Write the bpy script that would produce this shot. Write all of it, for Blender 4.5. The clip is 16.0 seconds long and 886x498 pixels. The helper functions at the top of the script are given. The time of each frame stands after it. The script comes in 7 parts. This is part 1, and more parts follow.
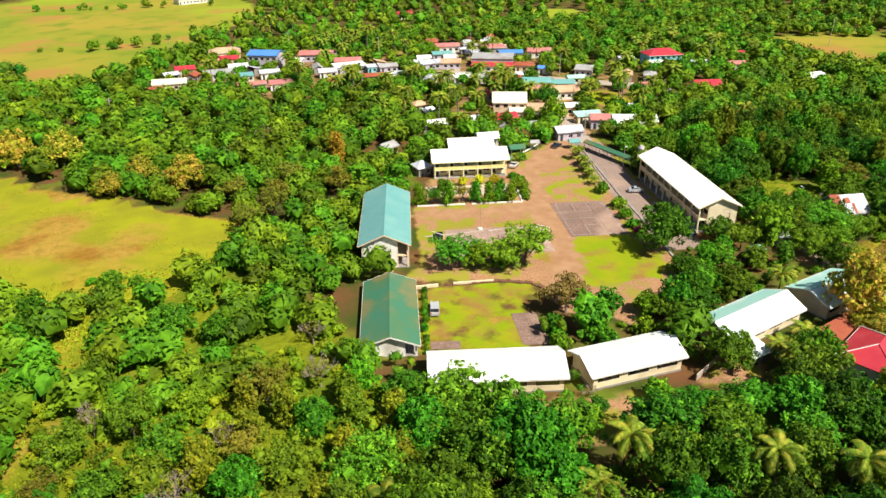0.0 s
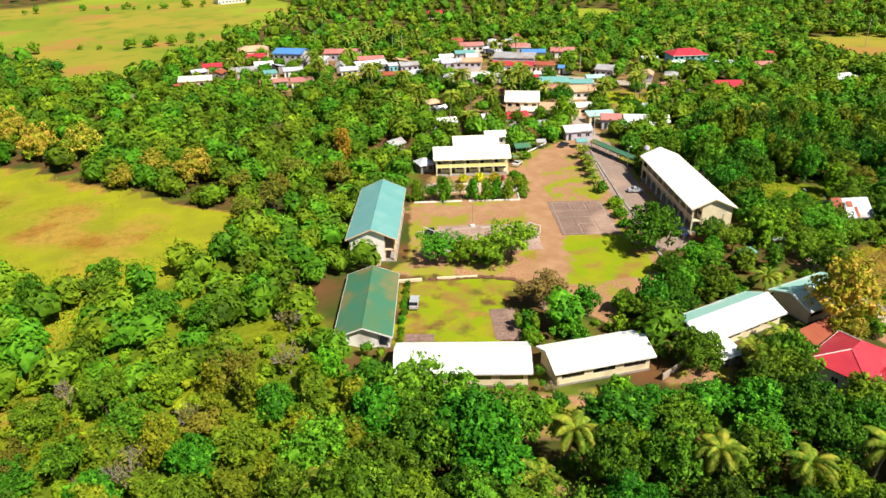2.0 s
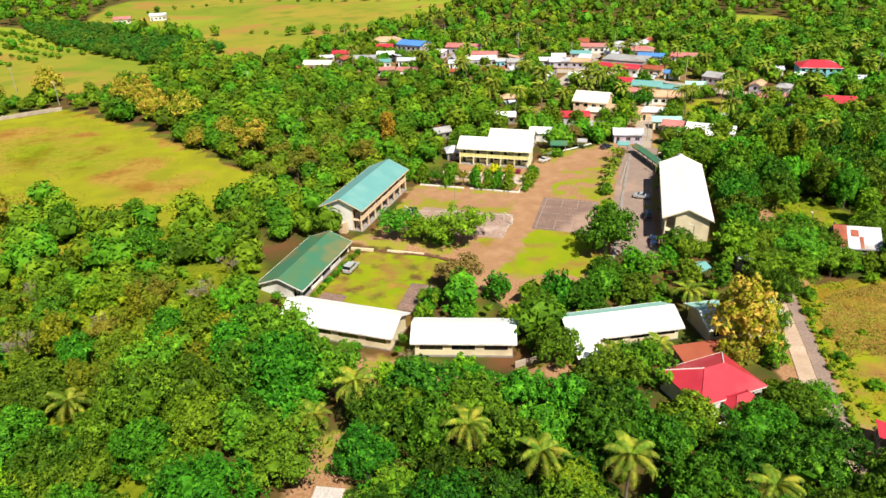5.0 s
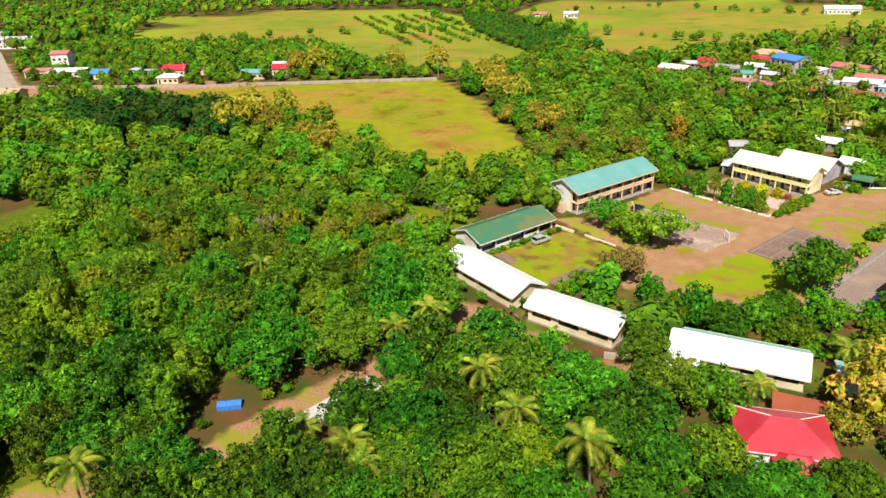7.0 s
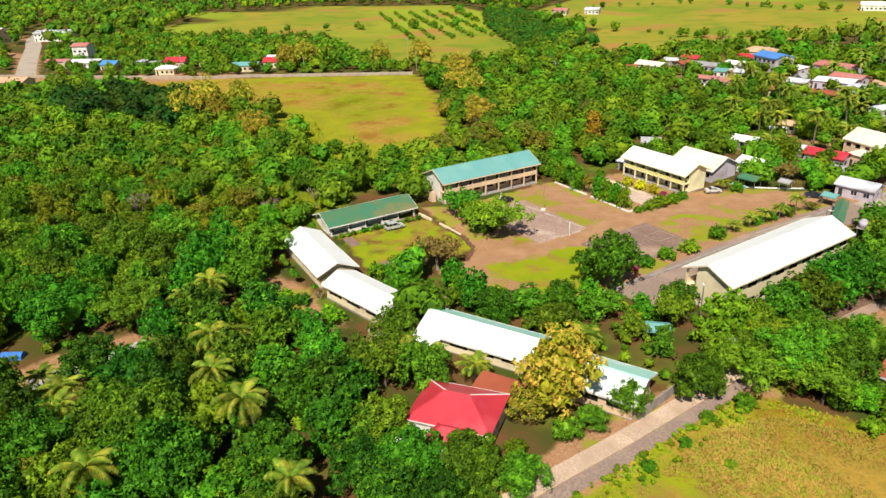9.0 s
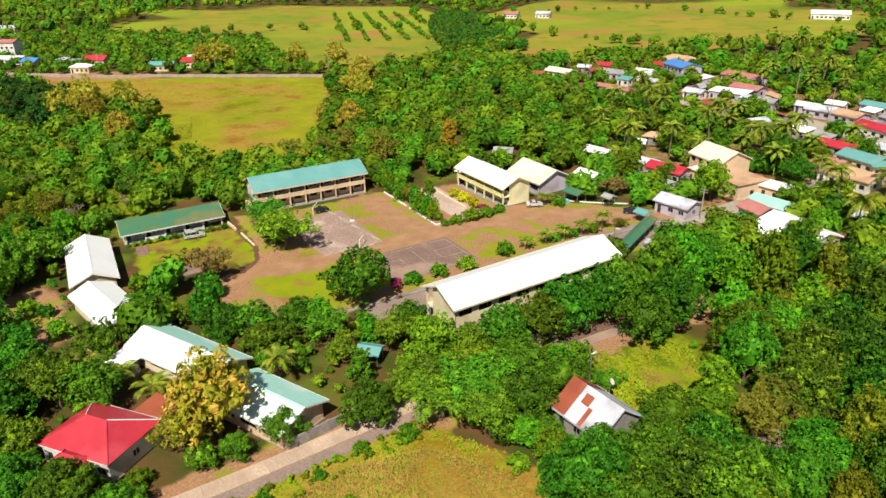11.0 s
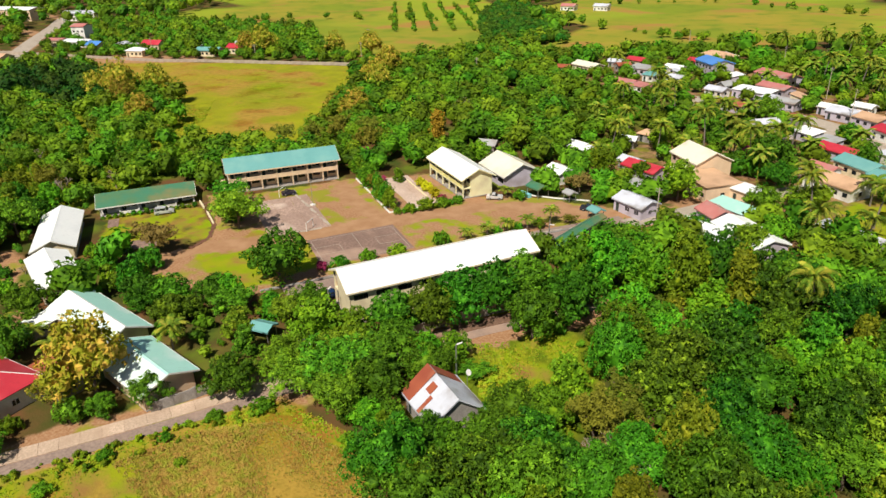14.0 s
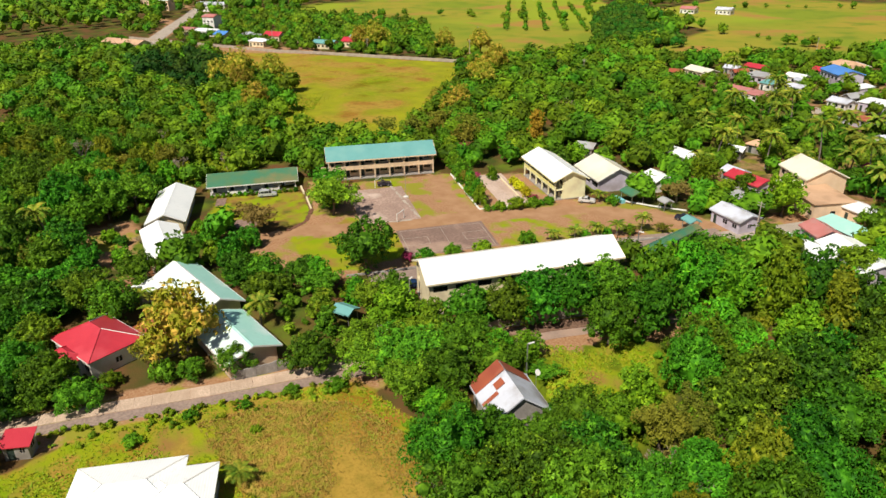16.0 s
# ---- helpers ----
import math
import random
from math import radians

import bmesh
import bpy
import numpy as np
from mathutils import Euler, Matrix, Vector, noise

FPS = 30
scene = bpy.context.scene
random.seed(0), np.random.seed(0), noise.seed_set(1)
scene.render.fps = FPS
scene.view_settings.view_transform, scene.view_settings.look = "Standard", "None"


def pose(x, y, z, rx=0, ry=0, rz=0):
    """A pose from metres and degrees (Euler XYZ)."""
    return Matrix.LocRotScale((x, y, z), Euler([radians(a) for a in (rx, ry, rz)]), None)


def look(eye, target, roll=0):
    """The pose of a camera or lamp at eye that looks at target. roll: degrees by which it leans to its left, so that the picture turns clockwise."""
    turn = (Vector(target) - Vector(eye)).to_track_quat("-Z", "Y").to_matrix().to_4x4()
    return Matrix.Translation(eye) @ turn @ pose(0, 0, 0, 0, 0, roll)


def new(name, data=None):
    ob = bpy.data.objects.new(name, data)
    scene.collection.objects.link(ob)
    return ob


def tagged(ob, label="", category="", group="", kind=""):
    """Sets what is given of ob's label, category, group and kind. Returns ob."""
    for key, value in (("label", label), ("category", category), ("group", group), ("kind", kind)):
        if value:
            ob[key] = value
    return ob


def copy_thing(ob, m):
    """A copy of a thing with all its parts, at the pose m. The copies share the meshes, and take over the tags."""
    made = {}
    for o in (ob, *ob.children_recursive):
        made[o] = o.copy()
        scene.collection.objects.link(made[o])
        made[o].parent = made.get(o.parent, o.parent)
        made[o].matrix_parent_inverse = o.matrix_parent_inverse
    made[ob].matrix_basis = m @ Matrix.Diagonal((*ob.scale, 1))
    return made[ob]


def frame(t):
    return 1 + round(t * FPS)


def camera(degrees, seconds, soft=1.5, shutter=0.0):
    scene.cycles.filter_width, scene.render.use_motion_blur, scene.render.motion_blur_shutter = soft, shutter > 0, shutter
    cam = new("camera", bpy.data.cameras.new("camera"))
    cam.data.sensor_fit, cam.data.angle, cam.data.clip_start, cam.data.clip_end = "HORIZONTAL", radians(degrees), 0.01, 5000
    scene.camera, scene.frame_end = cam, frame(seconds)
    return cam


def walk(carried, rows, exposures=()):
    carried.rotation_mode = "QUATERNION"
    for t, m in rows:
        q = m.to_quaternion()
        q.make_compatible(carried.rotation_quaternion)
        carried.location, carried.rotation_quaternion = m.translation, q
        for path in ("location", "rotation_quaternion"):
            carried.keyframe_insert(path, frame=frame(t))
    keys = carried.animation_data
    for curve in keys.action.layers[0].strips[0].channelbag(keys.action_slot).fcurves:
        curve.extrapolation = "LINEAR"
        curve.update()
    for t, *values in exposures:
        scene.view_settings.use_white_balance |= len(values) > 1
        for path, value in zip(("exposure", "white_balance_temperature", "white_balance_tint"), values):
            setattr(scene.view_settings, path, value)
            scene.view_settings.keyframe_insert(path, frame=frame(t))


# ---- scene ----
cam = camera(64.9, 16.0)
PATH = [
    (0, (-71.894, 32.763, 69.88), (-71.023, 34.328, 68.989), -0.6),
    (0.5, (-70.336, 31.332, 69.917), (-69.513, 32.923, 69.026), -0.7),
    (1, (-68.372, 29.716, 69.927), (-67.601, 31.332, 69.037), -0.8),
    (1.5, (-65.694, 27.626, 69.859), (-64.928, 29.246, 68.97), -1.0),
    (2, (-62.142, 25.157, 69.736), (-61.381, 26.778, 68.847), -1.1),
    (2.5, (-57.697, 21.771, 69.712), (-56.943, 23.396, 68.822), -1.2),
    (3, (-51.979, 18.067, 69.513), (-51.232, 19.696, 68.625), -1.4),
    (3.5, (-45.169, 14.42, 68.983), (-44.51, 16.089, 68.1), -1.3),
    (3.7, (-41.513, 12.868, 68.904), (-40.903, 14.555, 68.02), -1.2),
    (5.8, (2.873, -3.91, 66.801), (2.835, -2.105, 65.94), -1.7),
    (6, (7.057, -4.245, 66.559), (6.95, -2.442, 65.701), -1.7),
    (6.5, (19.238, -5.12, 64.897), (18.827, -3.353, 64.054), -1.7),
    (7, (32.21, -4.352, 63.928), (31.345, -2.748, 63.102), -1.5),
    (7.5, (45.578, -1.443, 63.545), (44.594, 0.093, 62.724), -1.3),
    (8, (58.761, 3.273, 63.231), (57.723, 4.773, 62.411), -1.3),
    (8.5, (70.519, 8.724, 62.882), (69.474, 10.219, 62.061), -1.7),
    (9, (80.502, 15.656, 62.937), (79.453, 17.144, 62.109), -2.1),
    (9.5, (89.843, 24.115, 62.994), (88.795, 25.602, 62.163), -2.1),
    (10, (99.54, 32.758, 62.613), (98.494, 34.249, 61.787), -1.9),
    (10.2, (103.366, 35.913, 62.554), (102.318, 37.404, 61.73), -1.6),
    (12.3, (134.166, 59.019, 62.976), (133.057, 60.456, 62.136), -1.3),
    (12.5, (136.03, 60.152, 62.896), (134.906, 61.577, 62.055), -1.2),
    (13, (139.439, 62.416, 62.727), (138.277, 63.809, 61.884), -1.3),
    (13.5, (141.553, 63.75, 62.521), (140.373, 65.126, 61.677), -1.3),
    (14, (143.04, 64.676, 62.45), (141.797, 65.996, 61.605), -1.3),
    (14.5, (144.06, 65.111, 62.552), (142.751, 66.365, 61.708), -1.2),
    (15, (144.774, 65.41, 62.615), (143.408, 66.602, 61.77), -1.1),
    (15.5, (145.407, 65.704, 62.479), (144.002, 66.85, 61.636), -1.1),
    (16, (146.119, 65.996, 62.596), (144.684, 67.105, 61.752), -0.9),
]
walk(cam, [(t, look(eye, target, roll)) for t, eye, target, roll in PATH], [(0, 0.40), (3.5, 0.38), (6, 0.28), (9, 0.14), (13, 0.0), (16, -0.02)])

# ---- light ----
SUN_DIR = Vector((0.28, -0.78, 1.06)).normalized()
world = bpy.data.worlds.new("world")
scene.world = world
world.use_nodes = True
sky = world.node_tree.nodes.new("ShaderNodeTexSky")
sky.sky_type, sky.sun_disc = "NISHITA", False
sky.sun_elevation = math.asin(SUN_DIR.z)
sky.sun_rotation = math.atan2(SUN_DIR.x, SUN_DIR.y)
backing = world.node_tree.nodes["Background"]
backing.inputs["Strength"].default_value = 0.05
world.node_tree.links.new(sky.outputs[0], backing.inputs["Color"])
sun = new("sun", bpy.data.lights.new("sun", "SUN"))
sun.data.energy, sun.data.angle, sun.data.color = 5.5, radians(0.6), (1.0, 0.93, 0.80)
sun.matrix_world = look(SUN_DIR * 500, (0, 0, 0))
scene.view_settings.exposure = 0.15

# ---- materials ----


def nodes_of(name, rough=0.8, metal=0.0):
    m = bpy.data.materials.new(name)
    m.use_nodes = True
    t = m.node_tree
    b = t.nodes["Principled BSDF"]
    b.inputs["Roughness"].default_value, b.inputs["Metallic"].default_value = rough, metal
    return m, t, b


def mixer(t, fac, a, b, blend="MIX"):
    n = t.nodes.new("ShaderNodeMix")
    n.data_type, n.blend_type = "RGBA", blend
    for sock, v in ((n.inputs[0], fac), (n.inputs[6], a), (n.inputs[7], b)):
        if isinstance(v, bpy.types.NodeSocket):
            t.links.new(v, sock)
        elif isinstance(v, (int, float)):
            sock.default_value = v
        else:
            sock.default_value = (*v, 1)
    return n.outputs[2]


def fractal(t, coord, scale, detail=4, lo=0.35, hi=0.65):
    n = t.nodes.new("ShaderNodeTexNoise")
    n.inputs["Scale"].default_value, n.inputs["Detail"].default_value = scale, detail
    t.links.new(coord, n.inputs["Vector"])
    r = t.nodes.new("ShaderNodeMapRange")
    r.inputs[1].default_value, r.inputs[2].default_value = lo, hi
    t.links.new(n.outputs["Fac"], r.inputs[0])
    return r.outputs[0]


def bumped(t, b, height, strength, distance=0.05):
    n = t.nodes.new("ShaderNodeBump")
    n.inputs["Strength"].default_value, n.inputs["Distance"].default_value = strength, distance
    t.links.new(height, n.inputs["Height"])
    t.links.new(n.outputs[0], b.inputs["Normal"])


def coords(t, kind="Object"):
    return t.nodes.new("ShaderNodeTexCoord").outputs[kind]


def plain(name, a, b=None, stain=None, scale=1.2, rough=0.8, metal=0.0, bump=0.2, spread=0.0, ground=False):
    """A surface with grain, large stains and some relief."""
    m, t, bs = nodes_of(name, rough, metal)
    c = t.nodes.new("ShaderNodeNewGeometry").outputs["Position"] if ground else coords(t)
    b = b or tuple(0.75 * v for v in a)
    col = mixer(t, fractal(t, c, scale), a, b)
    col = mixer(t, fractal(t, c, scale * 9, 3), col, tuple(0.8 * v for v in b), "MIX") if bump > 0.3 else col
    if stain:
        col = mixer(t, fractal(t, c, scale * 0.35, 6, 0.52, 0.72), col, stain)
    if spread:
        info = t.nodes.new("ShaderNodeObjectInfo")
        hsv = t.nodes.new("ShaderNodeHueSaturation")
        r = t.nodes.new("ShaderNodeMapRange")
        r.inputs[3].default_value, r.inputs[4].default_value = 1 - spread, 1 + spread
        t.links.new(info.outputs["Random"], r.inputs[0])
        t.links.new(r.outputs[0], hsv.inputs["Value"])
        t.links.new(col, hsv.inputs["Color"])
        col = hsv.outputs[0]
    t.links.new(col, bs.inputs["Base Color"])
    if bump:
        bumped(t, bs, fractal(t, c, scale * 12, 3, 0, 1), bump)
    return m


def sheet_metal(name, a, b, stain=None, rough=0.45, pitch=3.2):
    """Ribbed roofing sheet: ribs run down the slope, along the local y."""
    m, t, bs = nodes_of(name, rough, 0.0)
    c = coords(t)
    col = mixer(t, fractal(t, c, 0.25, 5), a, b)
    wave = t.nodes.new("ShaderNodeTexWave")
    wave.inputs["Scale"].default_value = pitch / 3.14
    t.links.new(c, wave.inputs["Vector"])
    col = mixer(t, fractal(t, c, 1.7, 5, 0.55, 0.8), col, tuple(0.85 * v for v in a))
    if stain:
        col = mixer(t, fractal(t, c, 0.16, 6, 0.5, 0.66), col, stain)
    t.links.new(col, bs.inputs["Base Color"])
    bumped(t, bs, wave.outputs["Fac"], 0.25, 0.04)
    return m


def leafy(name, dark, light, tip=None, spread=0.34, far=False, flush=None):
    """Leaves: each clump a little different, each tree too; light passes through them."""
    m, t, bs = nodes_of(name, 0.62)
    geo = t.nodes.new("ShaderNodeNewGeometry")
    info = t.nodes.new("ShaderNodeObjectInfo")
    shade = t.nodes.new("ShaderNodeMapRange")
    shade.inputs[3].default_value, shade.inputs[4].default_value = 0.22, 0.88
    t.links.new(geo.outputs["Random Per Island"], shade.inputs[0])
    col = mixer(t, shade.outputs[0], dark, light)
    clump = fractal(t, geo.outputs["Position"], 0.5 if far else 1.1, 2, 0.42, 0.62)
    col = mixer(t, 0.45, col, mixer(t, clump, dark, light))
    if tip:
        col = mixer(t, fractal(t, coords(t), 0.9, 4, 0.47, 0.62), col, tip)
    if flush:
        col = mixer(t, fractal(t, geo.outputs["Position"], 0.85, 3, 0.55, 0.66), col, flush)
    hsv = t.nodes.new("ShaderNodeHueSaturation")
    if far:
        src = t.nodes.new("ShaderNodeAttribute")
        src.attribute_name = "tint"
        rnd = src.outputs["Fac"]
    else:
        rnd = info.outputs["Random"]
    for sock, lo, hi in (("Hue", 0.5 - (0.02 if tip else 0.044), 0.5 + (0.015 if tip else 0.024)), ("Value", 1 - spread, 1 + 0.9 * spread)):
        r = t.nodes.new("ShaderNodeMapRange")
        r.inputs[3].default_value, r.inputs[4].default_value = lo, hi
        if sock == "Hue":
            f = t.nodes.new("ShaderNodeMath")
            f.operation, f.inputs[1].default_value = "MULTIPLY", 7.31
            g = t.nodes.new("ShaderNodeMath")
            g.operation = "FRACT"
            t.links.new(rnd, f.inputs[0])
            t.links.new(f.outputs[0], g.inputs[0])
            t.links.new(g.outputs[0], r.inputs[0])
        else:
            t.links.new(rnd, r.inputs[0])
        t.links.new(r.outputs[0], hsv.inputs[sock])
    t.links.new(col, hsv.inputs["Color"])
    t.links.new(hsv.outputs[0], bs.inputs["Base Color"])
    bs.inputs["Specular IOR Level"].default_value = 0.12
    tr = t.nodes.new("ShaderNodeBsdfTranslucent")
    t.links.new(hsv.outputs[0], tr.inputs["Color"])
    mix = t.nodes.new("ShaderNodeMixShader")
    mix.inputs[0].default_value = 0.08
    t.links.new(bs.outputs[0], mix.inputs[1])
    t.links.new(tr.outputs[0], mix.inputs[2])
    t.links.new(mix.outputs[0], t.nodes["Material Output"].inputs["Surface"])
    return m


def glassy(name, tint):
    m, t, bs = nodes_of(name, 0.12)
    c = coords(t)
    t.links.new(mixer(t, fractal(t, c, 0.8), tint, tuple(0.5 * v for v in tint)), bs.inputs["Base Color"])
    return m


WHITE_ROOF = sheet_metal("white_roof_sheet", (0.93, 0.94, 0.93), (0.90, 0.92, 0.91), (0.84, 0.86, 0.86))
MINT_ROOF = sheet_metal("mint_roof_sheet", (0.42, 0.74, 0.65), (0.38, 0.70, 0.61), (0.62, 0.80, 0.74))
# paler copy of the mint sheet, with the sun's glare put into its colour
SUNLIT_MINT = sheet_metal("sunlit_mint_roof_sheet", (0.74, 0.86, 0.82), (0.68, 0.83, 0.78), (0.84, 0.90, 0.88))
TEAL_ROOF = sheet_metal("teal_roof_sheet", (0.17, 0.40, 0.385), (0.14, 0.36, 0.35), (0.20, 0.42, 0.39))
GREEN_ROOF = sheet_metal("green_roof_sheet", (0.055, 0.20, 0.12), (0.09, 0.19, 0.085), (0.20, 0.19, 0.08))
RED_ROOF = sheet_metal("red_roof_sheet", (0.55, 0.04, 0.06), (0.48, 0.03, 0.05), (0.60, 0.07, 0.09))
RUST_ROOF = sheet_metal("rusted_roof_sheet", (0.36, 0.09, 0.04), (0.28, 0.06, 0.03), (0.45, 0.18, 0.10), 0.75)
ZINC_ROOF = sheet_metal("zinc_roof_sheet", (0.64, 0.66, 0.74), (0.56, 0.58, 0.66), (0.30, 0.27, 0.25))
GREY_ROOF = sheet_metal("grey_roof_sheet", (0.42, 0.42, 0.42), (0.33, 0.33, 0.34), (0.28, 0.21, 0.17), 0.6)
BLUE_ROOF = sheet_metal("blue_roof_sheet", (0.10, 0.28, 0.70), (0.08, 0.24, 0.62))
TAN_ROOF = sheet_metal("tan_roof_sheet", (0.66, 0.42, 0.26), (0.58, 0.36, 0.22), (0.45, 0.27, 0.16))
CREAM_ROOF = sheet_metal("cream_roof_sheet", (0.84, 0.80, 0.64), (0.78, 0.74, 0.58), (0.66, 0.60, 0.48))
PALE_RED_ROOF = sheet_metal("faded_red_roof_sheet", (0.55, 0.22, 0.20), (0.48, 0.16, 0.14), (0.40, 0.28, 0.25))
PALE_YELLOW = plain("pale_yellow_paint", (0.86, 0.82, 0.52), (0.80, 0.75, 0.45), (0.66, 0.58, 0.36), 0.6, 0.75)
CREAM = plain("cream_paint", (0.78, 0.68, 0.46), (0.72, 0.61, 0.40), (0.55, 0.45, 0.30), 0.6, 0.75)
PEACH = plain("peach_paint", (0.78, 0.58, 0.40), (0.72, 0.52, 0.34), (0.55, 0.40, 0.28), 0.6, 0.75)
YELLOW = plain("yellow_paint", (0.80, 0.74, 0.30), (0.74, 0.66, 0.24), None, 0.6, 0.7)
WHITE = plain("white_paint", (0.82, 0.80, 0.76), (0.74, 0.72, 0.68), (0.52, 0.48, 0.42), 0.7, 0.7)
LILAC = plain("lilac_paint", (0.55, 0.50, 0.58), (0.48, 0.43, 0.52), (0.38, 0.33, 0.36), 0.7, 0.8)
CYAN = plain("cyan_paint", (0.25, 0.60, 0.66), (0.20, 0.52, 0.60), None, 0.7, 0.7)
GREEN_PAINT = plain("green_paint", (0.10, 0.36, 0.22), (0.08, 0.30, 0.19), None, 1.0, 0.6)
BLOCK = plain("bare_concrete_block", (0.40, 0.37, 0.34), (0.31, 0.28, 0.26), (0.20, 0.17, 0.14), 0.9, 0.95, bump=0.4)
CONCRETE = plain("pale_concrete", (0.52, 0.44, 0.36), (0.44, 0.37, 0.30), (0.30, 0.23, 0.18), 0.5, 0.9, bump=0.35, spread=0.07)
OLD_COURT = plain("stained_court_concrete", (0.32, 0.205, 0.16), (0.22, 0.14, 0.11), (0.46, 0.31, 0.23), 0.25, 0.92, bump=0.4, spread=0.03, ground=True)
PALE_COURT = plain("washed_court_concrete", (0.50, 0.35, 0.28), (0.36, 0.24, 0.19), (0.78, 0.64, 0.54), 0.2, 0.92, bump=0.4, spread=0.03, ground=True)
GARDEN_COURT = plain("pale_garden_concrete", (0.70, 0.55, 0.46), (0.58, 0.43, 0.35), (0.40, 0.27, 0.20), 0.3, 0.92, bump=0.4, spread=0.04, ground=True)
ASPHALT = plain("dusty_asphalt", (0.36, 0.265, 0.215), (0.30, 0.215, 0.175), (0.42, 0.28, 0.21), 0.25, 0.9, bump=0.35)
DIRT_SLAB = plain("muddy_lane_concrete", (0.25, 0.145, 0.095), (0.18, 0.10, 0.065), (0.34, 0.22, 0.15), 0.4, 0.95, bump=0.4, spread=0.1, ground=True)
LANE_CONCRETE = plain("worn_lane_concrete", (0.66, 0.49, 0.37), (0.56, 0.41, 0.30), (0.44, 0.31, 0.22), 0.5, 0.9, bump=0.35, spread=0.08, ground=True)
PALE_SLAB = plain("pale_drive_concrete", (0.68, 0.63, 0.60), (0.58, 0.53, 0.50), (0.46, 0.38, 0.33), 0.4, 0.9, bump=0.35, spread=0.05, ground=True)
WINDOW = glassy("dark_window_glass", (0.02, 0.025, 0.03))
LOUVRE = glassy("green_yellow_louvre", (0.20, 0.26, 0.05))
FRAME_DARK = plain("dark_frame", (0.06, 0.05, 0.045), None, None, 2, 0.6)
DOOR_WOOD = plain("dark_green_door", (0.03, 0.05, 0.04), None, None, 2, 0.6)
BARK = plain("tree_bark", (0.20, 0.15, 0.11), (0.12, 0.09, 0.065), None, 3, 0.95, bump=0.6)
GREY_BARK = plain("dry_grey_bark", (0.42, 0.34, 0.28), (0.30, 0.24, 0.20), None, 3, 0.95, bump=0.6)
PALM_BARK = plain("palm_bark", (0.30, 0.25, 0.20), (0.20, 0.16, 0.13), None, 3, 0.95, bump=0.6)
SOIL_STEP = plain("bank_soil", (0.24, 0.11, 0.06), (0.16, 0.07, 0.04), None, 1, 0.98, bump=0.6)
RUBBER = plain("tyre_rubber", (0.02, 0.02, 0.02), None, None, 4, 0.9)
TARP = plain("blue_tarpaulin", (0.05, 0.20, 0.60), (0.03, 0.15, 0.48), None, 2, 0.5)
STEEL = plain("galvanised_steel", (0.5, 0.5, 0.5), None, None, 2, 0.4, 0.7)

MANGO_LEAF = leafy("mango_leaf", (0.012, 0.056, 0.003), (0.100, 0.275, 0.010), flush=(0.15, 0.36, 0.016))
ACACIA_LEAF = leafy("acacia_leaf", (0.026, 0.095, 0.006), (0.145, 0.340, 0.014), flush=(0.19, 0.40, 0.016))
DARK_LEAF = leafy("dark_leaf", (0.005, 0.026, 0.004), (0.040, 0.125, 0.010), None, 0.30, far=True)
DEEP_LEAF = leafy("deep_mango_leaf", (0.006, 0.034, 0.003), (0.065, 0.195, 0.008), flush=(0.14, 0.33, 0.014))
GROVE_LEAF = leafy("grove_leaf", (0.012, 0.060, 0.005), (0.060, 0.190, 0.012), None, 0.18, far=True)
BRIGHT_LEAF = leafy("bright_leaf", (0.028, 0.115, 0.004), (0.150, 0.375, 0.012), flush=(0.21, 0.43, 0.014))
OLIVE_LEAF = leafy("olive_leaf", (0.085, 0.100, 0.010), (0.240, 0.260, 0.024))
LIME_LEAF = leafy("lime_leaf", (0.060, 0.120, 0.006), (0.235, 0.330, 0.014), flush=(0.30, 0.36, 0.018))
YELLOW_LEAF = leafy("flowering_leaf", (0.13, 0.18, 0.010), (0.34, 0.36, 0.020), (0.60, 0.43, 0.06))
ORANGE_LEAF = leafy("orange_leaf", (0.28, 0.17, 0.01), (0.50, 0.31, 0.03))
GOLD_LEAF = leafy("gold_leaf", (0.42, 0.40, 0.01), (0.70, 0.62, 0.015))
DRY_LEAF = leafy("dry_brown_leaf", (0.16, 0.13, 0.03), (0.27, 0.24, 0.05))
PALM_LEAF = leafy("palm_frond_leaf", (0.060, 0.130, 0.010), (0.200, 0.290, 0.022), (0.34, 0.35, 0.035))
FAR_LEAF = leafy("far_wood_leaf", (0.022, 0.080, 0.004), (0.155, 0.335, 0.012), None, 0.40, far=True)
FIELD_GRASS = leafy("grass_blade", (0.22, 0.29, 0.008), (0.36, 0.37, 0.016), (0.42, 0.27, 0.03), 0.2, far=True)
GREEN_GRASS = leafy("green_grass_blade", (0.15, 0.27, 0.006), (0.28, 0.36, 0.012), (0.33, 0.30, 0.02), 0.2, far=True)
DRY_GRASS = leafy("dry_grass_blade", (0.30, 0.20, 0.035), (0.46, 0.32, 0.065), (0.30, 0.30, 0.03), 0.2, far=True)
MEADOW_LEAF = leafy("scrub_leaf", (0.060, 0.140, 0.005), (0.250, 0.370, 0.012), None, 0.35, far=True)
FAR_PALM = leafy("far_palm_leaf", (0.060, 0.130, 0.010), (0.190, 0.290, 0.020), (0.30, 0.30, 0.04), 0.3, far=True)
RED_LEAF = leafy("red_leaf", (0.20, 0.02, 0.02), (0.40, 0.05, 0.05))

# ---- mesh helpers ----


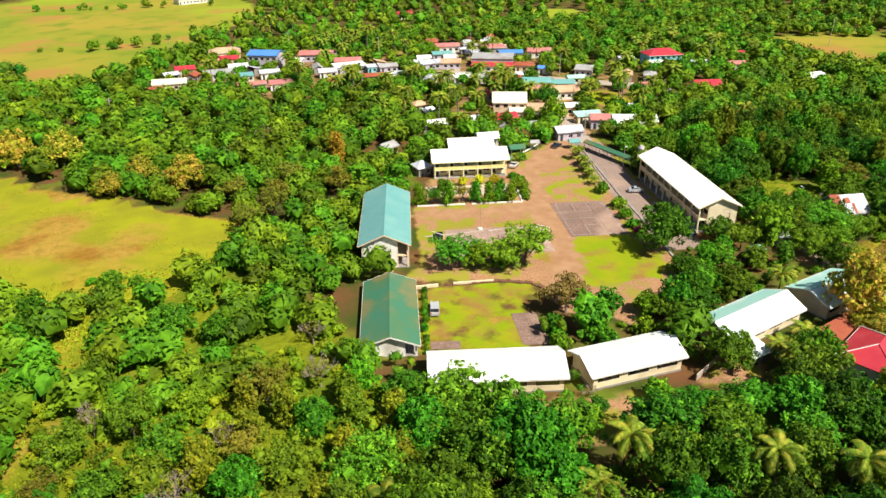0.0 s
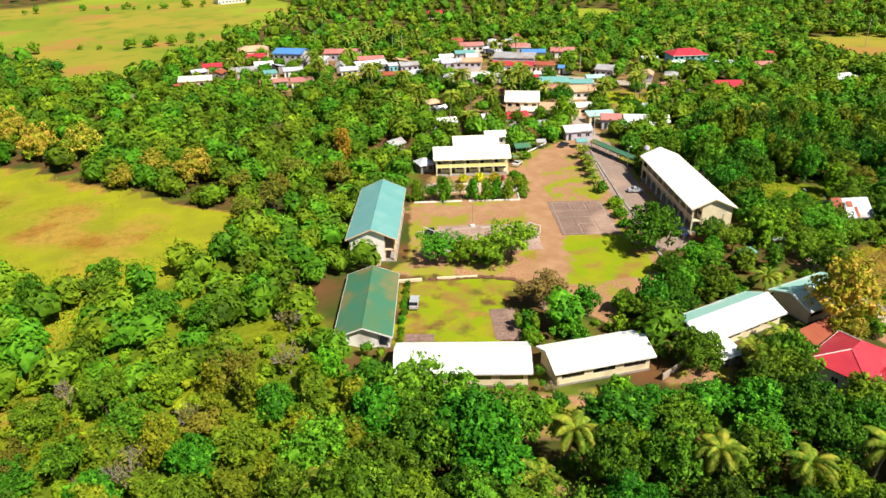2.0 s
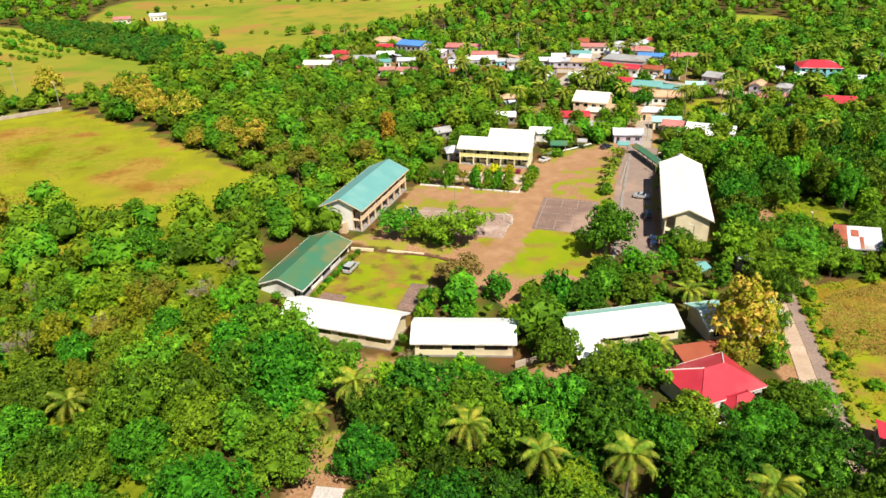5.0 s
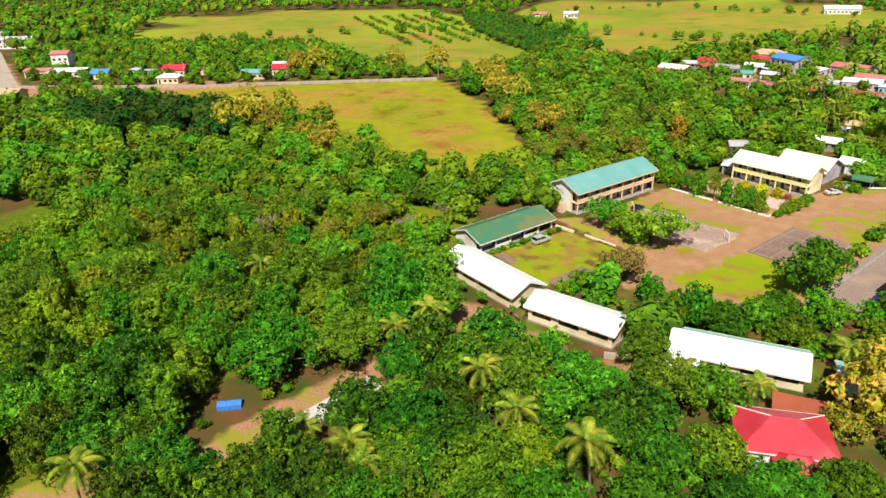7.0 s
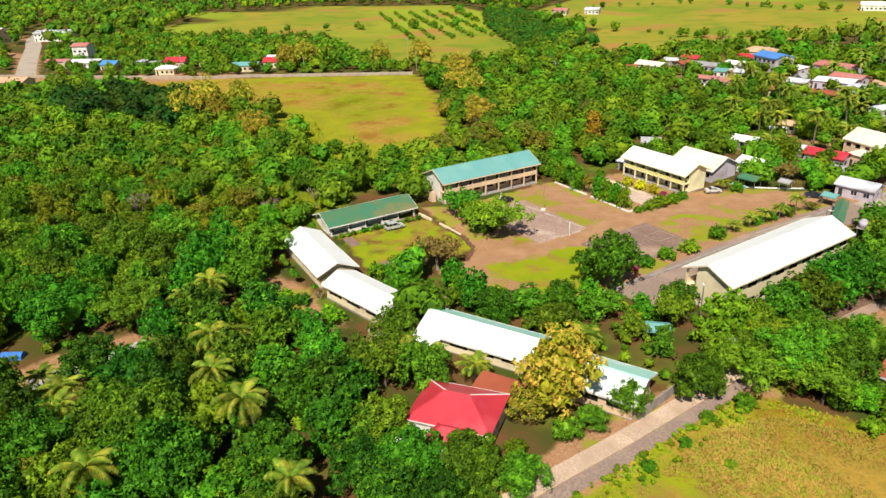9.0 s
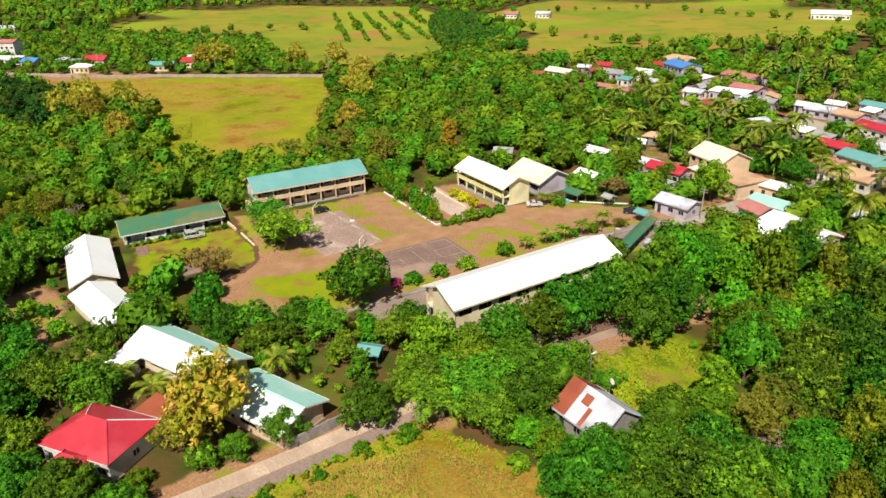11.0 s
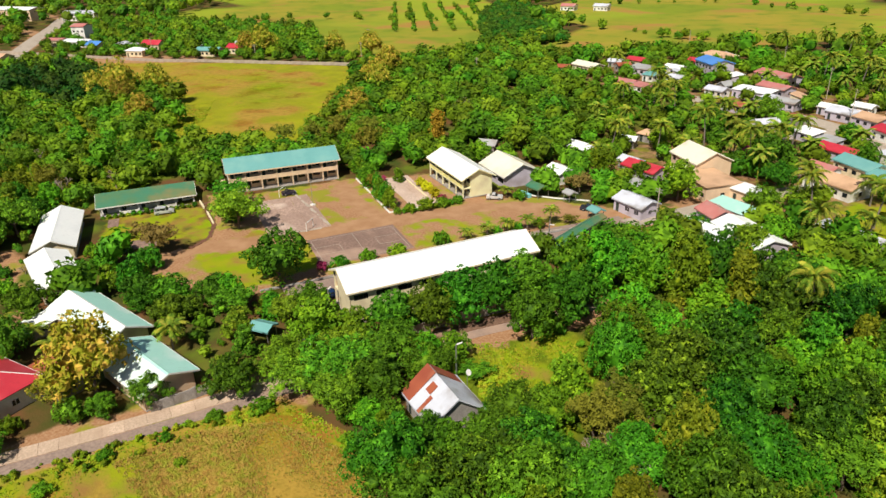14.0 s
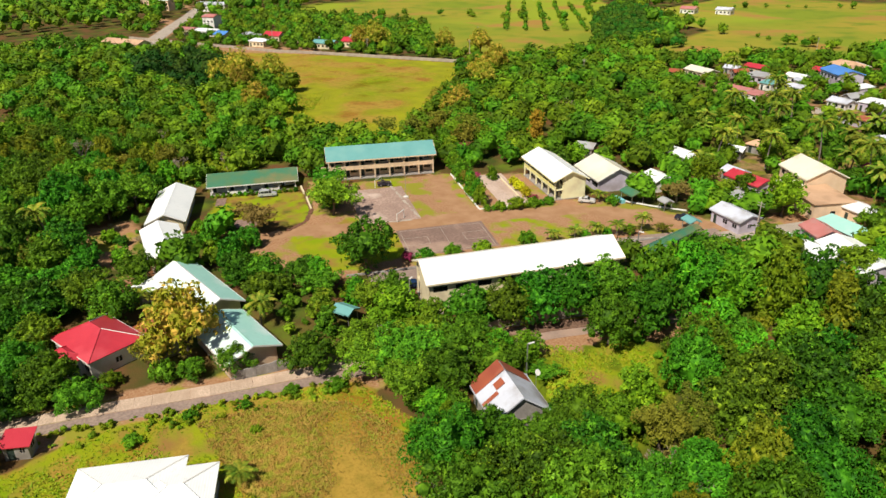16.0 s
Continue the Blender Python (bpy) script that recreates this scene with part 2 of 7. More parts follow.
def boxed(bm, x0, x1, y0, y1, z0, z1, turn=None):
    """A box between two corners, in a bmesh."""
    vs = [bm.verts.new((x, y, z)) for z in (z0, z1) for y in (y0, y1) for x in (x0, x1)]
    for f in ((0, 2, 3, 1), (4, 5, 7, 6), (0, 1, 5, 4), (2, 6, 7, 3), (0, 4, 6, 2), (1, 3, 7, 5)):
        bm.faces.new([vs[i] for i in f])
    if turn is not None:
        bmesh.ops.transform(bm, matrix=turn, verts=vs)
    return vs


def prism(bm, outline, y0, y1):
    """An outline in x and z pushed along y."""
    a = [bm.verts.new((x, y0, z)) for x, z in outline]
    b = [bm.verts.new((x, y1, z)) for x, z in outline]
    n = len(outline)
    bm.faces.new(a)
    bm.faces.new(b[::-1])
    for i in range(n):
        bm.faces.new((a[i], b[i], b[(i + 1) % n], a[(i + 1) % n]))


def tube(bm, p, q, r0, r1, sides=7):
    p, q = Vector(p), Vector(q)
    turn = (q - p).to_track_quat("Z", "Y").to_matrix()
    rings = []
    for c, r in ((p, r0), (q, r1)):
        rings.append([bm.verts.new(c + turn @ Vector((r * math.cos(a), r * math.sin(a), 0))) for a in (6.2832 * k / sides for k in range(sides))])
    for k in range(sides):
        bm.faces.new((rings[0][k], rings[0][(k + 1) % sides], rings[1][(k + 1) % sides], rings[1][k]))
    bm.faces.new(rings[0][::-1])
    bm.faces.new(rings[1])


def part(name, bm, material, parent=None, label="", smooth=False):
    """Links a bmesh as one mesh object under a thing or a part."""
    bmesh.ops.recalc_face_normals(bm, faces=bm.faces)
    data = bpy.data.meshes.new(name)
    bm.to_mesh(data)
    bm.free()
    data.materials.append(material)
    if smooth:
        data.polygons.foreach_set("use_smooth", [True] * len(data.polygons))
    ob = new(name, data)
    if parent:
        ob.parent = parent
    if label:
        tagged(ob, label)
    return ob


def raw(name, verts, faces, material, parent=None, smooth=False, flip=False):
    data = bpy.data.meshes.new(name)
    data.from_pydata(verts, [], faces)
    data.materials.append(material)
    if smooth:
        data.polygons.foreach_set("use_smooth", [True] * len(data.polygons))
    ob = new(name, data)
    if parent:
        ob.parent = parent
    return ob


def thing(name, m, label, category, group=""):
    ob = new(name)
    ob.empty_display_size = 0.5
    ob.matrix_basis = m
    return tagged(ob, label, category, group)


def box_part(name, dims, material, parent, label=""):
    bm = bmesh.new()
    boxed(bm, *dims)
    return part(name, bm, material, parent, label)


def wall_boxes(bm, length, z0, z1, y0, y1, holes, x_start=0.0):
    """A wall along x from x_start, with real openings: holes are (x0, x1, z0, z1)."""
    x = x_start
    for a, b, c, d in sorted(holes):
        if a > x + 1e-4:
            boxed(bm, x, a, y0, y1, z0, z1)
        if c > z0 + 1e-4:
            boxed(bm, a, b, y0, y1, z0, c)
        if d < z1 - 1e-4:
            boxed(bm, a, b, y0, y1, d, z1)
        x = b
    if x < x_start + length - 1e-4:
        boxed(bm, x, x_start + length, y0, y1, z0, z1)
    bmesh.ops.remove_doubles(bm, verts=bm.verts[:], dist=1e-4)


# ---- ground ----


def inside(poly, x, y):
    """Which of the points lie in the polygon."""
    hit = np.zeros(x.shape, bool)
    n = len(poly)
    for i in range(n):
        (x0, y0), (x1, y1) = poly[i], poly[(i + 1) % n]
        if y0 == y1:
            continue
        cross = ((y0 > y) != (y1 > y)) & (x < (x1 - x0) * (y - y0) / (y1 - y0) + x0)
        hit ^= cross
    return hit


def edge_distance(poly, x, y, closed=True):
    best = np.full(x.shape, 1e9)
    n = len(poly)
    for i in range(n if closed else n - 1):
        (x0, y0), (x1, y1) = poly[i], poly[(i + 1) % n]
        dx, dy = x1 - x0, y1 - y0
        s = np.clip(((x - x0) * dx + (y - y0) * dy) / (dx * dx + dy * dy + 1e-9), 0, 1)
        best = np.minimum(best, np.hypot(x - x0 - s * dx, y - y0 - s * dy))
    return best


def soft_mask(poly, x, y, soft=1.5):
    d = edge_distance(poly, x, y) * np.where(inside(poly, x, y), 1, -1)
    return np.clip(0.5 + d / (2 * soft), 0, 1)


def strip_mask(line, x, y, half, soft=0.8):
    return np.clip(0.5 + (half - edge_distance(line, x, y, False)) / (2 * soft), 0, 1)


LAWN = [(-27, 124), (-17.5, 144.5), (0, 138.5), (6, 133), (-2, 127), (-8, 114)]
YARD = [(-18, 147), (-12, 150), (1, 178), (2, 181), (16, 196), (37, 190), (42, 198), (60, 204), (75, 207), (80, 202), (72, 183), (66, 168), (54, 135), (49, 129), (40, 131), (34, 118), (26, 112), (12, 112), (6, 133), (0, 138.5)]
LAWN_EAST = [(24, 147), (38, 139.4), (36, 128), (29, 120.5), (10, 127), (10, 134)]
VERGE = [(31, 166), (41, 176), (60, 194), (52, 166), (47, 159)]
GARDEN = [(2.4, 180), (27.8, 168.8), (37, 187), (14, 197)]
PARKING = [(70, 199), (77, 204), (72, 183), (66, 168), (54, 135), (47, 127), (41, 131), (45, 143), (52, 160), (64, 186)]
TRACK = [(74, 203), (58, 197.5), (44, 188), (35, 174), (29, 164), (23, 147), (14, 133), (8, 124)]
TRACK_TWO = [(36, 176), (25, 166.5), (14, 169), (2, 175)]
FIELD = [(-258, 213), (-203, 248), (-126, 291), (-91, 258), (-56, 211), (-40, 195), (-46, 178), (-62, 164), (-84, 174), (-112, 196), (-150, 199), (-205, 203), (-255, 206)]
SCRUB = [(-84, 183), (-52, 178), (-62, 160), (-74, 146), (-84, 122), (-95, 112), (-112, 128), (-118, 160), (-115, 207)]
LOT = [(56, 72), (60, 90), (69, 109), (79, 110), (88, 111), (95, 102), (104, 80), (90, 55), (60, 52)]
LOT_DRY = [(61, 91), (66, 100), (74, 106), (83, 108), (92, 103), (88, 92), (76, 88), (68, 90)]
LOT_TWO = [(80, 138), (91, 152), (98, 142), (98, 128), (90, 128)]
LOT_THREE = [(106, 240), (117, 252), (128, 246), (130, 222), (119, 219), (112, 226)]
ROAD = [(40, 40), (49, 66), (52.8, 75.8), (58.5, 90), (65.2, 108), (71, 124), (77.6, 141.5), (84, 154), (88, 163)]
GATE_ROAD = [(74, 199), (80, 212), (88, 231), (98, 250), (110, 269), (119, 279)]
VILLAGE_ROAD = [(30, 325), (48, 322), (69, 320), (87, 312), (102, 298), (119, 279), (136, 258), (156, 236)]
CROSS_ROAD = [(74, 287), (80, 298), (91, 314), (104, 336), (122, 372)]
WEST_ROAD = [(-288, 184), (-359, 222), (-430, 262), (-485, 292), (-560, 350)]
WEST_YARD = [(-318, 169), (-288, 184), (-222, 232), (-203, 248), (-215, 262), (-300, 205), (-330, 190)]
BACKYARD = [(-24, 102), (-12, 101), (-8, 98), (2, 96), (3, 90), (-10, 88), (-22, 93)]
BACKYARD_TWO = [(8, 93), (18, 96), (24, 93), (20, 88), (14, 88)]
FRONT_PATH = [(-31, 46), (-29, 54), (-26, 63.5), (-22.5, 71.5), (-20, 78)]
POND = [(-50, 34), (-40, 36), (-33, 33), (-30, 27), (-36, 20), (-50, 20)]
VILLAGE = [(-38, 335), (-30, 380), (0, 412), (30, 400), (70, 385), (130, 370), (165, 330), (150, 250), (130, 225), (118, 210), (105, 190), (84, 190), (78, 208), (42, 205), (30, 245), (60, 290), (40, 305), (5, 300)]
FAR_FIELDS = [
    [(-84, 372), (-48, 378), (-8, 440), (70, 560), (60, 610), (-94, 660), (-200, 580), (-190, 500), (-110, 480)],
    [(-110, 478), (-30, 455), (60, 520), (85, 640), (-20, 760), (-220, 720), (-200, 520)],
    [(-372, 318), (-252, 362), (-168, 306), (-112, 322), (-104, 425), (-160, 480), (-300, 590), (-430, 540), (-500, 455)],
    [(215, 405), (250, 395), (270, 445), (235, 470)],
    [(245, 218), (300, 210), (340, 260), (290, 300), (262, 270)],
]


def ground_z(x, y):
    """The lawn by the single-storey rooms lies a step below the yard."""
    low = soft_mask([(-40, 118), (-17, 145.5), (0, 140), (7, 133.5), (16, 112), (14, 94), (-10, 88), (-36, 100)], x, y, 2.2)
    return -1.1 * low


def spaced(lo, fine_lo, fine_hi, hi, fine, mid_lo, mid_hi, mid, far):
    return np.unique(np.concatenate([np.arange(lo, mid_lo, far), np.arange(mid_lo, fine_lo, mid), np.arange(fine_lo, fine_hi, fine), np.arange(fine_hi, mid_hi, mid), np.arange(mid_hi, hi, far)]))


def make_ground():
    xs = spaced(-3000, -62, 112, 3000, 1.0, -380, 300, 6.0, 90.0)
    ys = spaced(-1200, 44, 212, 4200, 1.0, -60, 660, 6.0, 90.0)
    gx, gy = np.meshgrid(xs, ys)
    x, y = gx.ravel(), gy.ravel()
    wob = np.array([noise.noise((a * 0.16, b * 0.16, 0)) + 0.5 * noise.noise((a * 0.5, b * 0.5, 3)) for a, b in zip(x, y)])
    wx, wy = x + 1.1 * wob, y - 1.1 * np.roll(wob, 3)
    z = ground_z(x, y) + 0.05 * wob
    nx = len(xs)
    i = np.arange(len(ys) - 1)[:, None] * nx + np.arange(nx - 1)[None]
    faces = np.stack([i, i + 1, i + 1 + nx, i + nx], -1).reshape(-1, 4)
    ob = raw("ground", np.stack([x, y, z], 1).tolist(), faces.tolist(), ground_material(), smooth=True)
    soil = np.maximum.reduce([soft_mask(YARD, wx, wy), soft_mask(BACKYARD, wx, wy, 3), soft_mask(BACKYARD_TWO, wx, wy, 3), strip_mask(ROAD, wx, wy, 5.5, 1.5), strip_mask(FRONT_PATH, wx, wy, 3.6, 2), soft_mask(POND, wx, wy, 2), 0.5 * soft_mask(VILLAGE, wx, wy, 10), strip_mask(GATE_ROAD, wx, wy, 4, 1.5)])
    lush = np.maximum.reduce([soft_mask(LAWN_EAST, wx, wy), 0.62 * soft_mask(LAWN, wx, wy), 0.45 * soft_mask(VERGE, wx, wy), 0.6 * soft_mask(LOT_TWO, wx, wy, 2), soft_mask(LOT_THREE, wx, wy, 2), 0.7 * strip_mask([(-3, 164), (24, 152)], wx, wy, 2.2, 2), 0.6 * strip_mask([(2, 178), (28, 167)], wx, wy, 1.5, 1.5), 0.8 * strip_mask([(14, 140), (22, 140)], wx, wy, 3, 2), 0.62 * soft_mask(LOT, wx, wy) * (1 - soft_mask(LOT_DRY, wx, wy, 4))])
    dry = np.maximum.reduce([soft_mask(FIELD, wx, wy, 3), 0.5 * soft_mask(SCRUB, wx, wy, 6), soft_mask(LOT, wx, wy), 0.5 * soft_mask(LAWN, wx, wy)])
    meadow = np.maximum(soft_mask([(-140, 20), (-50, 20), (-44, 60), (-34, 96), (-40, 160), (-60, 220), (-160, 240)], wx, wy, 10), soft_mask([(84, 124), (100, 112), (108, 128), (98, 150), (84, 156), (78, 138)], wx, wy, 4))
    rim = inside(FIELD, x, y) * np.clip(1.0 - edge_distance(FIELD, x, y) / 30, 0, 1) * (x > -200)
    pasture = np.maximum.reduce([soft_mask(p, x, y, 8) for p in FAR_FIELDS])
    track = np.maximum.reduce([strip_mask(TRACK, wx, wy, 3.4, 2.2), 0.8 * strip_mask(TRACK_TWO, wx, wy, 3.5, 3), 0.5 * soft_mask(GARDEN, wx, wy, 2), soft_mask(WEST_YARD, x, y, 4), strip_mask(WEST_ROAD, x, y, 6, 3), 0.1 * soft_mask(VILLAGE, wx, wy, 8)])
    for name, v in (("soil", soil), ("lush", lush), ("dry", dry), ("track", track), ("pasture", pasture), ("meadow", meadow), ("rim", rim)):
        ob.data.attributes.new(name, "FLOAT", "POINT").data.foreach_set("value", v.astype(np.float32))
    return tagged(ob, "red soil, lawns and dry grass between the trees", "ground", kind="structure")


def ground_material():
    m, t, bs = nodes_of("ground_surface", 0.97)
    bs.inputs["Specular IOR Level"].default_value = 0.1
    p = t.nodes.new("ShaderNodeNewGeometry").outputs["Position"]

    def weight(name, ragged, scale):
        a = t.nodes.new("ShaderNodeAttribute")
        a.attribute_name = name
        n = fractal(t, p, scale, 5, 0.25, 0.75)
        s = t.nodes.new("ShaderNodeMath")
        s.operation = "MULTIPLY_ADD"
        t.links.new(n, s.inputs[0])
        s.inputs[1].default_value = ragged
        t.links.new(a.outputs["Fac"], s.inputs[2])
        r = t.nodes.new("ShaderNodeMapRange")
        r.inputs[1].default_value, r.inputs[2].default_value = 0.35 + ragged * 0.5, 0.65 + ragged * 0.5
        t.links.new(s.outputs[0], r.inputs[0])
        return r.outputs[0]

    floor = mixer(t, fractal(t, p, 0.12, 5), (0.050, 0.075, 0.012), (0.15, 0.070, 0.030))
    floor = mixer(t, fractal(t, p, 0.07, 5, 0.54, 0.68), floor, (0.12, 0.17, 0.015))
    soil = mixer(t, fractal(t, p, 0.22, 6), (0.355, 0.18, 0.088), (0.275, 0.13, 0.06))
    soil = mixer(t, fractal(t, p, 2.5, 4), soil, (0.42, 0.25, 0.142))
    soil = mixer(t, fractal(t, p, 0.13, 6, 0.49, 0.58), soil, (0.27, 0.26, 0.03))
    dry = mixer(t, fractal(t, p, 0.022, 6, 0.50, 0.64), (0.40, 0.255, 0.045), (0.33, 0.33, 0.010))
    dry = mixer(t, fractal(t, p, 0.011, 5, 0.56, 0.66), dry, (0.24, 0.30, 0.008))
    dry = mixer(t, fractal(t, p, 0.5, 6, 0.45, 0.7), dry, (0.72, 0.80, 0.70), "MULTIPLY")
    dry = mixer(t, fractal(t, p, 0.09, 5, 0.5, 0.66), dry, (0.80, 0.62, 0.60), "MULTIPLY")
    dry = mixer(t, fractal(t, p, 2.2, 3, 0.45, 0.75), dry, (0.75, 0.75, 0.70), "MULTIPLY")
    lush = mixer(t, fractal(t, p, 0.22, 6, 0.32, 0.72), (0.21, 0.30, 0.006), (0.30, 0.30, 0.012))
    lush = mixer(t, fractal(t, p, 0.14, 6, 0.50, 0.66), lush, (0.29, 0.165, 0.045))
    track = mixer(t, fractal(t, p, 0.3, 6), (0.42, 0.245, 0.135), (0.34, 0.185, 0.095))
    meadow = mixer(t, fractal(t, p, 0.06, 6, 0.4, 0.6), (0.20, 0.23, 0.010), (0.11, 0.17, 0.010))
    meadow = mixer(t, fractal(t, p, 0.8, 5, 0.4, 0.7), meadow, (0.65, 0.68, 0.6), "MULTIPLY")
    floor = mixer(t, weight("meadow", 0.5, 0.1), floor, meadow)
    col = mixer(t, weight("soil", 0.5, 0.3), floor, soil)
    col = mixer(t, weight("dry", 0.4, 0.15), col, dry)
    rim = mixer(t, fractal(t, p, 0.12, 6), (0.31, 0.32, 0.012), (0.24, 0.24, 0.016))
    col = mixer(t, weight("rim", 1.1, 0.06), col, rim)
    pasture = mixer(t, fractal(t, p, 0.012, 6, 0.42, 0.6), (0.21, 0.26, 0.022), (0.33, 0.27, 0.035))
    pasture = mixer(t, fractal(t, p, 0.06, 5, 0.5, 0.7), pasture, (0.16, 0.22, 0.02))
    pasture = mixer(t, fractal(t, p, 0.005, 3, 0.5, 0.58), pasture, (0.27, 0.33, 0.025))
    pasture = mixer(t, fractal(t, p, 0.02, 6, 0.55, 0.66), pasture, (0.36, 0.21, 0.05))
    col = mixer(t, weight("pasture", 0.3, 0.03), col, pasture)
    col = mixer(t, weight("lush", 0.9, 0.25), col, lush)
    col = mixer(t, weight("track", 0.6, 0.4), col, track)
    t.links.new(col, bs.inputs["Base Color"])
    bumped(t, bs, fractal(t, p, 3.0, 5, 0, 1), 0.5, 0.12)
    return m


make_ground()

# ---- roads, courts, kerbs ----


def along(line, step):
    """Points and headings every step metres along a line."""
    out = []
    for (x0, y0), (x1, y1) in zip(line, line[1:]):
        n = max(1, round(math.hypot(x1 - x0, y1 - y0) / step))
        for k in range(n):
            s = (k + 0.5) / n
            out.append((x0 + s * (x1 - x0), y0 + s * (y1 - y0), math.atan2(y1 - y0, x1 - x0), math.hypot(x1 - x0, y1 - y0) / n))
    return out


def height(x, y):
    return float(ground_z(np.array([x], float), np.array([y], float))[0])


def ribbon(name, line, left, right, z, material, parent=None):
    """A strip of paving beside a line, with thickness, from left to right of it."""
    bm = bmesh.new()
    rows = []
    for i, (x, y) in enumerate(line):
        a, b = line[max(0, i - 1)], line[min(len(line) - 1, i + 1)]
        d = Vector((b[0] - a[0], b[1] - a[1], 0)).normalized()
        side = Vector((-d.y, d.x, 0))
        c = Vector((x, y, height(x, y)))
        rows.append([bm.verts.new(c + side * s + Vector((0, 0, h))) for s, h in ((left, -0.3), (left, z), (right, z), (right, -0.3))])
    for p, q in zip(rows, rows[1:]):
        for k in range(3):
            bm.faces.new((p[k], p[k + 1], q[k + 1], q[k]))
    bm.faces.new(rows[0][::-1])
    bm.faces.new(rows[-1])
    return part(name, bm, material, parent)


def smooth_line(line, n=6):
    """A rounder line through the same points."""
    pts = [Vector((*p, 0)) for p in line]
    out = []
    for i in range(len(pts) - 1):
        p0, p1, p2, p3 = pts[max(0, i - 1)], pts[i], pts[i + 1], pts[min(len(pts) - 1, i + 2)]
        for k in range(n):
            s = k / n
            v = 0.5 * ((2 * p1) + (p2 - p0) * s + (2 * p0 - 5 * p1 + 4 * p2 - p3) * s * s + (3 * p1 - p0 - 3 * p2 + p3) * s**3)
            out.append((v.x, v.y))
    return out + [line[-1]]


SIDE_ROAD = smooth_line(ROAD)
tagged(ribbon("side_road", SIDE_ROAD, 0.3, -1.9, 0.05, ASPHALT), "worn asphalt shoulder beside the concrete lane", "road", kind="structure")
tagged(ribbon("parking_road", smooth_line([(74, 200), (66, 184), (56.5, 163), (49, 144), (43, 128)]), 5.2, -4.4, 0.03, ASPHALT), "dusty reddish asphalt drive beside the long classroom block", "road", kind="structure")
tagged(ribbon("gate_road", smooth_line(GATE_ROAD), 2.6, -2.6, 0.06, CONCRETE), "pale concrete lane leading into the village", "road", kind="structure")
tagged(ribbon("village_road", smooth_line(VILLAGE_ROAD), 4, -4, 0.06, CONCRETE), "wide concrete village street", "road", kind="structure")
tagged(ribbon("cross_road", smooth_line(CROSS_ROAD), 3, -3, 0.05, CONCRETE), "pale concrete lane between the houses", "road", kind="structure")
tagged(ribbon("west_road", smooth_line(WEST_ROAD), 5, -5, 0.08, CONCRETE), "broad concrete highway behind the field", "road", kind="structure")
tagged(ribbon("track_bank", [(70, 199), (64, 186), (52, 160), (45, 143), (37, 126)], 0.9, 0.3, 0.25, BLOCK), "old concrete drain along the drive", "kerb", kind="structure")

SLAB = {}


def slab_object(name, sx, sy, sz, material, parent, m):
    """A paving piece with chamfered edges; alike pieces share one mesh."""
    key = (name, round(sx, 2), round(sy, 2), round(sz, 2), material.name)
    if key not in SLAB:
        bm = bmesh.new()
        c = 0.03
        lo = [bm.verts.new((a * sx / 2, b * sy / 2, -sz)) for a, b in ((-1, -1), (1, -1), (1, 1), (-1, 1))]
        mi = [bm.verts.new((a * sx / 2, b * sy / 2, -c)) for a, b in ((-1, -1), (1, -1), (1, 1), (-1, 1))]
        hi = [bm.verts.new((a * (sx / 2 - c), b * (sy / 2 - c), 0)) for a, b in ((-1, -1), (1, -1), (1, 1), (-1, 1))]
        for k in range(4):
            bm.faces.new((lo[k], lo[(k + 1) % 4], mi[(k + 1) % 4], mi[k]))
            bm.faces.new((mi[k], mi[(k + 1) % 4], hi[(k + 1) % 4], hi[k]))
        bm.faces.new(hi)
        data = bpy.data.meshes.new(name)
        bm.to_mesh(data)
        bm.free()
        data.materials.append(material)
        SLAB[key] = data
    ob = new(name, SLAB[key])
    ob.parent = parent
    ob.matrix_basis = m
    return ob


def paved_quad(name, label, a, b, d, nx, ny, material, z=0.05, skip=()):
    """Slabs laid from corner a towards b (nx of them) and towards d (ny)."""
    a, b, d = (Vector((*p, 0)) for p in (a, b, d))
    base = tagged(new(name), label, "court", kind="structure")
    base.matrix_basis = Matrix.Translation(a)
    u, v = (b - a), (d - a)
    turn = math.atan2(u.y, u.x)
    for i in range(nx):
        for j in range(ny):
            if (i, j) in skip:
                continue
            c = u * ((i + 0.5) / nx) + v * ((j + 0.5) / ny)
            tilt = random.uniform(-0.06, 0.06)
            g = height(a.x + c.x, a.y + c.y)
            slab_object("slab", u.length / nx - 0.012, v.length / ny - 0.012, 0.14, material, base, pose(c.x, c.y, g + z + random.uniform(-0.006, 0.006), tilt, tilt, math.degrees(turn)))
    return base


lane = tagged(new("concrete_lane"), "pale concrete slabs of the narrow lane", "road", kind="structure")
for x, y, h, n in along(SIDE_ROAD, 4.0):
    side = Vector((-math.sin(h), math.cos(h), 0)) * 1.75
    slab_object("slab", 4.0, 2.7, 0.2, LANE_CONCRETE if y < 116 else DIRT_SLAB, lane, pose(x + side.x, y + side.y, height(x, y) + 0.13 + random.uniform(-0.01, 0.01), 0, 0, math.degrees(h)) @ Matrix.Diagonal((n / 4.02, 1, 1, 1)))

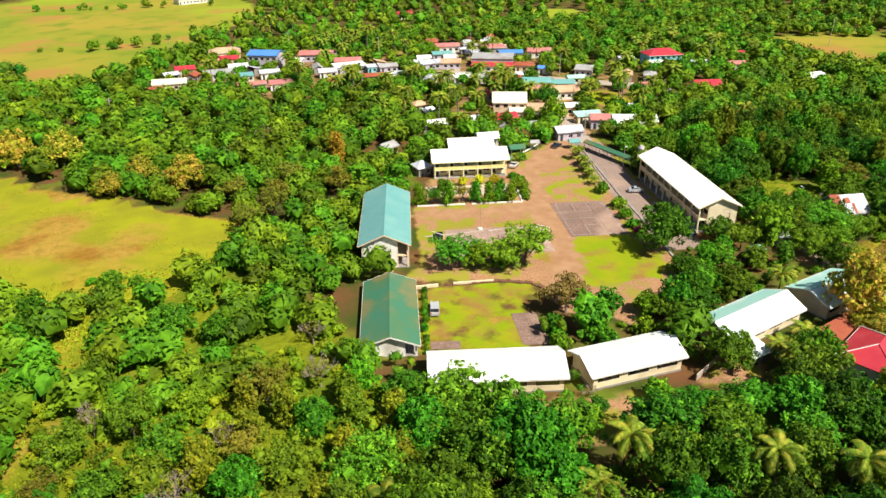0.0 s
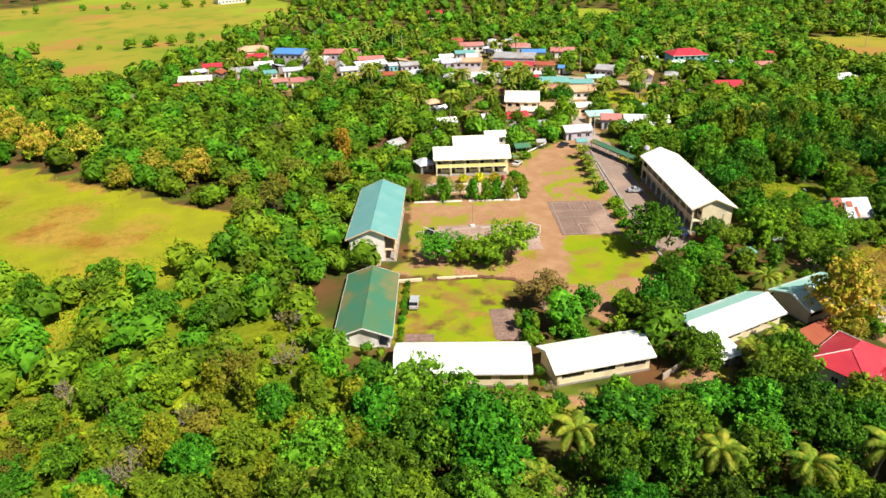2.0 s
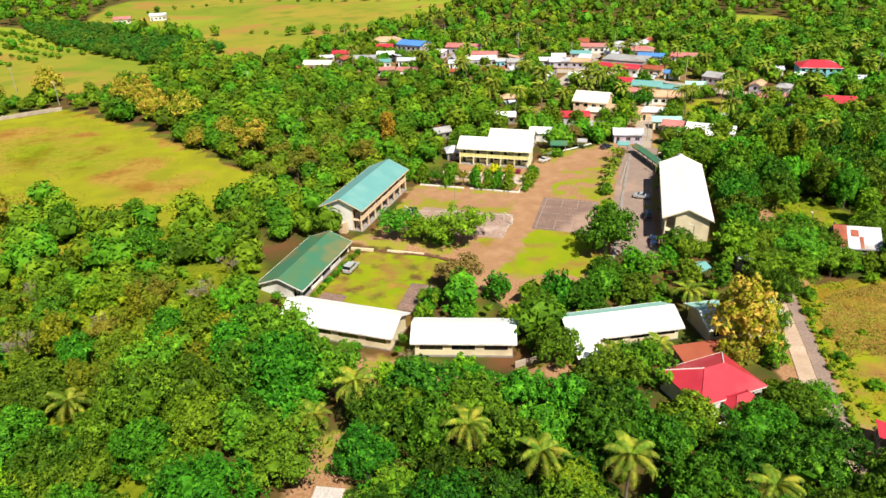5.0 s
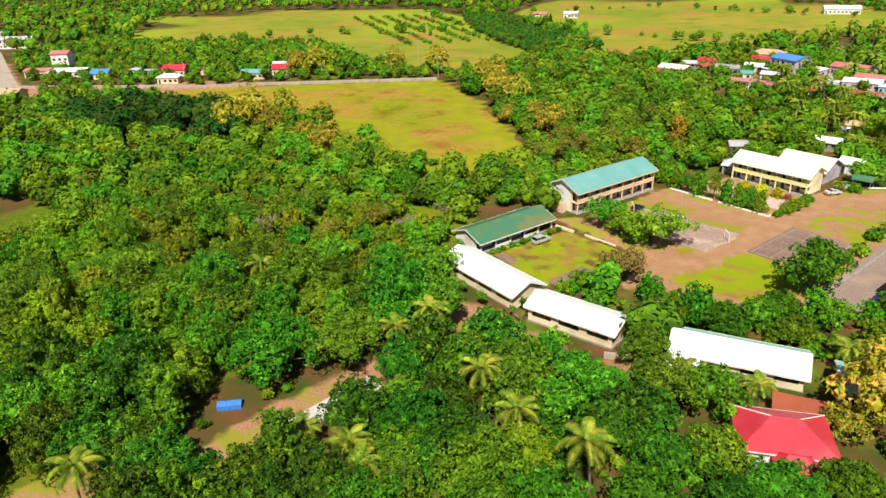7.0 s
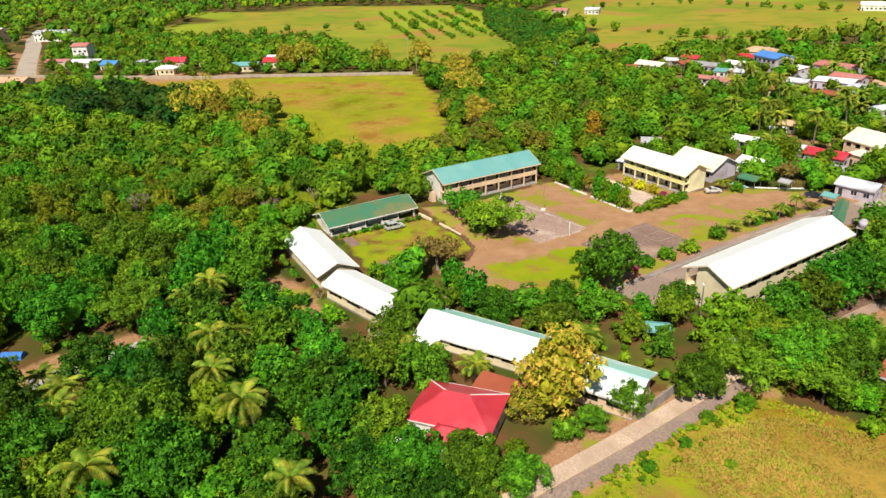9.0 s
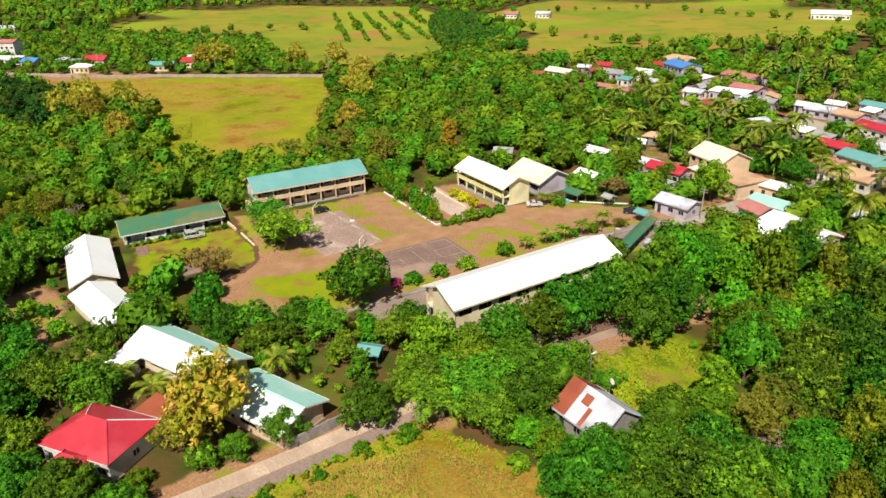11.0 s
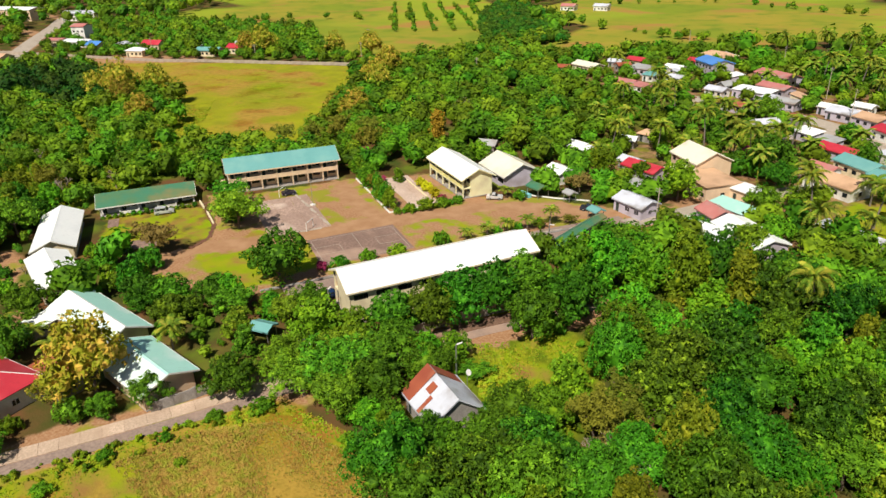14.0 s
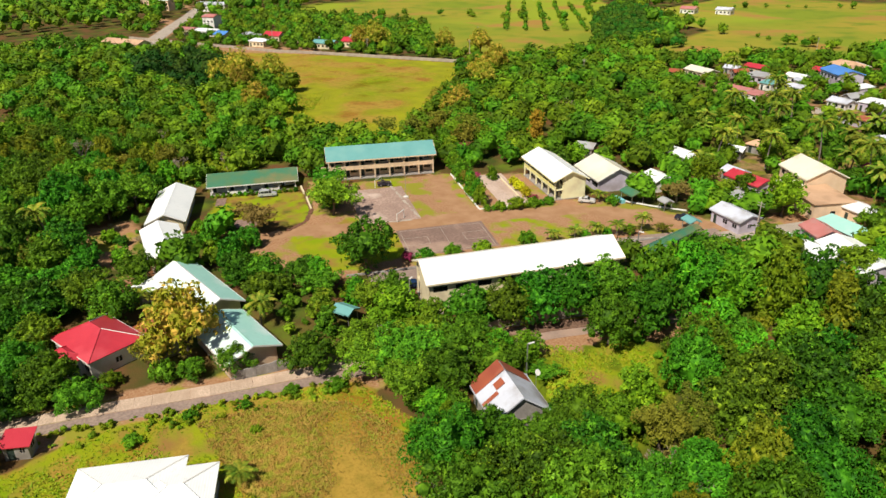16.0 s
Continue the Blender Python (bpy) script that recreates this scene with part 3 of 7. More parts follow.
paved_quad("ball_court", "old dark stained concrete ball court", (25.3, 146.0), (38.2, 140.2), (33.2, 164.6), 3, 4, OLD_COURT)
paved_quad("play_court", "washed brown concrete court beside the yard", (-4.0, 151.0), (17.5, 141.8), (1.6, 164.0), 4, 3, PALE_COURT)
paved_quad("garden_paving", "pale paving in the school garden", (8.0, 184.5), (30.0, 174.7), (11.0, 191.2), 5, 2, GARDEN_COURT)
paved_quad("lawn_slab", "broken concrete slab at the lawn's edge", (-5.0, 126.5), (-0.5, 124.5), (-9.0, 116.5), 2, 4, OLD_COURT)
paved_quad("front_drive", "pale grey concrete drive under the trees", (-28.3, 53.4), (-24.5, 52.3), (-22.9, 71.3), 2, 7, PALE_SLAB, 0.08)
for x, y in ((-22.6, 68.0), (-24.2, 64.4), (-26.0, 60.0), (-25.2, 56.2)):
    bm = bmesh.new()
    boxed(bm, -0.42, 0.42, -0.3, 0.3, 0, 0.05)
    for k in range(4):
        boxed(bm, -0.36, 0.36, -0.24 + 0.13 * k, -0.18 + 0.13 * k, 0.05, 0.07)
    tagged(part("drain_cover", bm, BLOCK), "dark rusty drain cover in the concrete drive", "drain cover").matrix_basis = pose(x, y, height(x, y) + 0.085, 0, 0, -16)
paved_quad("wash_slab", "small grey concrete slab on the lawn", (-24.0, 123.6), (-19.2, 121.2), (-22.9, 125.8), 2, 1, OLD_COURT)

# worn white lines on the ball court
bm = bmesh.new()
for x0, x1, y0, y1 in ((-6.2, 6.2, -9.4, -9.3), (-6.2, 6.2, 9.3, 9.4), (-6.2, -6.1, -9.3, 9.3), (6.1, 6.2, -9.3, 9.3), (-6.1, 6.1, -0.05, 0.05), (-2, -1.9, 4, 9.3), (1.9, 2, 4, 9.3), (-1.9, 1.9, 4, 4.1), (-2, -1.9, -9.3, -4), (1.9, 2, -9.3, -4), (-1.9, 1.9, -4.1, -4)):
    boxed(bm, x0, x1, y0, y1, 0, 0.012)
tagged(part("court_marking", bm, CONCRETE), "worn white lines painted on the ball court", "marking", kind="structure").matrix_basis = pose(35.7, 152.4, 0.056, 0, 0, -24.2)

# pale worn margin of the court
bm = bmesh.new()
for x, y, h, n in along([(-4.2, 163.2), (23.2, 154.6), (19.5, 146.5)], 1.1):
    if random.random() < 0.8:
        boxed(bm, -n * 0.49, n * 0.49, -random.uniform(0.2, 0.5), random.uniform(0.15, 0.4), -0.1, 0.075 + random.uniform(0, 0.03), pose(x, y, 0, 0, 0, math.degrees(h)))
tagged(part("court_kerb", bm, CONCRETE), "broken whitewashed kerb along the court", "kerb", kind="structure")


def kerb(label, line, w, h, material, step=2.4):
    base = tagged(new("kerb"), label, "kerb", kind="structure")
    for x, y, a, n in along(line, step):
        slab_object("kerb_stone", step - 0.04, w, h + 0.2, material, base, pose(x, y, height(x, y) + h + random.uniform(-0.02, 0.02), 0, 0, math.degrees(a)) @ Matrix.Diagonal((n / step, 1, 1, 1)))


kerb("whitewashed low kerb round the school garden", [(2.6, 180), (14, 175)], 0.35, 0.35, WHITE)
kerb("whitewashed low kerb round the school garden", [(15.5, 174.3), (27.6, 168.9), (32, 178)], 0.35, 0.35, WHITE)
kerb("pale kerb inside the school garden", [(12, 189), (27, 182.4)], 0.35, 0.35, CREAM)
kerb("old kerb at the lawn's bank", [(-17, 144.2), (-12, 142.5)], 0.4, 0.6, CREAM)
kerb("old kerb at the lawn's bank", [(-9, 141.6), (-1, 138.6)], 0.4, 0.5, CREAM)
kerb("white painted stones along the drive", [(60, 206), (52, 202), (44, 199)], 0.4, 0.25, WHITE, 1.2)
kerb("kerb between grass strip and drive", [(64.5, 187), (56, 170)], 0.3, 0.25, CONCRETE)

# the bank below the yard
bm = bmesh.new()
line = [(-18.5, 145.8), (-9, 141.8), (0, 138.2), (5.5, 133.8), (7.5, 128)]
for x, y, h, n in along(line, 0.8):
    boxed(bm, -n * 0.55, n * 0.55, -0.5, 0.5, -1.3, -0.72 + random.uniform(-0.16, 0.16), pose(x, y, 0, random.uniform(-6, 6), 0, math.degrees(h) + random.uniform(-8, 8)))
tagged(part("bank", bm, SOIL_STEP), "low bank of bare red soil", "bank", kind="structure")


def masonry_wall(label, line, h, t, material, cap, panel=3.2, posts=True):
    base = tagged(new("boundary_wall"), label, "wall", kind="structure")
    for x, y, a, n in along(line, panel):
        g = height(x, y)
        slab_object("panel", panel - (0.28 if posts else 0.03), t, h + 0.3, material, base, pose(x, y, g + h + random.uniform(-0.04, 0.04), 0, 0, math.degrees(a)) @ Matrix.Diagonal((n / panel, 1, 1, 1)))
        if posts:
            slab_object("post", 0.28, t + 0.12, h + 0.5, cap, base, pose(x + math.cos(a) * n / 2, y + math.sin(a) * n / 2, g + h + 0.18, 0, 0, math.degrees(a)))


masonry_wall("bare concrete block wall along the lane", [(56.9, 94.4), (59.3, 103.7), (60.9, 108)], 1.7, 0.16, BLOCK, BLOCK)
masonry_wall("weathered concrete wall behind the long block", [(67.5, 125), (73.6, 142), (79.8, 155.5), (86, 170)], 1.9, 0.16, CONCRETE, CONCRETE)
masonry_wall("weathered concrete wall along the open field", [(-335, 190), (-222, 236), (-203, 249), (-128, 291)], 1.5, 0.16, CONCRETE, CONCRETE, 4.0)
masonry_wall("crumbling concrete wall behind the classrooms", [(9, 93.5), (15, 95.0), (20, 94.8)], 1.3, 0.2, CONCRETE, CONCRETE, 2.4, False)

# ---- school buildings ----


def prism_x(bm, outline, x0, x1):
    """An outline in y and z pushed along x."""
    a = [bm.verts.new((x0, y, z)) for y, z in outline]
    b = [bm.verts.new((x1, y, z)) for y, z in outline]
    n = len(outline)
    bm.faces.new(a)
    bm.faces.new(b[::-1])
    for i in range(n):
        bm.faces.new((a[i], b[i], b[(i + 1) % n], a[(i + 1) % n]))


def gable_roof(base, hl, hw, eave, ridge, material, trim, cap=None, front=None):
    """Two sheeted slopes, a ridge cap and boards along eaves and gables."""
    for s in (-1, 1):
        bm = bmesh.new()
        prism_x(bm, [(s * hw, eave), (0.02 * s, ridge), (0.02 * s, ridge - 0.1), (s * hw, eave - 0.1)], -hl, hl)
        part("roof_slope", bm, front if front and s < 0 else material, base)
        box_part("fascia", (-hl, hl, s * hw - 0.03 + 0.05 * s, s * hw + 0.03 + 0.05 * s, eave - 0.28, eave + 0.02), trim, base)
        for e in (-1, 1):
            bm = bmesh.new()
            prism_x(bm, [(s * hw, eave + 0.03), (0, ridge + 0.03), (0, ridge - 0.24), (s * hw, eave - 0.24)], e * (hl + 0.04) - 0.03, e * (hl + 0.04) + 0.03)
            part("barge_board", bm, trim, base)
    bm = bmesh.new()
    slope = (ridge - eave) / hw
    prism_x(bm, [(-0.35, ridge - 0.35 * slope + 0.02), (0, ridge + 0.05), (0.35, ridge - 0.35 * slope + 0.02), (0.3, ridge - 0.3 * slope), (-0.3, ridge - 0.3 * slope)], -hl - 0.02, hl + 0.02)
    part("ridge_cap", bm, cap or material, base)


def window_part(base, x0, x1, z0, z1, y, glass, frame, bars=2, side=None, framed=True):
    """A pane with frame and bars in an opening that lies across y, or across x with side."""
    t = 0.02
    bm = bmesh.new()
    boxed(bm, x0 + 0.03, x1 - 0.03, y - t, y + t, z0 + 0.03, z1 - 0.03, side)
    pane = part("window", bm, glass, base)
    if not framed:
        return
    bm = bmesh.new()
    for a, b in ((x0, x0 + 0.09), (x1 - 0.09, x1)):
        boxed(bm, a, b, y - 0.05, y + 0.05, z0, z1, side)
    for a, b in ((z0, z0 + 0.09), (z1 - 0.09, z1)):
        boxed(bm, x0 + 0.09, x1 - 0.09, y - 0.05, y + 0.05, a, b, side)
    for k in range(1, bars + 1):
        x = x0 + (x1 - x0) * k / (bars + 1)
        boxed(bm, x - 0.04, x + 0.04, y - 0.045, y + 0.045, z0 + 0.09, z1 - 0.09, side)
    part("window_frame", bm, frame, pane)


def end_walls(base, x, hw_front, hw_back, hw, eave, ridge, wall, t=0.2):
    """A gable wall up to the roof, at one end."""
    slope = (ridge - eave) / hw
    def top(y):
        return ridge - abs(y) * slope - 0.12
    bm = bmesh.new()
    prism_x(bm, [(-hw_front, -0.5), (hw_back, -0.5), (hw_back, top(hw_back)), (0, top(0)), (-hw_front, top(hw_front))], x - t / 2, x + t / 2)
    return part("gable_wall", bm, wall, base)


def school_block(label, cx, cy, angle, L, W, eave, ridge, storeys, bays, roof, wall, trim, panel, glass, base_z=0.0, corridor=2.2, cap=None, gable=None, front=None):
    """A classroom block: its ridge runs along local x, its front looks to local -y."""
    base = thing("school_building", pose(cx, cy, base_z, 0, 0, angle), label, "building")
    hl, hw = L / 2, W / 2
    wl, yb = hl - 0.7, hw - 0.7
    yf = -(hw - 0.7 - corridor) if corridor else -(hw - 0.7)
    slope = (ridge - eave) / hw
    gable_roof(base, hl, hw, eave, ridge, roof, trim, cap, front)
    step = (eave - 0.15) / storeys
    ycol = -(hw - 0.75)
    box_part("plinth", (-wl - 0.15, wl + 0.15, ycol - 0.3 if corridor else yf - 0.12, yb + 0.12, -1.0, 0.18), BLOCK, base)
    bay = 2 * wl / bays
    for e in (-1, 1):
        end_walls(base, e * (wl - 0.1), -yf if corridor else hw - 0.7, yb, hw, eave, ridge, gable or wall)
    box_part("ceiling", (-wl + 0.2, wl - 0.2, yf + 0.1, yb - 0.2, eave - 0.12, eave - 0.05), WHITE, base)
    for s in range(storeys):
        z0, z1 = 0.18 + s * step, 0.18 + (s + 1) * step - (0 if s == storeys - 1 else 0.0)
        z1 = min(z1, eave + slope * 0.5)
        holes_f, holes_b, doors = [], [], []
        for k in range(bays):
            x = -wl + k * bay
            if corridor:
                doors.append((x + 0.12 * bay, x + 0.12 * bay + 0.95, z0 + 0.01, z0 + 2.1))
                holes_f.append((x + 0.42 * bay, x + 0.90 * bay, z0 + 0.95, z0 + 2.1))
            else:
                holes_f.append((x + 0.14 * bay, x + 0.86 * bay, z0 + 1.05, z0 + 2.25))
            holes_b.append((x + 0.18 * bay, x + 0.82 * bay, z0 + 1.1, z0 + 2.2))
        for name, ya, yb2, holes in (("front_wall", yf - 0.09, yf + 0.09, holes_f + doors), ("back_wall", yb - 0.18, yb, holes_b)):
            bm = bmesh.new()
            wall_boxes(bm, 2 * wl, z0, z1, ya, yb2, holes, -wl)
            part(name, bm, wall, base)
        for h in holes_f:
            window_part(base, *h, yf, glass, FRAME_DARK, 2)
        for h in holes_b:
            window_part(base, *h, yb - 0.09, glass, FRAME_DARK, 2)
        for h in doors:
            box_part("door", (h[0] + 0.03, h[1] - 0.03, yf - 0.03, yf + 0.03, h[2], h[3] - 0.03), DOOR_WOOD, base)
        if s:
            box_part("floor_slab", (-wl, wl, ycol - 0.15 if corridor else yf, yf - 0.1 if corridor else yb, z0 - 0.22, z0 - 0.01), trim, base)
            box_part("upper_floor", (-wl + 0.2, wl - 0.2, yf + 0.1, yb - 0.2, z0 - 0.2, z0 - 0.02), WHITE, base)
        if corridor:
            for k in range(bays + 1):
                x = -wl + 0.16 + k * (2 * wl - 0.32) / bays
                box_part("column", (x - 0.16, x + 0.16, ycol - 0.14, ycol + 0.16, z0 - 0.02, z1 - (0.24 if s < storeys - 1 else 0.3)), trim, base)
                if k < bays and s:
                    x1 = -wl + 0.16 + (k + 1) * (2 * wl - 0.32) / bays
                    box_part("parapet", (x + 0.17, x1 - 0.17, ycol - 0.08, ycol + 0.05, z0, z0 + 0.85), panel, base)
                if k < bays and s == 0 and storeys == 1 and k % 2:
                    x1 = -wl + 0.16 + (k + 1) * (2 * wl - 0.32) / bays
                    box_part("parapet", (x + 0.17, x1 - 0.17, ycol - 0.08, ycol + 0.05, z0, z0 + 0.6), panel, base)
            if s == storeys - 1:
                box_part("beam", (-wl, wl, ycol - 0.1, ycol + 0.12, z1 - 0.42, z1 - 0.18), trim, base)
    return base


teal_block = school_block("two-storey peach classroom block with a teal metal roof", -12.27, 166.64, 63.6, 30.0, 11.2, 5.57, 8.05, 2, 7, TEAL_ROOF, PEACH, PEACH, PEACH, WINDOW, gable=WHITE)
# outside stair at the block's end
stair = part("stair", bmesh.new(), PEACH, teal_block, "outside concrete stair")
for k in range(12):
    box_part("step", (-14.6 - 0.55 - 1.2, -14.6 - 0.55, 3.2 - 0.42 * (k + 1), 3.2 - 0.42 * k - 0.004, 0, 0.2 + 0.22 * (k + 1)), PEACH, stair)
long_block = school_block("long two-storey cream classroom block with a white metal roof", 62.93, 147.92, -112.4, 38.0, 10.6, 6.48, 8.80, 2, 9, WHITE_ROOF, CREAM, CREAM, PEACH, WINDOW)
white_block = school_block("two-storey pale yellow school office with a white roof", 27.05, 194.96, -22.6, 21.9, 9.6, 5.09, 7.41, 2, 5, WHITE_ROOF, PALE_YELLOW, PALE_YELLOW, YELLOW, WINDOW)
rear_block = school_block("single-storey cream annexe with a pale roof", 34.6, 206.6, -22.6, 14.0, 11.5, 3.4, 6.2, 1, 3, CREAM_ROOF, LILAC, WHITE, WHITE, WINDOW, 0, 0)
green_block = school_block("low white classroom building with a faded green roof", -26.46, 135.07, 64.7, 23.5, 10.5, 2.63, 4.62, 1, 5, GREEN_ROOF, WHITE, WHITE, WHITE, WINDOW, -1.1, 2.0)
west_rooms = school_block("single-storey cream classrooms with a white metal roof", -18.82, 110.68, -26.1, 22.5, 9.0, 2.93, 4.97, 1, 4, WHITE_ROOF, CREAM, WHITE, CREAM, LOUVRE, -1.0, 0)
middle_rooms = school_block("single-storey cream classrooms with a white metal roof", 1.87, 102.09, -10.8, 18.0, 8.2, 2.91, 4.54, 1, 3, WHITE_ROOF, CREAM, WHITE, CREAM, WINDOW, -0.9, 0)
# the south slopes of both mint roofs get the glare-whitened sheet
mint_rooms = school_block("single-storey cream classrooms with a pale mint roof", 28.66, 99.52, 2.9, 20.5, 8.9, 2.64, 4.63, 1, 4, MINT_ROOF, CREAM, WHITE, CREAM, WINDOW, 0, 0, cap=WHITE_ROOF, front=SUNLIT_MINT)
mint_rooms_end = school_block("single-storey classrooms with a mint green metal roof", 49.51, 98.06, 1.1, 14.6, 9.2, 3.08, 4.78, 1, 3, MINT_ROOF, PEACH, WHITE, PEACH, WINDOW, 0, 0, front=SUNLIT_MINT)

# ---- houses ----


def hip_slopes(base, hl, hw, eave, ridge, material, trim):
    r = max(0.1, hl - hw * 0.9)
    for name, pts in (
        ("roof_slope", ((-hl, -hw, eave), (hl, -hw, eave), (r, 0, ridge), (-r, 0, ridge))),
        ("roof_slope", ((hl, hw, eave), (-hl, hw, eave), (-r, 0, ridge), (r, 0, ridge))),
        ("hip_slope", ((hl, -hw, eave), (hl, hw, eave), (r, 0, ridge))),
        ("hip_slope", ((-hl, hw, eave), (-hl, -hw, eave), (-r, 0, ridge))),
    ):
        bm = bmesh.new()
        hi = [bm.verts.new(p) for p in pts]
        lo = [bm.verts.new((x, y, z - 0.1)) for x, y, z in pts]
        bm.faces.new(hi)
        bm.faces.new(lo[::-1])
        for i in range(len(pts)):
            bm.faces.new((hi[i], lo[i], lo[(i + 1) % len(pts)], hi[(i + 1) % len(pts)]))
        part(name, bm, material, base)
    for s in (-1, 1):
        box_part("fascia", (-hl - 0.02, hl + 0.02, s * (hw + 0.05) - 0.03, s * (hw + 0.05) + 0.03, eave - 0.2, eave + 0.01), trim, base)
        for e in (-1, 1):
            bm = bmesh.new()
            tube(bm, (e * hl, s * hw, eave + 0.02), (e * r, 0, ridge + 0.03), 0.09, 0.09, 5)
            part("hip_cap", bm, trim if s > 0 else material, base)


def house(label, cx, cy, angle, L, W, eave, ridge, roof, wall, style="gable", base_z=0.0, glass=None, category="house"):
    base = thing("house", pose(cx, cy, base_z, 0, 0, angle), label, category)
    hl, hw = L / 2, W / 2
    wl, ww = hl - 0.45, hw - 0.45
    slope = (ridge - eave) / hw
    if style == "hip":
        hip_slopes(base, hl, hw, eave, ridge, roof, WHITE if L > 8 else roof)
    elif style == "shed":
        bm = bmesh.new()
        prism_x(bm, [(-hw, eave), (hw, ridge), (hw, ridge - 0.1), (-hw, eave - 0.1)], -hl, hl)
        part("roof_slope", bm, roof, base)
    else:
        gable_roof(base, hl, hw, eave, ridge, roof, roof)
    top = eave - 0.1
    storeys = 2 if eave > 4.5 else 1
    step = top / storeys
    for name, y in (("front_wall", -ww), ("back_wall", ww)):
        holes = []
        n = max(2, round(L / 3))
        bm = bmesh.new()
        for s in range(storeys):
            here = [(-wl + (k + 0.25) * 2 * wl / n, -wl + (k + 0.75) * 2 * wl / n, s * step + 0.95, s * step + 2.1) for k in range(n)]
            if s == 0 and name == "front_wall":
                x = here[0][0]
                here[0] = (x, x + 0.95, 0.02, 2.1)
            wall_boxes(bm, 2 * wl, s * step, (s + 1) * step, y - 0.08, y + 0.08, here, -wl)
            holes += here
        part(name, bm, wall, base)
        for h in holes:
            if h[2] < 0.1:
                box_part("door", (h[0] + 0.02, h[1] - 0.02, y - 0.03, y + 0.03, h[2], h[3] - 0.02), DOOR_WOOD, base)
            else:
                window_part(base, *h, y, WINDOW, wall, 1, None, cy < 215)
    for e in (-1, 1):
        bm = bmesh.new()
        if style == "gable":
            prism_x(bm, [(-ww + 0.08, 0), (ww - 0.08, 0), (ww - 0.08, ridge - ww * slope - 0.1), (0, ridge - 0.12), (-ww + 0.08, ridge - ww * slope - 0.1)], e * wl - 0.08 * e - 0.08, e * wl - 0.08 * e + 0.08)
        elif style == "shed":
            s2 = (ridge - eave) / (2 * hw)
            prism_x(bm, [(-ww + 0.08, 0), (ww - 0.08, 0), (ww - 0.08, eave + s2 * (hw + ww) - 0.12), (-ww + 0.08, eave + s2 * (hw - ww) - 0.12)], e * wl - 0.08 * e - 0.08, e * wl - 0.08 * e + 0.08)
        else:
            boxed(bm, e * wl - 0.08 * e - 0.08, e * wl - 0.08 * e + 0.08, -ww + 0.08, ww - 0.08, 0, top)
        part("side_wall", bm, wall, base)
        window_part(base, -0.6, 0.6, 1.0, 2.1, 0, WINDOW, wall, 1, pose(e * (wl + 0.02), 0, 0, 0, 0, 90), cy < 215)
    box_part("footing", (-wl - 0.1, wl + 0.1, -ww - 0.1, ww + 0.1, -0.8, 0.02), BLOCK, base)
    return base


red_house = house("house with a bright red hipped roof and white edging", 36.3, 80.6, 14, 12.2, 9.6, 3.3, 5.6, RED_ROOF, WHITE, "hip")
house("porch with a bright red hipped roof", 38.2, 75.4, 14, 5.4, 3.8, 2.9, 4.1, RED_ROOF, WHITE, "hip", category="porch")
house("open shed with rusted roofing sheets", 39.5, 88.6, 4, 10.0, 4.2, 2.3, 2.9, RUST_ROOF, BLOCK, "shed", category="shed")
house("white outbuilding beside the red-roofed house", 35.6, 70.0, 14, 5.2, 4.0, 2.4, 2.9, WHITE_ROOF, WHITE, "shed", category="shed")
house("lean-to with a pale roof behind the classrooms", 21.2, 92.6, 0, 5.0, 4.4, 2.0, 2.6, WHITE_ROOF, BLOCK, "shed", category="shed")
rust_house = house("small house with a patched zinc and rust roof", 88.94, 121.57, -20.2, 8.9, 8.6, 2.78, 5.92, ZINC_ROOF, BLOCK, "gable")
house("modern house with a plain white roof", 73.4, 74.4, 62, 13.0, 9.0, 3.0, 4.0, WHITE_ROOF, WHITE, "hip")
house("wing of the modern house with a white roof", 77.5, 79.0, 62, 9.0, 8.0, 3.0, 3.9, WHITE_ROOF, WHITE, "hip")
house("small hut with a red roof beside the lane", 54.5, 66.0, 60, 4.0, 3.2, 2.3, 3.0, RED_ROOF, BLOCK, "shed", category="hut")
house("small pavilion with a grey sheet roof", 63.4, 119.4, 68, 5.0, 4.0, 2.4, 2.9, ZINC_ROOF, BLOCK, "shed", category="shed")

# rusty patches on the small house's roof
for x, y, w, d in ((-3.4, -2.2, 2.6, 4.2), (-0.6, -1.5, 1.4, 1.2), (0.6, -3.2, 0.7, 2.2), (-3.2, 2.0, 2.4, 4.0)):
    slope = (6.2 - 2.7) / 4.4
    bm = bmesh.new()
    s = -1 if y < 0 else 1
    z0, z1 = 6.2 - (abs(y) - d / 2) * slope, 6.2 - (abs(y) + d / 2) * slope
    prism_x(bm, [(s * (abs(y) - d / 2), z0 + 0.045), (s * (abs(y) + d / 2), z1 + 0.045), (s * (abs(y) + d / 2), z1 + 0.02), (s * (abs(y) - d / 2), z0 + 0.02)], x - w / 2, x + w / 2)
    part("rusted_sheet", bm, RUST_ROOF, rust_house, "rusted replacement sheet")

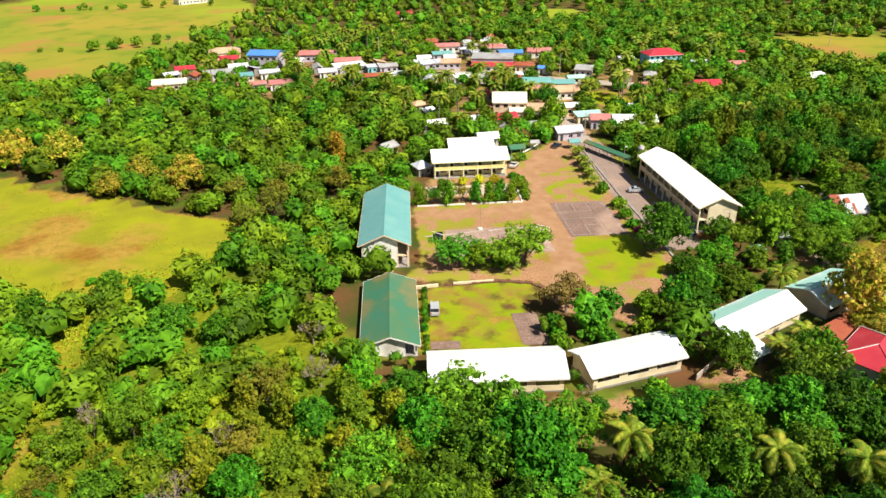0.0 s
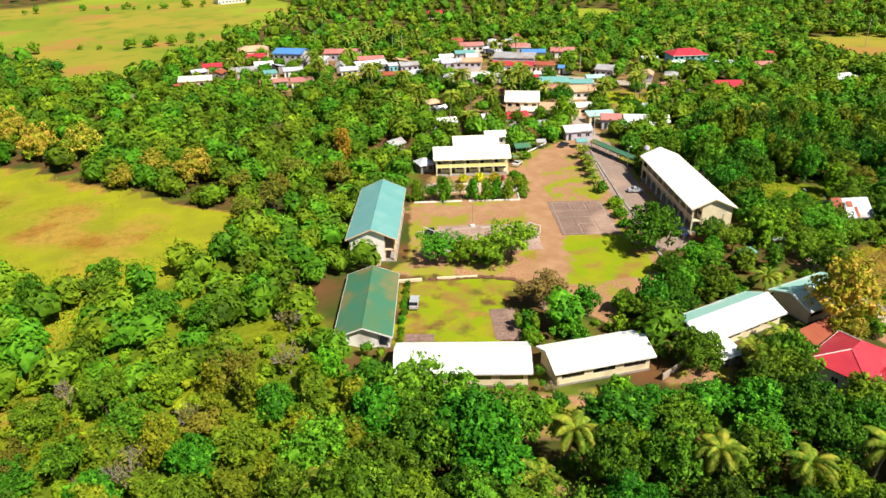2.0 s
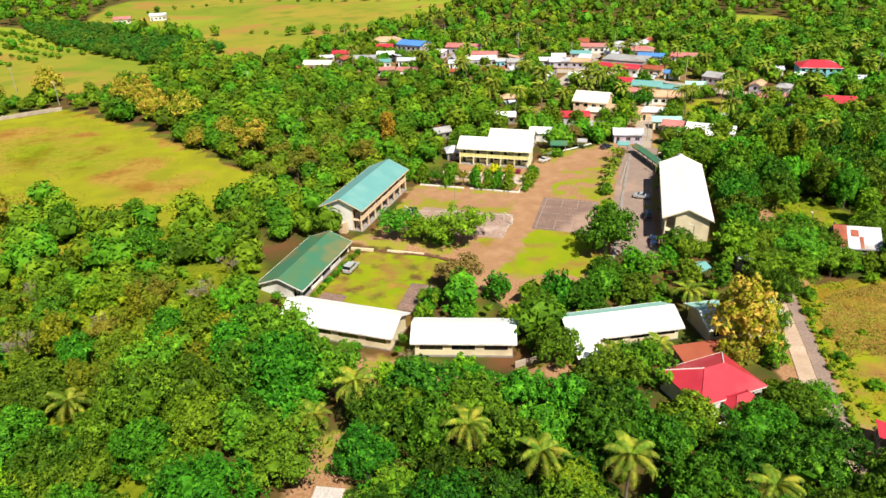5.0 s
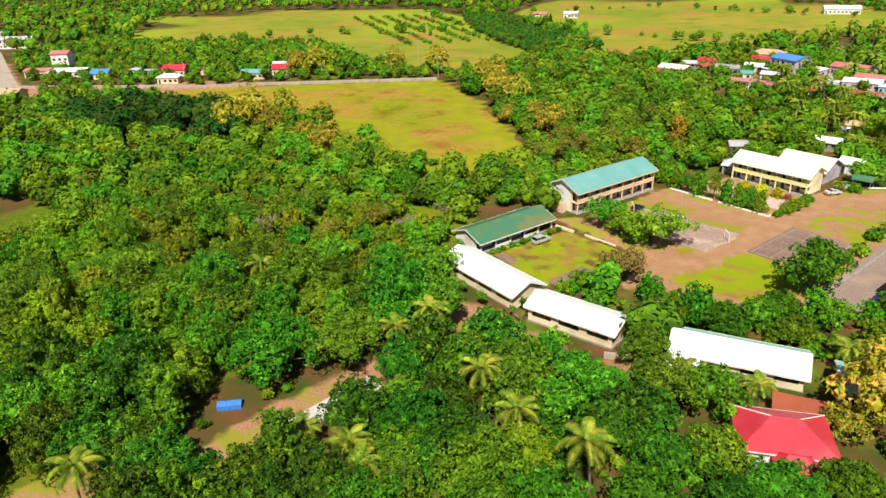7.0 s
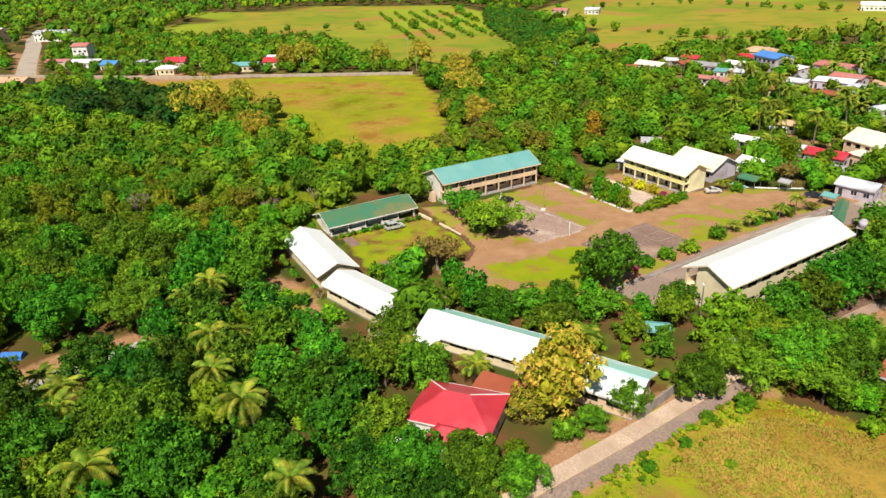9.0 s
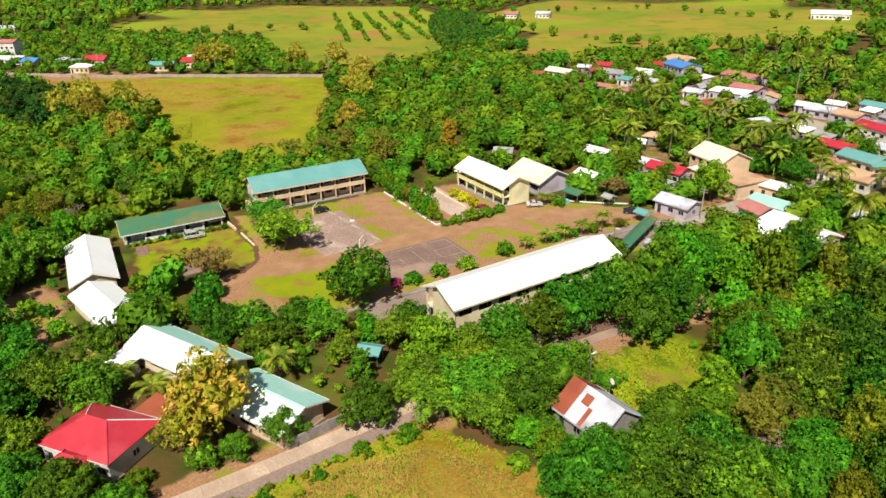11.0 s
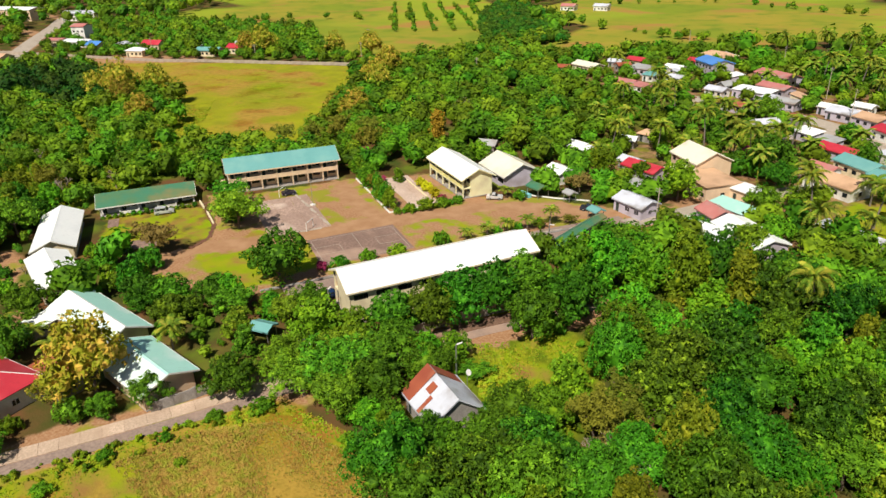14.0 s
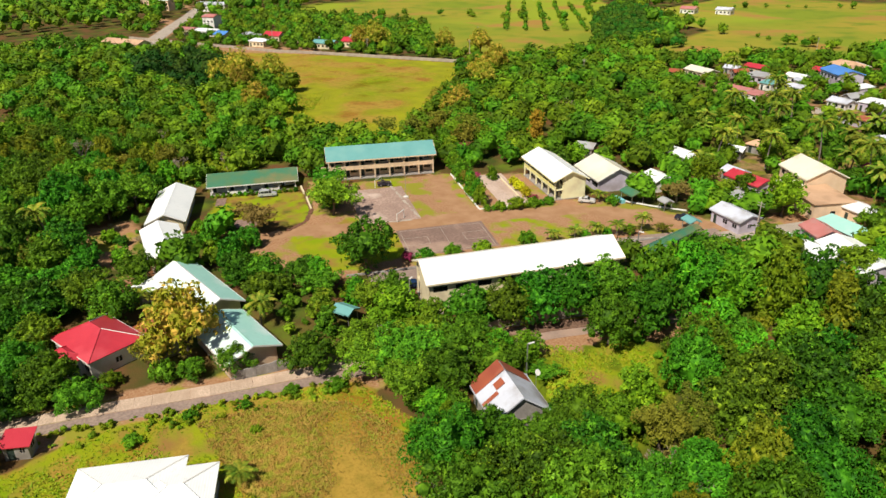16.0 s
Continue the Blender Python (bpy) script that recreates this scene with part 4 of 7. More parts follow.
VILLAGE_HOUSES = (
    ("large peach house with a tall cream gable roof", 72.0, 240.5, -32, 12.5, 11, 5.6, 8.2, CREAM_ROOF, PEACH, "gable"),
    ("terraced wing of the large peach house", 79.5, 229.5, -33, 12, 10, 4.0, 4.3, TAN_ROOF, PEACH, "shed"),
    ("front wing of the large peach house", 71.0, 232.0, -33, 8, 6, 3.6, 3.9, CREAM_ROOF, PEACH, "shed"),
    ("house with a long white sheet roof", 90.3, 229.5, -18, 9.5, 6, 3.3, 4.2, WHITE_ROOF, PEACH, "gable"),
    ("low building with a pale green roof", 90.0, 217.5, -18, 10, 5, 2.8, 3.5, MINT_ROOF, CREAM, "shed"),
    ("house with a red gable roof end", 89.0, 210.5, -33, 7, 6, 3.4, 4.8, PALE_RED_ROOF, LILAC, "gable"),
    ("lilac house with a broad white roof", 99.0, 204.5, -33, 15, 8.5, 3.1, 4.5, WHITE_ROOF, LILAC, "gable"),
    ("grey-roofed house beside the gate road", 72.0, 206.5, -16, 9.5, 6.6, 3.0, 4.3, ZINC_ROOF, LILAC, "gable"),
    ("small grey hut behind the grey-roofed house", 66.0, 217.5, -16, 5, 4, 2.6, 3.4, GREY_ROOF, BLOCK, "shed"),
    ("house with a bright red roof among palms", 61.5, 230.0, -12, 11, 6.5, 3.2, 4.4, RED_ROOF, LILAC, "gable"),
    ("small hut with a zinc roof beside the palms", 55.0, 234.5, -12, 6, 5, 2.6, 3.6, ZINC_ROOF, BLOCK, "gable"),
    ("small white house with a hipped roof", 45.6, 214.0, -20, 7, 6, 3.0, 4.2, WHITE_ROOF, WHITE, "gable"),
    ("house with a pale roof among trees", 37.5, 237.0, -12, 10.5, 6, 2.8, 3.8, WHITE_ROOF, BLOCK, "gable"),
    ("small hut with a pale roof", 44.5, 252.5, 10, 5, 4, 2.6, 3.6, WHITE_ROOF, BLOCK, "gable"),
    ("small hut with a tan roof", 46.0, 262.0, 0, 6, 5, 2.6, 3.8, TAN_ROOF, BLOCK, "hip"),
    ("hut with a dark zinc roof behind the school office", 14.2, 222.3, 20, 6, 5, 2.6, 3.8, GREY_ROOF, BLOCK, "gable"),
    ("hut with a grey conical roof", 15, 201, 0, 5, 5, 2.6, 4.0, ZINC_ROOF, BLOCK, "hip"),
    ("white-walled house with a faded tan roof", 103.0, 250.0, -22, 14, 8.5, 3.2, 4.8, TAN_ROOF, WHITE, "gable"),
    ("lean-to with a faded red roof", 97.0, 260.0, -22, 8, 5, 2.8, 3.8, PALE_RED_ROOF, WHITE, "gable"),
    ("house with a green metal roof", 104.0, 267.5, -30, 12, 8, 3.2, 4.6, TEAL_ROOF, CREAM, "gable"),
    ("low house with a green metal roof", 112.5, 261.0, -30, 10, 6.5, 2.9, 3.9, TEAL_ROOF, CREAM, "gable"),
    ("house with a bright red roof by the street", 96.0, 278.0, -22, 12, 6, 3.0, 4.2, RED_ROOF, LILAC, "gable"),
    ("small house with a dark red roof among palms", 79.0, 261.5, -20, 7, 5, 2.8, 4.0, RED_ROOF, BLOCK, "gable"),
    ("shack with a white sheet roof by the street", 83.0, 292.5, -25, 8, 5.5, 2.7, 3.5, WHITE_ROOF, LILAC, "shed"),
    ("small grey shack by the street", 90.5, 287.5, -25, 7, 5, 2.7, 3.4, GREY_ROOF, LILAC, "shed"),
    ("open stall with a pale sheet roof", 108.5, 282.0, -38, 9, 4.5, 2.7, 3.3, ZINC_ROOF, WHITE, "shed"),
    ("red-roofed shop beside the street", 106.0, 304.0, -37, 19, 7, 3.2, 4.4, RED_ROOF, WHITE, "gable"),
    ("long shop with a bare grey concrete roof", 114.0, 316.0, -37, 20, 14, 4.2, 4.5, GREY_ROOF, LILAC, "shed"),
    ("orange-walled shop with a rusted roof", 119.0, 297.0, -37, 9, 7, 3.2, 4.2, RUST_ROOF, PEACH, "gable"),
    ("shack with a white roof by the street", 79.0, 329.5, -15, 8, 6, 2.9, 3.8, WHITE_ROOF, LILAC, "gable"),
    ("house with a pale zinc roof by the street", 84.5, 325.0, -15, 10, 8, 3.0, 4.2, ZINC_ROOF, LILAC, "gable"),
    ("house with a tan sheet roof by the street", 93.0, 322.0, -28, 12, 8.5, 3.0, 4.2, TAN_ROOF, LILAC, "gable"),
    ("small house with a white roof behind the street", 87.5, 336.5, -15, 7, 5, 3.0, 4.0, WHITE_ROOF, WHITE, "gable"),
    ("small shack with a pale roof", 99.0, 331.0, -28, 6, 5, 2.8, 3.6, WHITE_ROOF, BLOCK, "shed"),
    ("grey shack beside the street corner", 64.5, 329.0, -10, 9, 7, 3.0, 4.0, GREY_ROOF, LILAC, "gable"),
    ("shack with patched zinc sheets", 62.5, 309.5, -12, 11, 7, 2.8, 3.7, ZINC_ROOF, LILAC, "shed"),
    ("cyan-painted stall beside the street", 57.5, 331.0, -10, 5, 4.5, 3.0, 3.6, ZINC_ROOF, CYAN, "shed"),
    ("house with an orange-red sheet roof", 50.5, 315.0, -12, 11, 5.5, 2.8, 3.7, RUST_ROOF, LILAC, "gable"),
    ("house with a wide white carport roof", 49.5, 338.0, -8, 15, 8, 3.2, 3.8, WHITE_ROOF, LILAC, "shed"),
    ("house with a dark red roof behind the carport", 53.5, 349.5, -20, 13, 8, 3.2, 4.4, PALE_RED_ROOF, LILAC, "gable"),
    ("house with a red and pink sheet roof", 46.5, 371.0, -28, 18, 9.5, 3.6, 5.0, PALE_RED_ROOF, LILAC, "gable"),
    ("two-storey grey house with a blue sheet roof", 20.0, 369.5, -38, 15, 11, 6.4, 8.0, BLUE_ROOF, LILAC, "gable"),
    ("low annexe beside the blue-roofed house", 32.0, 362.0, -38, 7, 6, 3.0, 3.8, WHITE_ROOF, LILAC, "shed"),
    ("house with a broad tan hipped roof", 8.0, 402.0, -12, 16, 10, 3.4, 5.4, TAN_ROOF, PEACH, "hip"),
    ("cream-roofed house by the wood", -28.5, 346.0, -15, 14, 8, 3.2, 4.6, CREAM_ROOF, CREAM, "gable"),
    ("small shed with an orange roof by the wood", -36.0, 338.0, 20, 6, 5, 2.8, 3.8, RUST_ROOF, CREAM, "gable"),
    ("red-roofed open village pavilion", -17.5, 371.0, -8, 9, 6, 3.2, 4.4, RED_ROOF, CREAM, "gable"),
    ("low grey-roofed hall beside the pavilion", -6.0, 356.0, -8, 13, 8, 2.8, 3.5, GREY_ROOF, LILAC, "shed"),
    ("low house with a pink sheet roof", 1.0, 327.0, -8, 12, 6, 2.8, 3.6, PALE_RED_ROOF, LILAC, "gable"),
    ("low house with pink and white sheets", 12.0, 322.0, -12, 10, 6, 2.8, 3.5, PALE_RED_ROOF, WHITE, "shed"),
    ("shack with a white roof by the wood", 9.0, 309.0, 15, 6, 4.5, 2.6, 3.3, WHITE_ROOF, BLOCK, "shed"),
    ("brown gable-roofed shack by the wood", -17.0, 357.0, 60, 7, 5, 2.8, 4.0, RUST_ROOF, BLOCK, "gable"),
    ("shack with a zinc roof by the wood", -25.0, 364.5, 10, 7, 5, 2.6, 3.6, ZINC_ROOF, BLOCK, "gable"),
    ("white-roofed house behind the shacks", 5.0, 364.0, -10, 9, 6, 3.0, 4.2, WHITE_ROOF, WHITE, "gable"),
    ("small house with a teal sheet roof", 3.5, 344.0, -5, 6, 5, 2.8, 3.6, TEAL_ROOF, WHITE, "shed"),
    ("zinc-roofed house with white walls", 14.0, 345.0, -10, 9, 6, 3.0, 4.0, ZINC_ROOF, WHITE, "gable"),
    ("red-roofed house at the village edge", 6.0, 385.0, -10, 9, 6, 3.0, 4.2, RED_ROOF, PEACH, "gable"),
    ("house with a teal sheet roof behind the street", 100.0, 341.0, -20, 10, 7, 3.0, 4.0, TEAL_ROOF, LILAC, "gable"),
    ("house with a pink sheet roof behind the street", 112.0, 357.0, -20, 13, 8, 3.2, 4.4, PALE_RED_ROOF, WHITE, "gable"),
    ("blue-roofed shop in the village", 129.0, 323.0, -30, 12, 7, 3.6, 4.6, BLUE_ROOF, WHITE, "gable"),
    ("house with a dull purple hipped roof", 130.5, 340.0, -30, 13, 9, 3.4, 5.0, PALE_RED_ROOF, LILAC, "hip"),
    ("pink-roofed house in the village", 144.0, 320.0, -30, 12, 8, 3.2, 4.6, PALE_RED_ROOF, WHITE, "gable"),
    ("blue and white stall beside the lane", 124.0, 288.0, -35, 7, 5, 2.8, 3.6, BLUE_ROOF, WHITE, "gable"),
    ("small house with a cyan sheet roof", 123.5, 266.0, -20, 8, 5, 2.8, 3.6, MINT_ROOF, WHITE, "gable"),
    ("red-roofed house with cyan walls", 183, 276, -20, 17, 11, 5.0, 7.4, RED_ROOF, CYAN, "hip"),
    ("white house beside the cyan one", 171, 266, -20, 9, 7, 3.6, 4.8, WHITE_ROOF, WHITE, "gable"),
    ("zinc shed behind the cyan house", 168, 284, -20, 8, 6, 3.0, 4.0, ZINC_ROOF, WHITE, "gable"),
    ("house with an orange-red roof", 158, 226, -25, 11, 8, 3.4, 5.2, RED_ROOF, PEACH, "gable"),
    ("orange-walled house beside the cyan one", 186, 256, -20, 8, 6, 4.0, 5.0, ZINC_ROOF, PEACH, "gable"),
    ("long pale-roofed house beside the palms", 142, 239, -15, 14, 6, 3.0, 4.0, PALE_RED_ROOF, LILAC, "gable"),
    ("red-roofed house with a white gable", 214, 260, -25, 10, 8, 3.6, 5.6, RED_ROOF, WHITE, "gable"),
    ("pale house beside the red-roofed one", 203, 249, -25, 8, 6, 3.0, 4.0, PALE_RED_ROOF, WHITE, "gable"),
    ("white-roofed shed among trees", 210, 214, -10, 11, 6, 3.0, 3.8, WHITE_ROOF, BLOCK, "shed"),
    ("long white-roofed shed beside the school", 91, 200, -12, 12, 5, 2.9, 3.7, WHITE_ROOF, BLOCK, "shed"),
    ("long low zinc-roofed pigsty", 114.0, 220.5, -20, 14, 4, 1.8, 2.4, ZINC_ROOF, BLOCK, "shed"),
    ("small red-roofed house far behind the village", 145, 472, -20, 10, 7, 3.4, 5, RED_ROOF, WHITE, "gable"),
    ("white-roofed barn at the far field", 40, 640, 10, 26, 12, 4.0, 6.0, WHITE_ROOF, WHITE, "gable"),
    ("small pale house at the far field", -150, 560, 10, 12, 8, 3.4, 5, ZINC_ROOF, WHITE, "gable"),
    ("pink-roofed house at the far field", -172, 548, 10, 12, 8, 3.4, 5, PALE_RED_ROOF, WHITE, "gable"),
    ("three-storey pink house beside the highway", -338, 246, 30, 10, 9, 9.0, 10.4, PALE_RED_ROOF, WHITE, "gable"),
    ("red-roofed house behind the field wall", -262, 255, 28, 12, 8, 3.6, 5.6, RED_ROOF, CREAM, "gable"),
    ("red-roofed house behind the field wall", -209, 279, 28, 14, 8, 3.4, 5.2, RED_ROOF, CREAM, "gable"),
    ("grey-roofed lean-to behind the field wall", -218, 285, 28, 9, 6, 3.4, 4.6, ZINC_ROOF, CREAM, "shed"),
    ("teal-roofed house behind the field wall", -216, 264, 28, 14, 7, 3.2, 4.6, TEAL_ROOF, CREAM, "gable"),
    ("white-roofed house behind the field wall", -249, 239, 28, 11, 7, 3.2, 4.6, WHITE_ROOF, CREAM, "hip"),
    ("long tan-roofed hall at the field's corner", -293, 177, 25, 30, 10, 4.0, 5.8, TAN_ROOF, CREAM, "gable"),
    ("red-roofed house beside the long hall", -300, 150, 25, 13, 8, 3.4, 5.0, PALE_RED_ROOF, CREAM, "gable"),
    ("stall with a blue sheet roof", -293, 235, 20, 10, 8, 3.0, 4.8, BLUE_ROOF, CREAM, "gable"),
    ("long low white shed beside the highway", -316, 232, 28, 20, 7, 3.0, 4.0, WHITE_ROOF, WHITE, "shed"),
    ("pale pink shop beside the highway", -330, 226, 28, 14, 8, 3.6, 4.6, PALE_RED_ROOF, CREAM, "gable"),
    ("two-storey pale hall beyond the highway", -505, 262, 25, 44, 16, 8.5, 10.0, WHITE_ROOF, PEACH, "gable"),
    ("pale hall beyond the highway", -452, 292, 30, 30, 12, 6.0, 7.4, ZINC_ROOF, WHITE, "gable"),
)
rng_v = random.Random(77)
ROOFS = ((GREY_ROOF, "grey"), (ZINC_ROOF, "zinc"), (RUST_ROOF, "rusted"), (PALE_RED_ROOF, "faded red"), (TAN_ROOF, "tan"), (ZINC_ROOF, "zinc"), (GREY_ROOF, "grey"))
EXTRA = []
for line, off in ((VILLAGE_ROAD, 10), (VILLAGE_ROAD[:3], -10), (VILLAGE_ROAD[:4], 19), (CROSS_ROAD, 9), (CROSS_ROAD, -9), ([(118, 330), (150, 372)], 0), ([(-20, 345), (16, 352)], 4), ([(-330, 208), (-280, 232), (-230, 262)], 12)):
    for x, y, h, n in along(line, 9.0):
        x, y = x - math.sin(h) * off + rng_v.uniform(-1.5, 1.5), y + math.cos(h) * off + rng_v.uniform(-1.5, 1.5)
        if all(math.hypot(x - r[1], y - r[2]) > 0.5 * r[4] + 5.0 for r in (*VILLAGE_HOUSES, *EXTRA)):
            roof, word = rng_v.choice(ROOFS)
            wall, paint = rng_v.choice(((LILAC, "lilac"), (WHITE, "white"), (PEACH, "peach"), (BLOCK, "bare block"), (CREAM, "cream")))
            EXTRA.append((f"small {paint} house with a {word} sheet roof", x, y, math.degrees(h) + rng_v.choice((0, 90)) + rng_v.uniform(-8, 8), rng_v.uniform(5.5, 8.5), rng_v.uniform(4.2, 6.0), rng_v.uniform(2.6, 3.2), rng_v.uniform(3.5, 4.3), roof, wall, rng_v.choice(("gable", "gable", "shed", "hip"))))
VILLAGE_HOUSES += tuple(EXTRA)
for row in VILLAGE_HOUSES:
    house(*row)

# ---- small structures ----


def shelter(label, cx, cy, angle, L, W, h, roof, posts=2, post_mat=None):
    """An open roof on posts."""
    base = thing("shelter", pose(cx, cy, height(cx, cy), 0, 0, angle), label, "shelter")
    gable_roof(base, L / 2, W / 2, h, h + 0.28 * W / 2 + 0.2, roof, roof)
    for i in range(posts):
        for s in (-1, 1):
            x = -L / 2 + 0.4 + i * (L - 0.8) / (posts - 1)
            bm = bmesh.new()
            tube(bm, (x, s * (W / 2 - 0.35), -0.2), (x, s * (W / 2 - 0.35), h + 0.08), 0.08, 0.08, 6)
            part("post", bm, post_mat or STEEL, base)
    return base


shelter("long covered walk with a green metal roof", 70.3, 184.0, 92, 21.0, 2.6, 2.5, GREEN_ROOF, 7)
shelter("small open shelter with a green roof", 47.8, 201.0, -15, 5.0, 4.0, 2.6, GREEN_ROOF)
shelter("little guard post with a green roof", 67.0, 197.0, -20, 3.4, 3.0, 2.4, TEAL_ROOF)
shelter("waiting shed with a grey roof", 56.0, 203.0, -20, 3.0, 2.6, 2.3, GREY_ROOF)
shelter("open shelter with a green roof under trees", 52.0, 117.0, 20, 4.0, 3.2, 2.2, TEAL_ROOF)


def goal(label, cx, cy, angle, w, h):
    base = thing("goal_post", pose(cx, cy, height(cx, cy), 0, 0, angle), label, "goal")
    for s in (-1, 1):
        bm = bmesh.new()
        tube(bm, (s * w / 2, 0, -0.2), (s * w / 2, 0, h), 0.09, 0.09, 8)
        part("post", bm, WHITE, base)
    bm = bmesh.new()
    tube(bm, (-w / 2, 0, h), (w / 2, 0, h), 0.09, 0.09, 8)
    part("crossbar", bm, WHITE, base)


goal("white painted pipe goal frame on the court", 20.6, 150.6, -65, 3.2, 2.0)
goal("white painted pipe goal frame on the court", -2.6, 159.6, -65, 3.2, 2.0)


def pole(label, x, y, h, arms=1, lamp=False):
    base = thing("utility_pole", pose(x, y, height(x, y), 0, 0, random.uniform(0, 180)), label, "pole")
    bm = bmesh.new()
    tube(bm, (0, 0, -0.5), (0, 0, h), 0.15, 0.1, 7)
    part("shaft", bm, STEEL if lamp else CONCRETE, base)
    for k in range(arms):
        bm = bmesh.new()
        boxed(bm, -0.9, 0.9, -0.06, 0.06, h - 0.5 - 0.6 * k, h - 0.38 - 0.6 * k)
        part("cross_arm", bm, BLOCK, base)
    if lamp:
        bm = bmesh.new()
        boxed(bm, 0.1, 1.1, -0.12, 0.12, h - 0.1, h + 0.02)
        part("lamp_head", bm, WHITE, base)


for x, y, h in ((78, 205, 8), (98, 236, 9), (126, 280, 10), (81, 262, 12), (88, 318, 12), (71, 352, 12), (118, 343, 12), (200, 262, 12), (290, 262, 14), (-132, 300, 10), (-56, 300, 10), (-246, 246, 9), (-178, 268, 9), (-15, 420, 11), (40, 396, 11), (-160, 330, 11)):
    pole("tall concrete utility pole", x, y, h, 2)
for x, y in ((84.2, 129.5), (56, 128), (68.5, 176)):
    pole("thin steel yard lamp", x, y, 6, 0, True)
base = thing("flag_pole", pose(9.2, 160.2, 0), "bare steel flag pole in the yard", "pole")
bm = bmesh.new()
tube(bm, (0, 0, 0), (0, 0, 7), 0.06, 0.035, 7)
part("shaft", bm, STEEL, base)
box_part("footing", (-0.5, 0.5, -0.5, 0.5, -0.1, 0.35), WHITE, base)


def water_tank(x, y):
    base = thing("water_tank", pose(x, y, 0), "grey water tank on a steel stand", "tank")
    for a in (-0.8, 0.8):
        for b in (-0.8, 0.8):
            bm = bmesh.new()
            tube(bm, (a, b, -0.2), (a, b, 3.2), 0.07, 0.07, 6)
            part("leg", bm, STEEL, base)
    box_part("platform", (-1.1, 1.1, -1.1, 1.1, 3.2, 3.35), BLOCK, base)
    bm = bmesh.new()
    tube(bm, (0, 0, 3.35), (0, 0, 4.9), 0.85, 0.85, 14)
    tube(bm, (0, 0, 4.9), (0, 0, 5.15), 0.85, 0.3, 14)
    part("tank", bm, LILAC, base, smooth=True)


water_tank(75.5, 176.5)

bm = bmesh.new()
for a, b in ((-3, 0), (-1, 1), (1, 0)):
    prism_x(bm, [(-1.6, 0), (-1.4, 1.1), (0, 1.8), (1.4, 1.0), (1.7, 0)], a, a + 1.98)
tagged(part("tarpaulin", bm, TARP), "blue tarpaulin over a heap under the trees", "tarpaulin").matrix_basis = pose(-37.2, 55.8, 0.0, 0, 0, 35) @ Matrix.Scale(0.6, 4)
base = thing("wash_trough", pose(45.5, 199.0, 0, 0, 0, -15), "low cyan painted wash trough", "trough")
box_part("trough", (-1.8, 1.8, -0.5, 0.5, -0.1, 0.9), CYAN, base)
base = thing("satellite_dish", pose(88.2, 127.4, 0, 0, 0, 0), "white satellite dish on a pole", "dish")
bm = bmesh.new()
tube(bm, (0, 0, -0.2), (0, 0, 3.9), 0.05, 0.05, 6)
part("mast", bm, STEEL, base)
bm = bmesh.new()
for k in range(4):
    tube(bm, (0.07 * k, 0, 3.92 + 0.05 * k), (0.07 * k + 0.07, 0, 3.97 + 0.05 * k), 0.08 + 0.1 * k, 0.18 + 0.1 * k, 14)
part("dish", bm, WHITE, base)

# ---- vehicles ----


def car(label, cx, cy, angle, paint, tall=True, L=4.4):
    m = plain("car_paint", paint, tuple(0.9 * v for v in paint), None, 0.8, 0.25, 0.3, 0)
    base = thing("car", pose(cx, cy, height(cx, cy) + 0.04, 0, 0, angle), label, "car")
    w, roof = 0.88, 1.75 if tall else 1.45
    h = L / 2
    bm = bmesh.new()
    prism(bm, [(-h, 0.35), (h, 0.35), (h, 0.75), (h - 0.25, 0.95), (h - 1.15, 1.05), (-h + (0.15 if tall else 0.7), 1.08), (-h, 0.95)], -w, w)
    bmesh.ops.bevel(bm, geom=bm.edges[:], offset=0.06, segments=2, affect="EDGES")
    part("body", bm, m, base, smooth=False)
    back = -h + (0.18 if tall else 0.75)
    bm = bmesh.new()
    prism(bm, [(back, 1.05), (h - 1.2, 1.03), (h - 1.85, roof - 0.06), (back + (0.22 if tall else 0.7), roof - 0.06)], -w + 0.1, w - 0.1)
    part("glasshouse", bm, WINDOW, base)
    bm = bmesh.new()
    boxed(bm, back + (0.2 if tall else 0.66), h - 1.8, -w + 0.07, w - 0.07, roof - 0.07, roof)
    for x in (back + 0.5, (back + h - 1.8) / 2, h - 1.85):
        for s in (-1, 1):
            boxed(bm, x - 0.05, x + 0.05, s * (w - 0.09) - 0.02, s * (w - 0.09) + 0.02, 1.0, roof - 0.05)
    part("roof", bm, m, base)
    for x in (-h + 0.85, h - 0.85):
        for s in (-1, 1):
            bm = bmesh.new()
            tube(bm, (x, s * (w - 0.16), 0.34), (x, s * (w + 0.02), 0.34), 0.34, 0.34, 16)
            wheel = part("wheel", bm, RUBBER, base)
            bm = bmesh.new()
            tube(bm, (x, s * (w + 0.0), 0.34), (x, s * (w + 0.035), 0.34), 0.2, 0.18, 12)
            part("rim", bm, STEEL, wheel)
    for s in (-1, 1):
        box_part("headlight", (h - 0.06, h + 0.02, s * 0.6 - 0.18, s * 0.6 + 0.18, 0.66, 0.84), WHITE, base)
        box_part("tail_light", (-h - 0.02, -h + 0.05, s * 0.66 - 0.1, s * 0.66 + 0.1, 0.75, 1.0), RED_ROOF, base)
    for a, b in ((-h - 0.06, -h + 0.08), (h - 0.08, h + 0.06)):
        box_part("bumper", (a, b, -w + 0.02, w - 0.02, 0.32, 0.52), STEEL, base)
    return base


